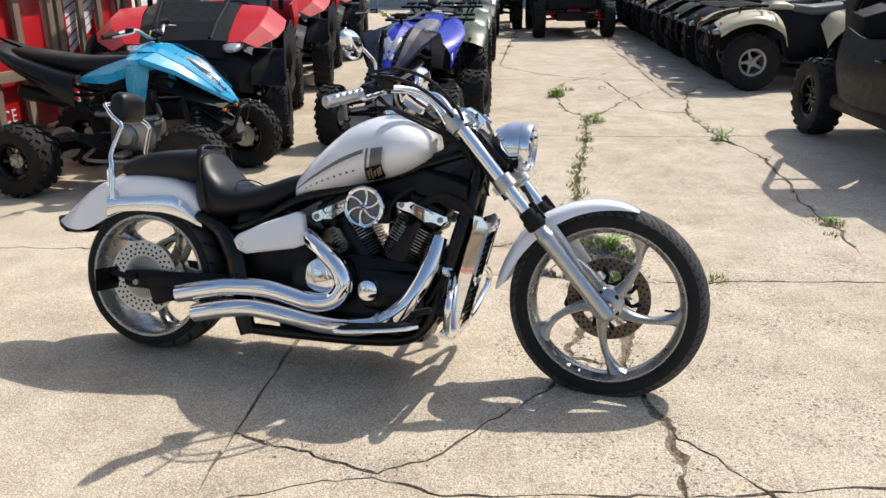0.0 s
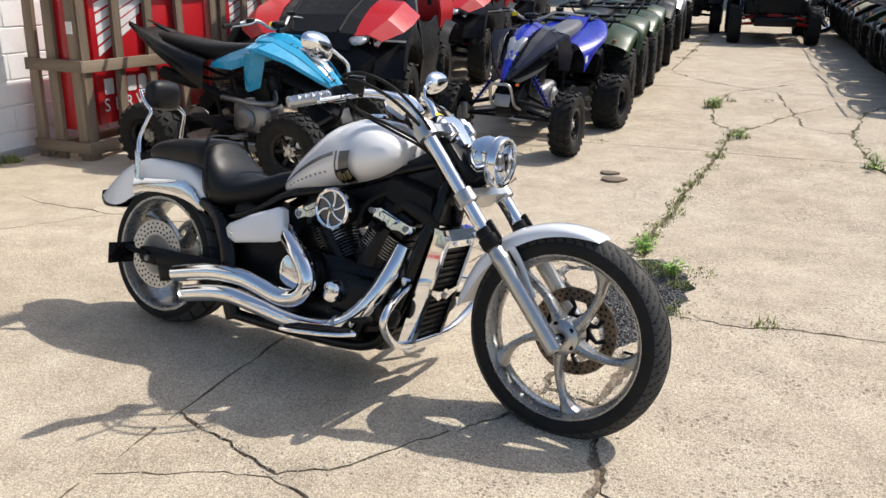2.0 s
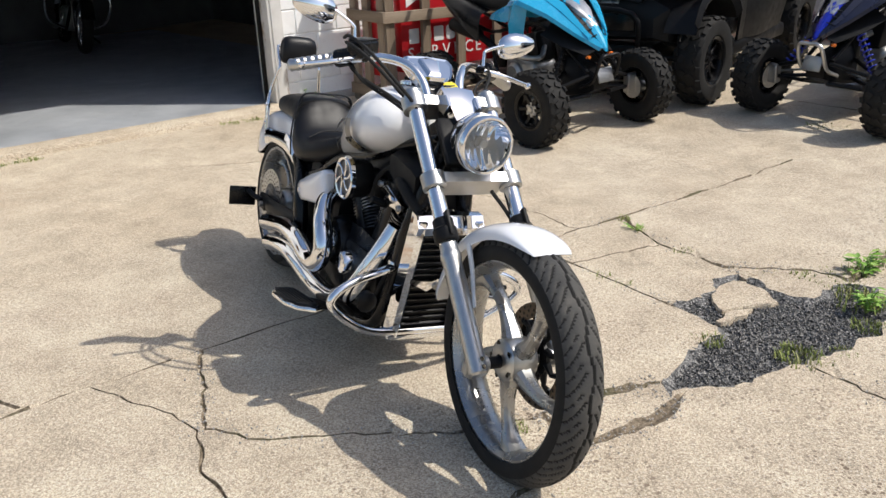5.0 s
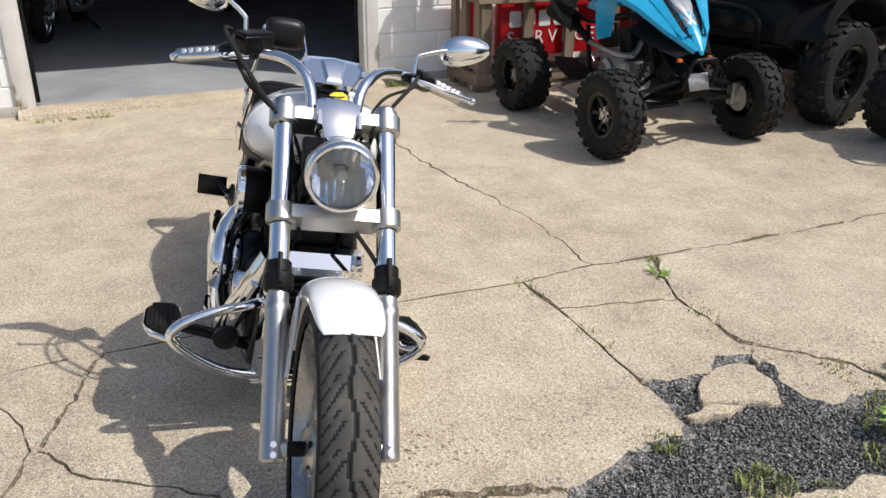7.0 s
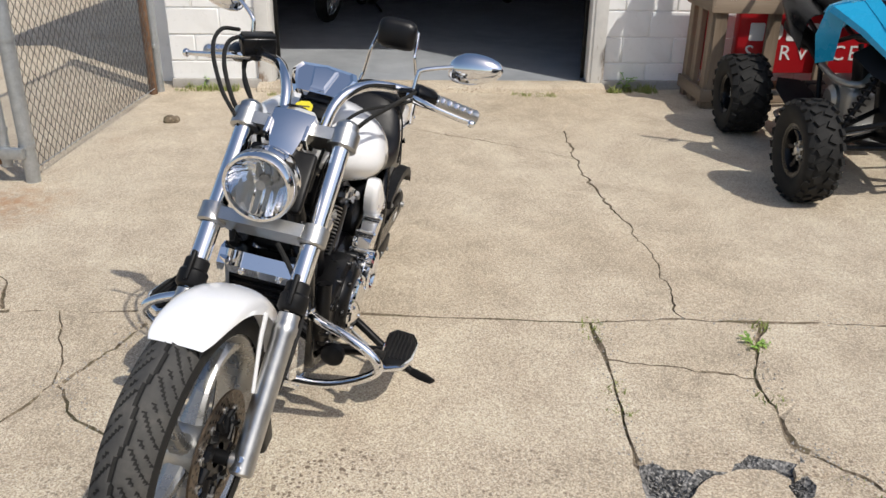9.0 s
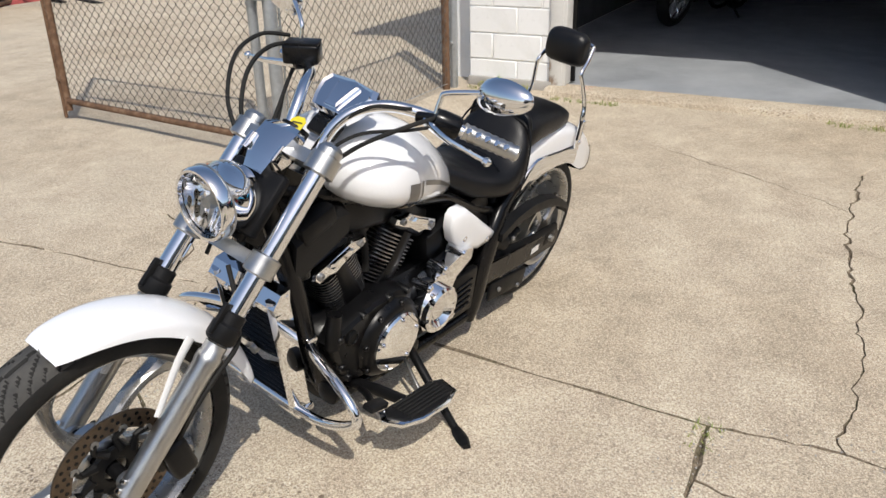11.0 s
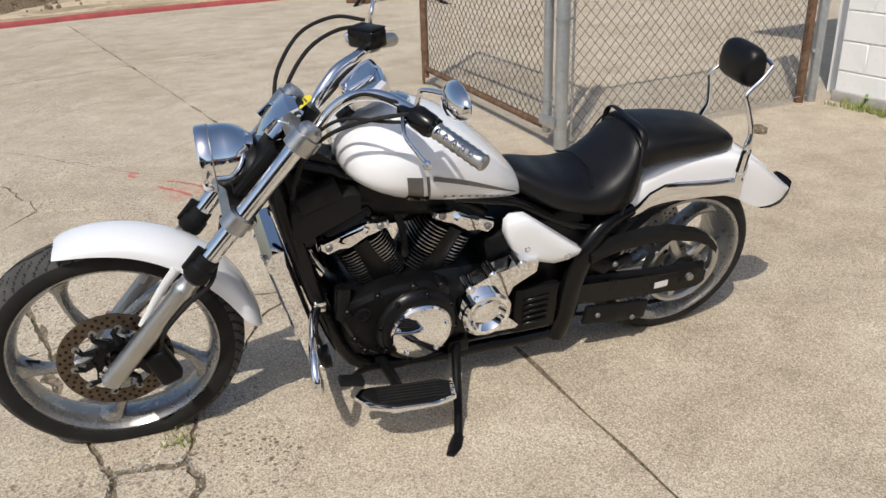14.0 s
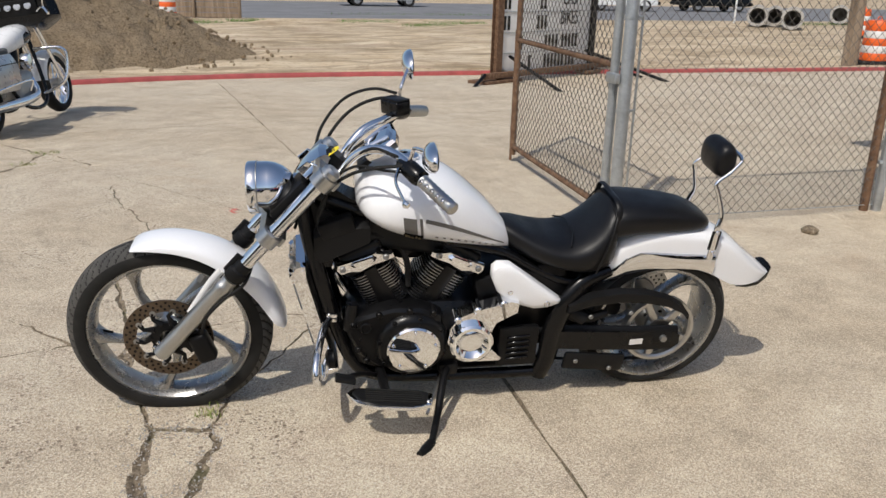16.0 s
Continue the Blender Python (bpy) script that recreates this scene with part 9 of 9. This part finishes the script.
def make_grass():
    rnd = random.Random(21)
    bm = mesh()
    spots = [(0.654, 3.726, .05, .05, 40), (0.939, 3.834, .10, .05, 90), (1.350, 3.803, .06, .06, 50), (0.212, 7.530, .10, .05, 60), (-0.441, 6.971, .16, .04, 90), (1.369, 10.004, .06, .10, 30), (0.884, 4.400, .10, .06, 80), (0.707, 4.561, .12, .035, 130),
             (-0.214, 4.490, .04, .04, 50), (-0.363, 4.568, .04, .05, 50), (-0.405, 3.948, .05, .02, 60), (0.531, 2.818, .05, .05, 60), (0.821, 2.699, .03, .02, 24), (1.182, 9.585, .10, .16, 70), (2.359, 7.219, .08, .10, 60), (2.304, 4.798, .10, .07, 90), (2.019, 7.324, .20, .03, 90),
             (1.394, 8.075, .10, .09, 70), (2.212, 4.561, .05, .05, 30), (1.158, 7.225, .06, .08, 50), (1.065, 6.615, .05, .05, 40), (-2.404, 4.339, .02, .01, 8), (1.019, 4.238, .04, .03, 30), (0.757, 13.864, .12, .06, 60), (1.044, 16.492, .15, .07, 70), (0.882, 14.894, .12, .06, 60)]
    spots += [(1.371, -1.789, .10, .04, 90), (1.221, -2.256, .12, .04, 110), (0.991, 4.233, .07, .03, 130), (1.078, 4.419, .09, .035, 170), (0.931, 4.445, .07, .03, 120), (0.624, 3.718, .05, .025, 70), (0.806, 4.499, .08, .03, 120), (0.900, 3.854, .07, .03, 110), (1.018, 3.971, .05, .025, 80)]
    for i in range(34):
        t = i / 33
        p = spline([(0.767, 4.676, 0), (0.801, 5.114, 0), (0.899, 5.514, 0), (0.950, 6.012, 0), (1.099, 6.736, 0), (1.200, 7.291, 0), (1.325, 8.228, 0), (1.583, 8.635, 0)], 8)
        q = p[int(t * (len(p) - 1))]
        if noise.noise(Vector((q.x * 4, q.y * 2.2, 0))) > -.30:
            spots.append((q.x + rnd.uniform(-.02, .02), q.y, .065, .032 + .026 * rnd.random(), 66))
    for run in ([(2.688, 9.711), (2.404, 8.531), (2.390, 7.219), (2.505, 6.685), (2.438, 5.842), (2.303, 5.016)], [(1.337, 8.369), (1.169, 8.701), (1.152, 9.586), (1.367, 10.607)], [(0.787, 12.813), (0.882, 14.894), (1.214, 18.212)], [(-0.283, 4.441), (0.349, 4.371), (0.726, 4.561)], [(-0.435, 3.948), (0.240, 3.900)]):
        for (ax, ay), (bx, by) in zip(run, run[1:]):
            n = int(math.hypot(bx - ax, by - ay) / .11)
            for i in range(n):
                x, y = ax + (bx - ax) * i / n, ay + (by - ay) * i / n
                if noise.noise(Vector((x * 3.1, y * 2.7, 4))) > .02:
                    spots.append((x + rnd.uniform(-.02, .02), y, .05, .022 + .02 * rnd.random(), 34))
    for x, y, r, h, n in spots:
        blades(bm, x, y, n, r, h, rnd, ground_z(y) - .012)
    # along the wall foot and the garage sill
    for y0, y1, n, h in ((-.72, -.25, 26, .07), (2.62, 3.05, 26, .09), (0.0, .5, 16, .03), (1.8, 2.4, 12, .03)):
        for i in range(n):
            p = GAR @ Vector((.06 + rnd.uniform(0, .10) + (.14 if 0 <= y0 < 2.5 else 0), y0 + (y1 - y0) * rnd.random(), 0))
            blades(bm, p.x, p.y, 16, .035, h * rnd.uniform(.5, 1.2), rnd)
    tagged(part("grass", bm, LEAF, smooth=False), "dry green grass growing out of the cracks", "grass", kind="stuff")
    bm = mesh()
    for cx, cy, rx, ry in ((-8.644, -24.036, 1.2, .7), (-11.888, -23.308, 1.3, .7), (-2.50, -23.30, 1.0, .6), (-10.20, -21.90, 1.0, .5), (-4.398, -24.245, .7, .3), (-29.980, -23.910, 2.4, .8), (-14.422, -29.807, 6, .4)):
        for _ in range(520):
            a, q = rnd.uniform(0, 6.283), math.sqrt(rnd.random())
            blades(bm, cx + rx * q * math.cos(a), cy + ry * q * math.sin(a), 1, .02, .16, rnd, -.18)
    tagged(part("verge_grass", bm, make_green(), smooth=False), "green verge grass beside the street", "grass", kind="stuff")


def make_green():
    a = Mat("verge_green", rough=.7, spec=.3)
    a.color(a.ramp(a.noise(3.0, 4), (.3, (.08, .15, .03)), (.7, (.15, .25, .06))))
    return a.m


def make_plant(x, y, size, n, label, seed):
    """A broad-leaved weed: stems with folded pointed leaves."""
    rnd = random.Random(seed)
    p = empty("weed", pose(x, y, ground_z(y) - .01), label, "weed", "weeds")
    stem_bm = mesh()
    leaf = mesh()
    for i in range(n):
        a = rnd.uniform(0, 6.283)
        L = size * rnd.uniform(.5, 1.1)
        out = rnd.uniform(.25, .85)
        tip = Vector((math.cos(a) * L * out, math.sin(a) * L * out, L * (1.15 - out)))
        mid = Vector((tip.x * .4, tip.y * .4, tip.z * .65))
        tube(stem_bm, [(0, 0, 0), mid, tip], [.003, .0022, .0014], 5, 3)
        for k in range(4):
            base = mid + (tip - mid) * (k / 3)
            b = a + rnd.uniform(-1.6, 1.6)
            ll = size * rnd.uniform(.20, .42)
            d = Vector((math.cos(b), math.sin(b), rnd.uniform(-.1, .45))).normalized()
            s = Vector((-math.sin(b), math.cos(b), 0)) * ll * .26
            up = Vector((0, 0, ll * .07))
            q = [base, base + d * ll * .35 + s + up, base + d * ll * .4, base + d * ll * .35 - s + up, base + d * ll * .75 + s * .6, base + d * ll * .75 - s * .6, base + d * ll - up]
            v = [leaf.verts.new(w) for w in q]
            leaf.faces.new((v[0], v[1], v[2]))
            leaf.faces.new((v[0], v[2], v[3]))
            leaf.faces.new((v[1], v[4], v[2]))
            leaf.faces.new((v[2], v[5], v[3]))
            leaf.faces.new((v[4], v[6], v[2]))
            leaf.faces.new((v[2], v[6], v[5]))
    fresh = PLANT
    part("stems", stem_bm, fresh, p)
    part("leaves", leaf, fresh, p, smooth=False)


def make_fresh():
    a = Mat("fresh_weed_leaf", rough=.5, spec=.35)
    g = a.t.nodes.new("ShaderNodeNewGeometry")
    a.color(a.ramp(g.outputs["Random Per Island"], (0, (.13, .26, .04)), (.6, (.24, .42, .07)), (1, (.36, .50, .13))))
    return a.m


PLANT = make_fresh()
make_grass()
make_plant(0.766, 4.720, .13, 14, "bright green broad-leaved weed in a crack", 1)
make_plant(0.933, 4.351, .11, 13, "bright green broad-leaved weed beside the asphalt patch", 2)
make_plant(1.182, 9.603, .17, 12, "spindly green weed in a crack", 3)
make_plant(2.370, 7.209, .16, 10, "green weed growing in a cracked joint", 4)
make_plant(-4.186, 5.175, .16, 11, "green weed at the foot of the white wall", 5)
make_plant(-4.382, 5.626, .12, 9, "green weed at the foot of the white wall", 6)
make_plant(-0.234, 4.490, .07, 7, "small green weed in a crack", 7)
make_plant(-4.352, 1.852, .10, 9, "green weed at the foot of the white wall", 8)
make_plant(1.404, 8.047, .14, 8, "yellowing weed in a crack", 9)
make_plant(2.304, 4.798, .10, 10, "green weed growing in a crack", 10)


def scatter_chips():
    """Asphalt chips in the patch and grit in the wide cracks: real stones, joined."""
    rnd = random.Random(33)
    base = [(1, 0, 0), (0, 1, 0), (-1, 0, 0), (0, -1, 0), (0, 0, 1), (0, 0, -1)]
    tri = [(0, 1, 4), (1, 2, 4), (2, 3, 4), (3, 0, 4), (1, 0, 5), (2, 1, 5), (3, 2, 5), (0, 3, 5)]
    for nm, mat, count, pick, size, lab in (
            ("asphalt_chips", GRAVEL, 6400, "patch", (.003, .009), "loose dark asphalt chips in a worn patch"),
            ("grit", PIPE, 1500, "cracks", (.0018, .0055), "pale grit and crumbs along the cracks")):
        co, faces = [], []
        made = 0
        segs = [(p, q) for h, r, pts in LINES for p, q in zip(pts, pts[1:]) if h > .0075 and max(p[1], q[1]) < 6 and min(p[1], q[1]) > 1]
        while made < count:
            if pick == "patch":
                x, y = rnd.uniform(.34, 1.1), rnd.uniform(3.28, 4.62)
                if not inside(PATCH, x, y) and rnd.random() > .03:
                    continue
                z = -.018
            else:
                p, q = rnd.choice(segs)
                t = rnd.random()
                x, y = p[0] + (q[0] - p[0]) * t + rnd.gauss(0, .035), p[1] + (q[1] - p[1]) * t + rnd.gauss(0, .035)
                z = 0
            s = rnd.uniform(*size)
            m = Euler((rnd.random() * 6, rnd.random() * 6, rnd.random() * 6)).to_matrix()
            a = len(co)
            co += [tuple(m @ Vector((v[0] * s, v[1] * s * .8, v[2] * s * .65)) + Vector((x, y, z + s * .4))) for v in base]
            faces += [(a + i, a + j, a + k) for i, j, k in tri]
            made += 1
        me = bpy.data.meshes.new(nm)
        me.from_pydata(co, [], faces)
        me.materials.append(mat)
        tagged(new(nm, me), lab, "gravel", kind="stuff")


scatter_chips()


def make_fragments():
    """Plates broken off the slab that lie loose in the worn patch."""
    for out in ([(.439, 4.093), (.427, 4.258), (.469, 4.283), (.555, 4.264), (.663, 4.186), (.612, 4.099), (.548, 3.966), (.48, 4.01)],
                [(.576, 3.871), (.559, 3.97), (.62, 4.065), (.634, 3.999), (.599, 3.869)], [(.402, 4.337), (.413, 4.415), (.469, 4.373), (.465, 4.298)]):
        edge = jagged(out + out[:1], .014, .03)[:-1]
        cx, cy = sum(p[0] for p in edge) / len(edge), sum(p[1] for p in edge) / len(edge)
        bm = mesh()
        loft(bm, [[(cx + (x - cx) * k, cy + (y - cy) * k, h + .004 * noise.noise(Vector((x * 11, y * 11, 4)))) for x, y in edge] for k, h in ((1.02, -.030), (1.0, -.004), (.965, .003), (.6, .004))])
        tagged(part("concrete_fragment", bm, CONCRETE, smooth=False), "broken loose plate of tan concrete among asphalt chips", "stone", "concrete fragments")


make_fragments()


def scraps():
    for x, y, yaw, w, l in ((0.449, 6.255, 20, .10, .21), (0.402, 6.431, 5, .07, .16)):
        out = [(w * (.8 + .25 * noise.noise(Vector((math.cos(a), math.sin(a), x)))) * math.cos(a), l * .5 * (.85 + .3 * noise.noise(Vector((math.cos(a) * 2, math.sin(a), y)))) * math.sin(a)) for a in [2 * math.pi * k / 14 for k in range(14)]]
        tagged(place(part("flat_stone", plate(mesh(), out, .014, None, .003), make_scrap()), pose(x, y, ground_z(y) + .008, 0, 0, yaw + 90)), "flat brown flake of broken concrete lying loose", "stone", "flat stones")
    bm = mesh()
    bmesh.ops.create_icosphere(bm, subdivisions=3, radius=.05)
    for v in bm.verts:
        v.co *= 1 + .35 * noise.noise(v.co * 30)
        v.co.z *= .55
    tagged(place(part("soil_clod", bm, CRACK), pose(-3.34, 1.815, .02)), "small dark clod of soil on the concrete", "clod")
    bm = mesh()
    rnd = random.Random(5)
    for i in range(3):
        blades(bm, 0, 0, 8, .02, .05, rnd)
    tagged(place(part("dead_leaf", shell(grown([[(-.04, -.02, 0), (-.04, .02, .01)], [(0, -.03, .03), (0, .03, .02)], [(.05, -.01, .0), (.05, .01, .02)]], 3), .002), make_scrap()), pose(1.768, 10.092, ground_z(10.092) + .01)), "curled dead leaf on the concrete", "leaf")


def make_scrap():
    return varied("brown_scrap", (.20, .155, .11), .85, scale=30, amount=.3, bump=.5, fine=80)


scraps()


def paint_marks():
    """Faint red spray marks on the concrete."""
    red = varied("faded_red_spray", (.62, .17, .14), .8, scale=40, amount=.3)
    for i, pts in enumerate(([(-0.045, 0.509), (-0.069, 0.570), (-0.099, 0.630), (-0.128, 0.700), (-0.145, 0.760)], [(-0.107, 0.450), (-0.160, 0.500), (-0.241, 0.658)], [(0.000, 0.175), (0.038, 0.222), (0.019, 0.274)])):
        bm = mesh()
        for x, y in [tuple(q[:2]) for q in spline([(x, y, 0) for x, y in pts], 8)]:
            for _ in range(5):
                a, r = random.uniform(0, 6.28), random.uniform(.001, .012)
                cx, cy, w = x + r * math.cos(a), y + r * math.sin(a), random.uniform(.003, .007)
                bm.faces.new([bm.verts.new((cx + w * math.cos(k * 1.05), cy + w * math.sin(k * 1.05), .0012 + .00002 * len(bm.faces))) for k in range(6)])
        tagged(part("paint_mark", bm, red, smooth=False), "faded red spray paint mark on the concrete", "paint mark", "paint marks", "stuff")


paint_marks()
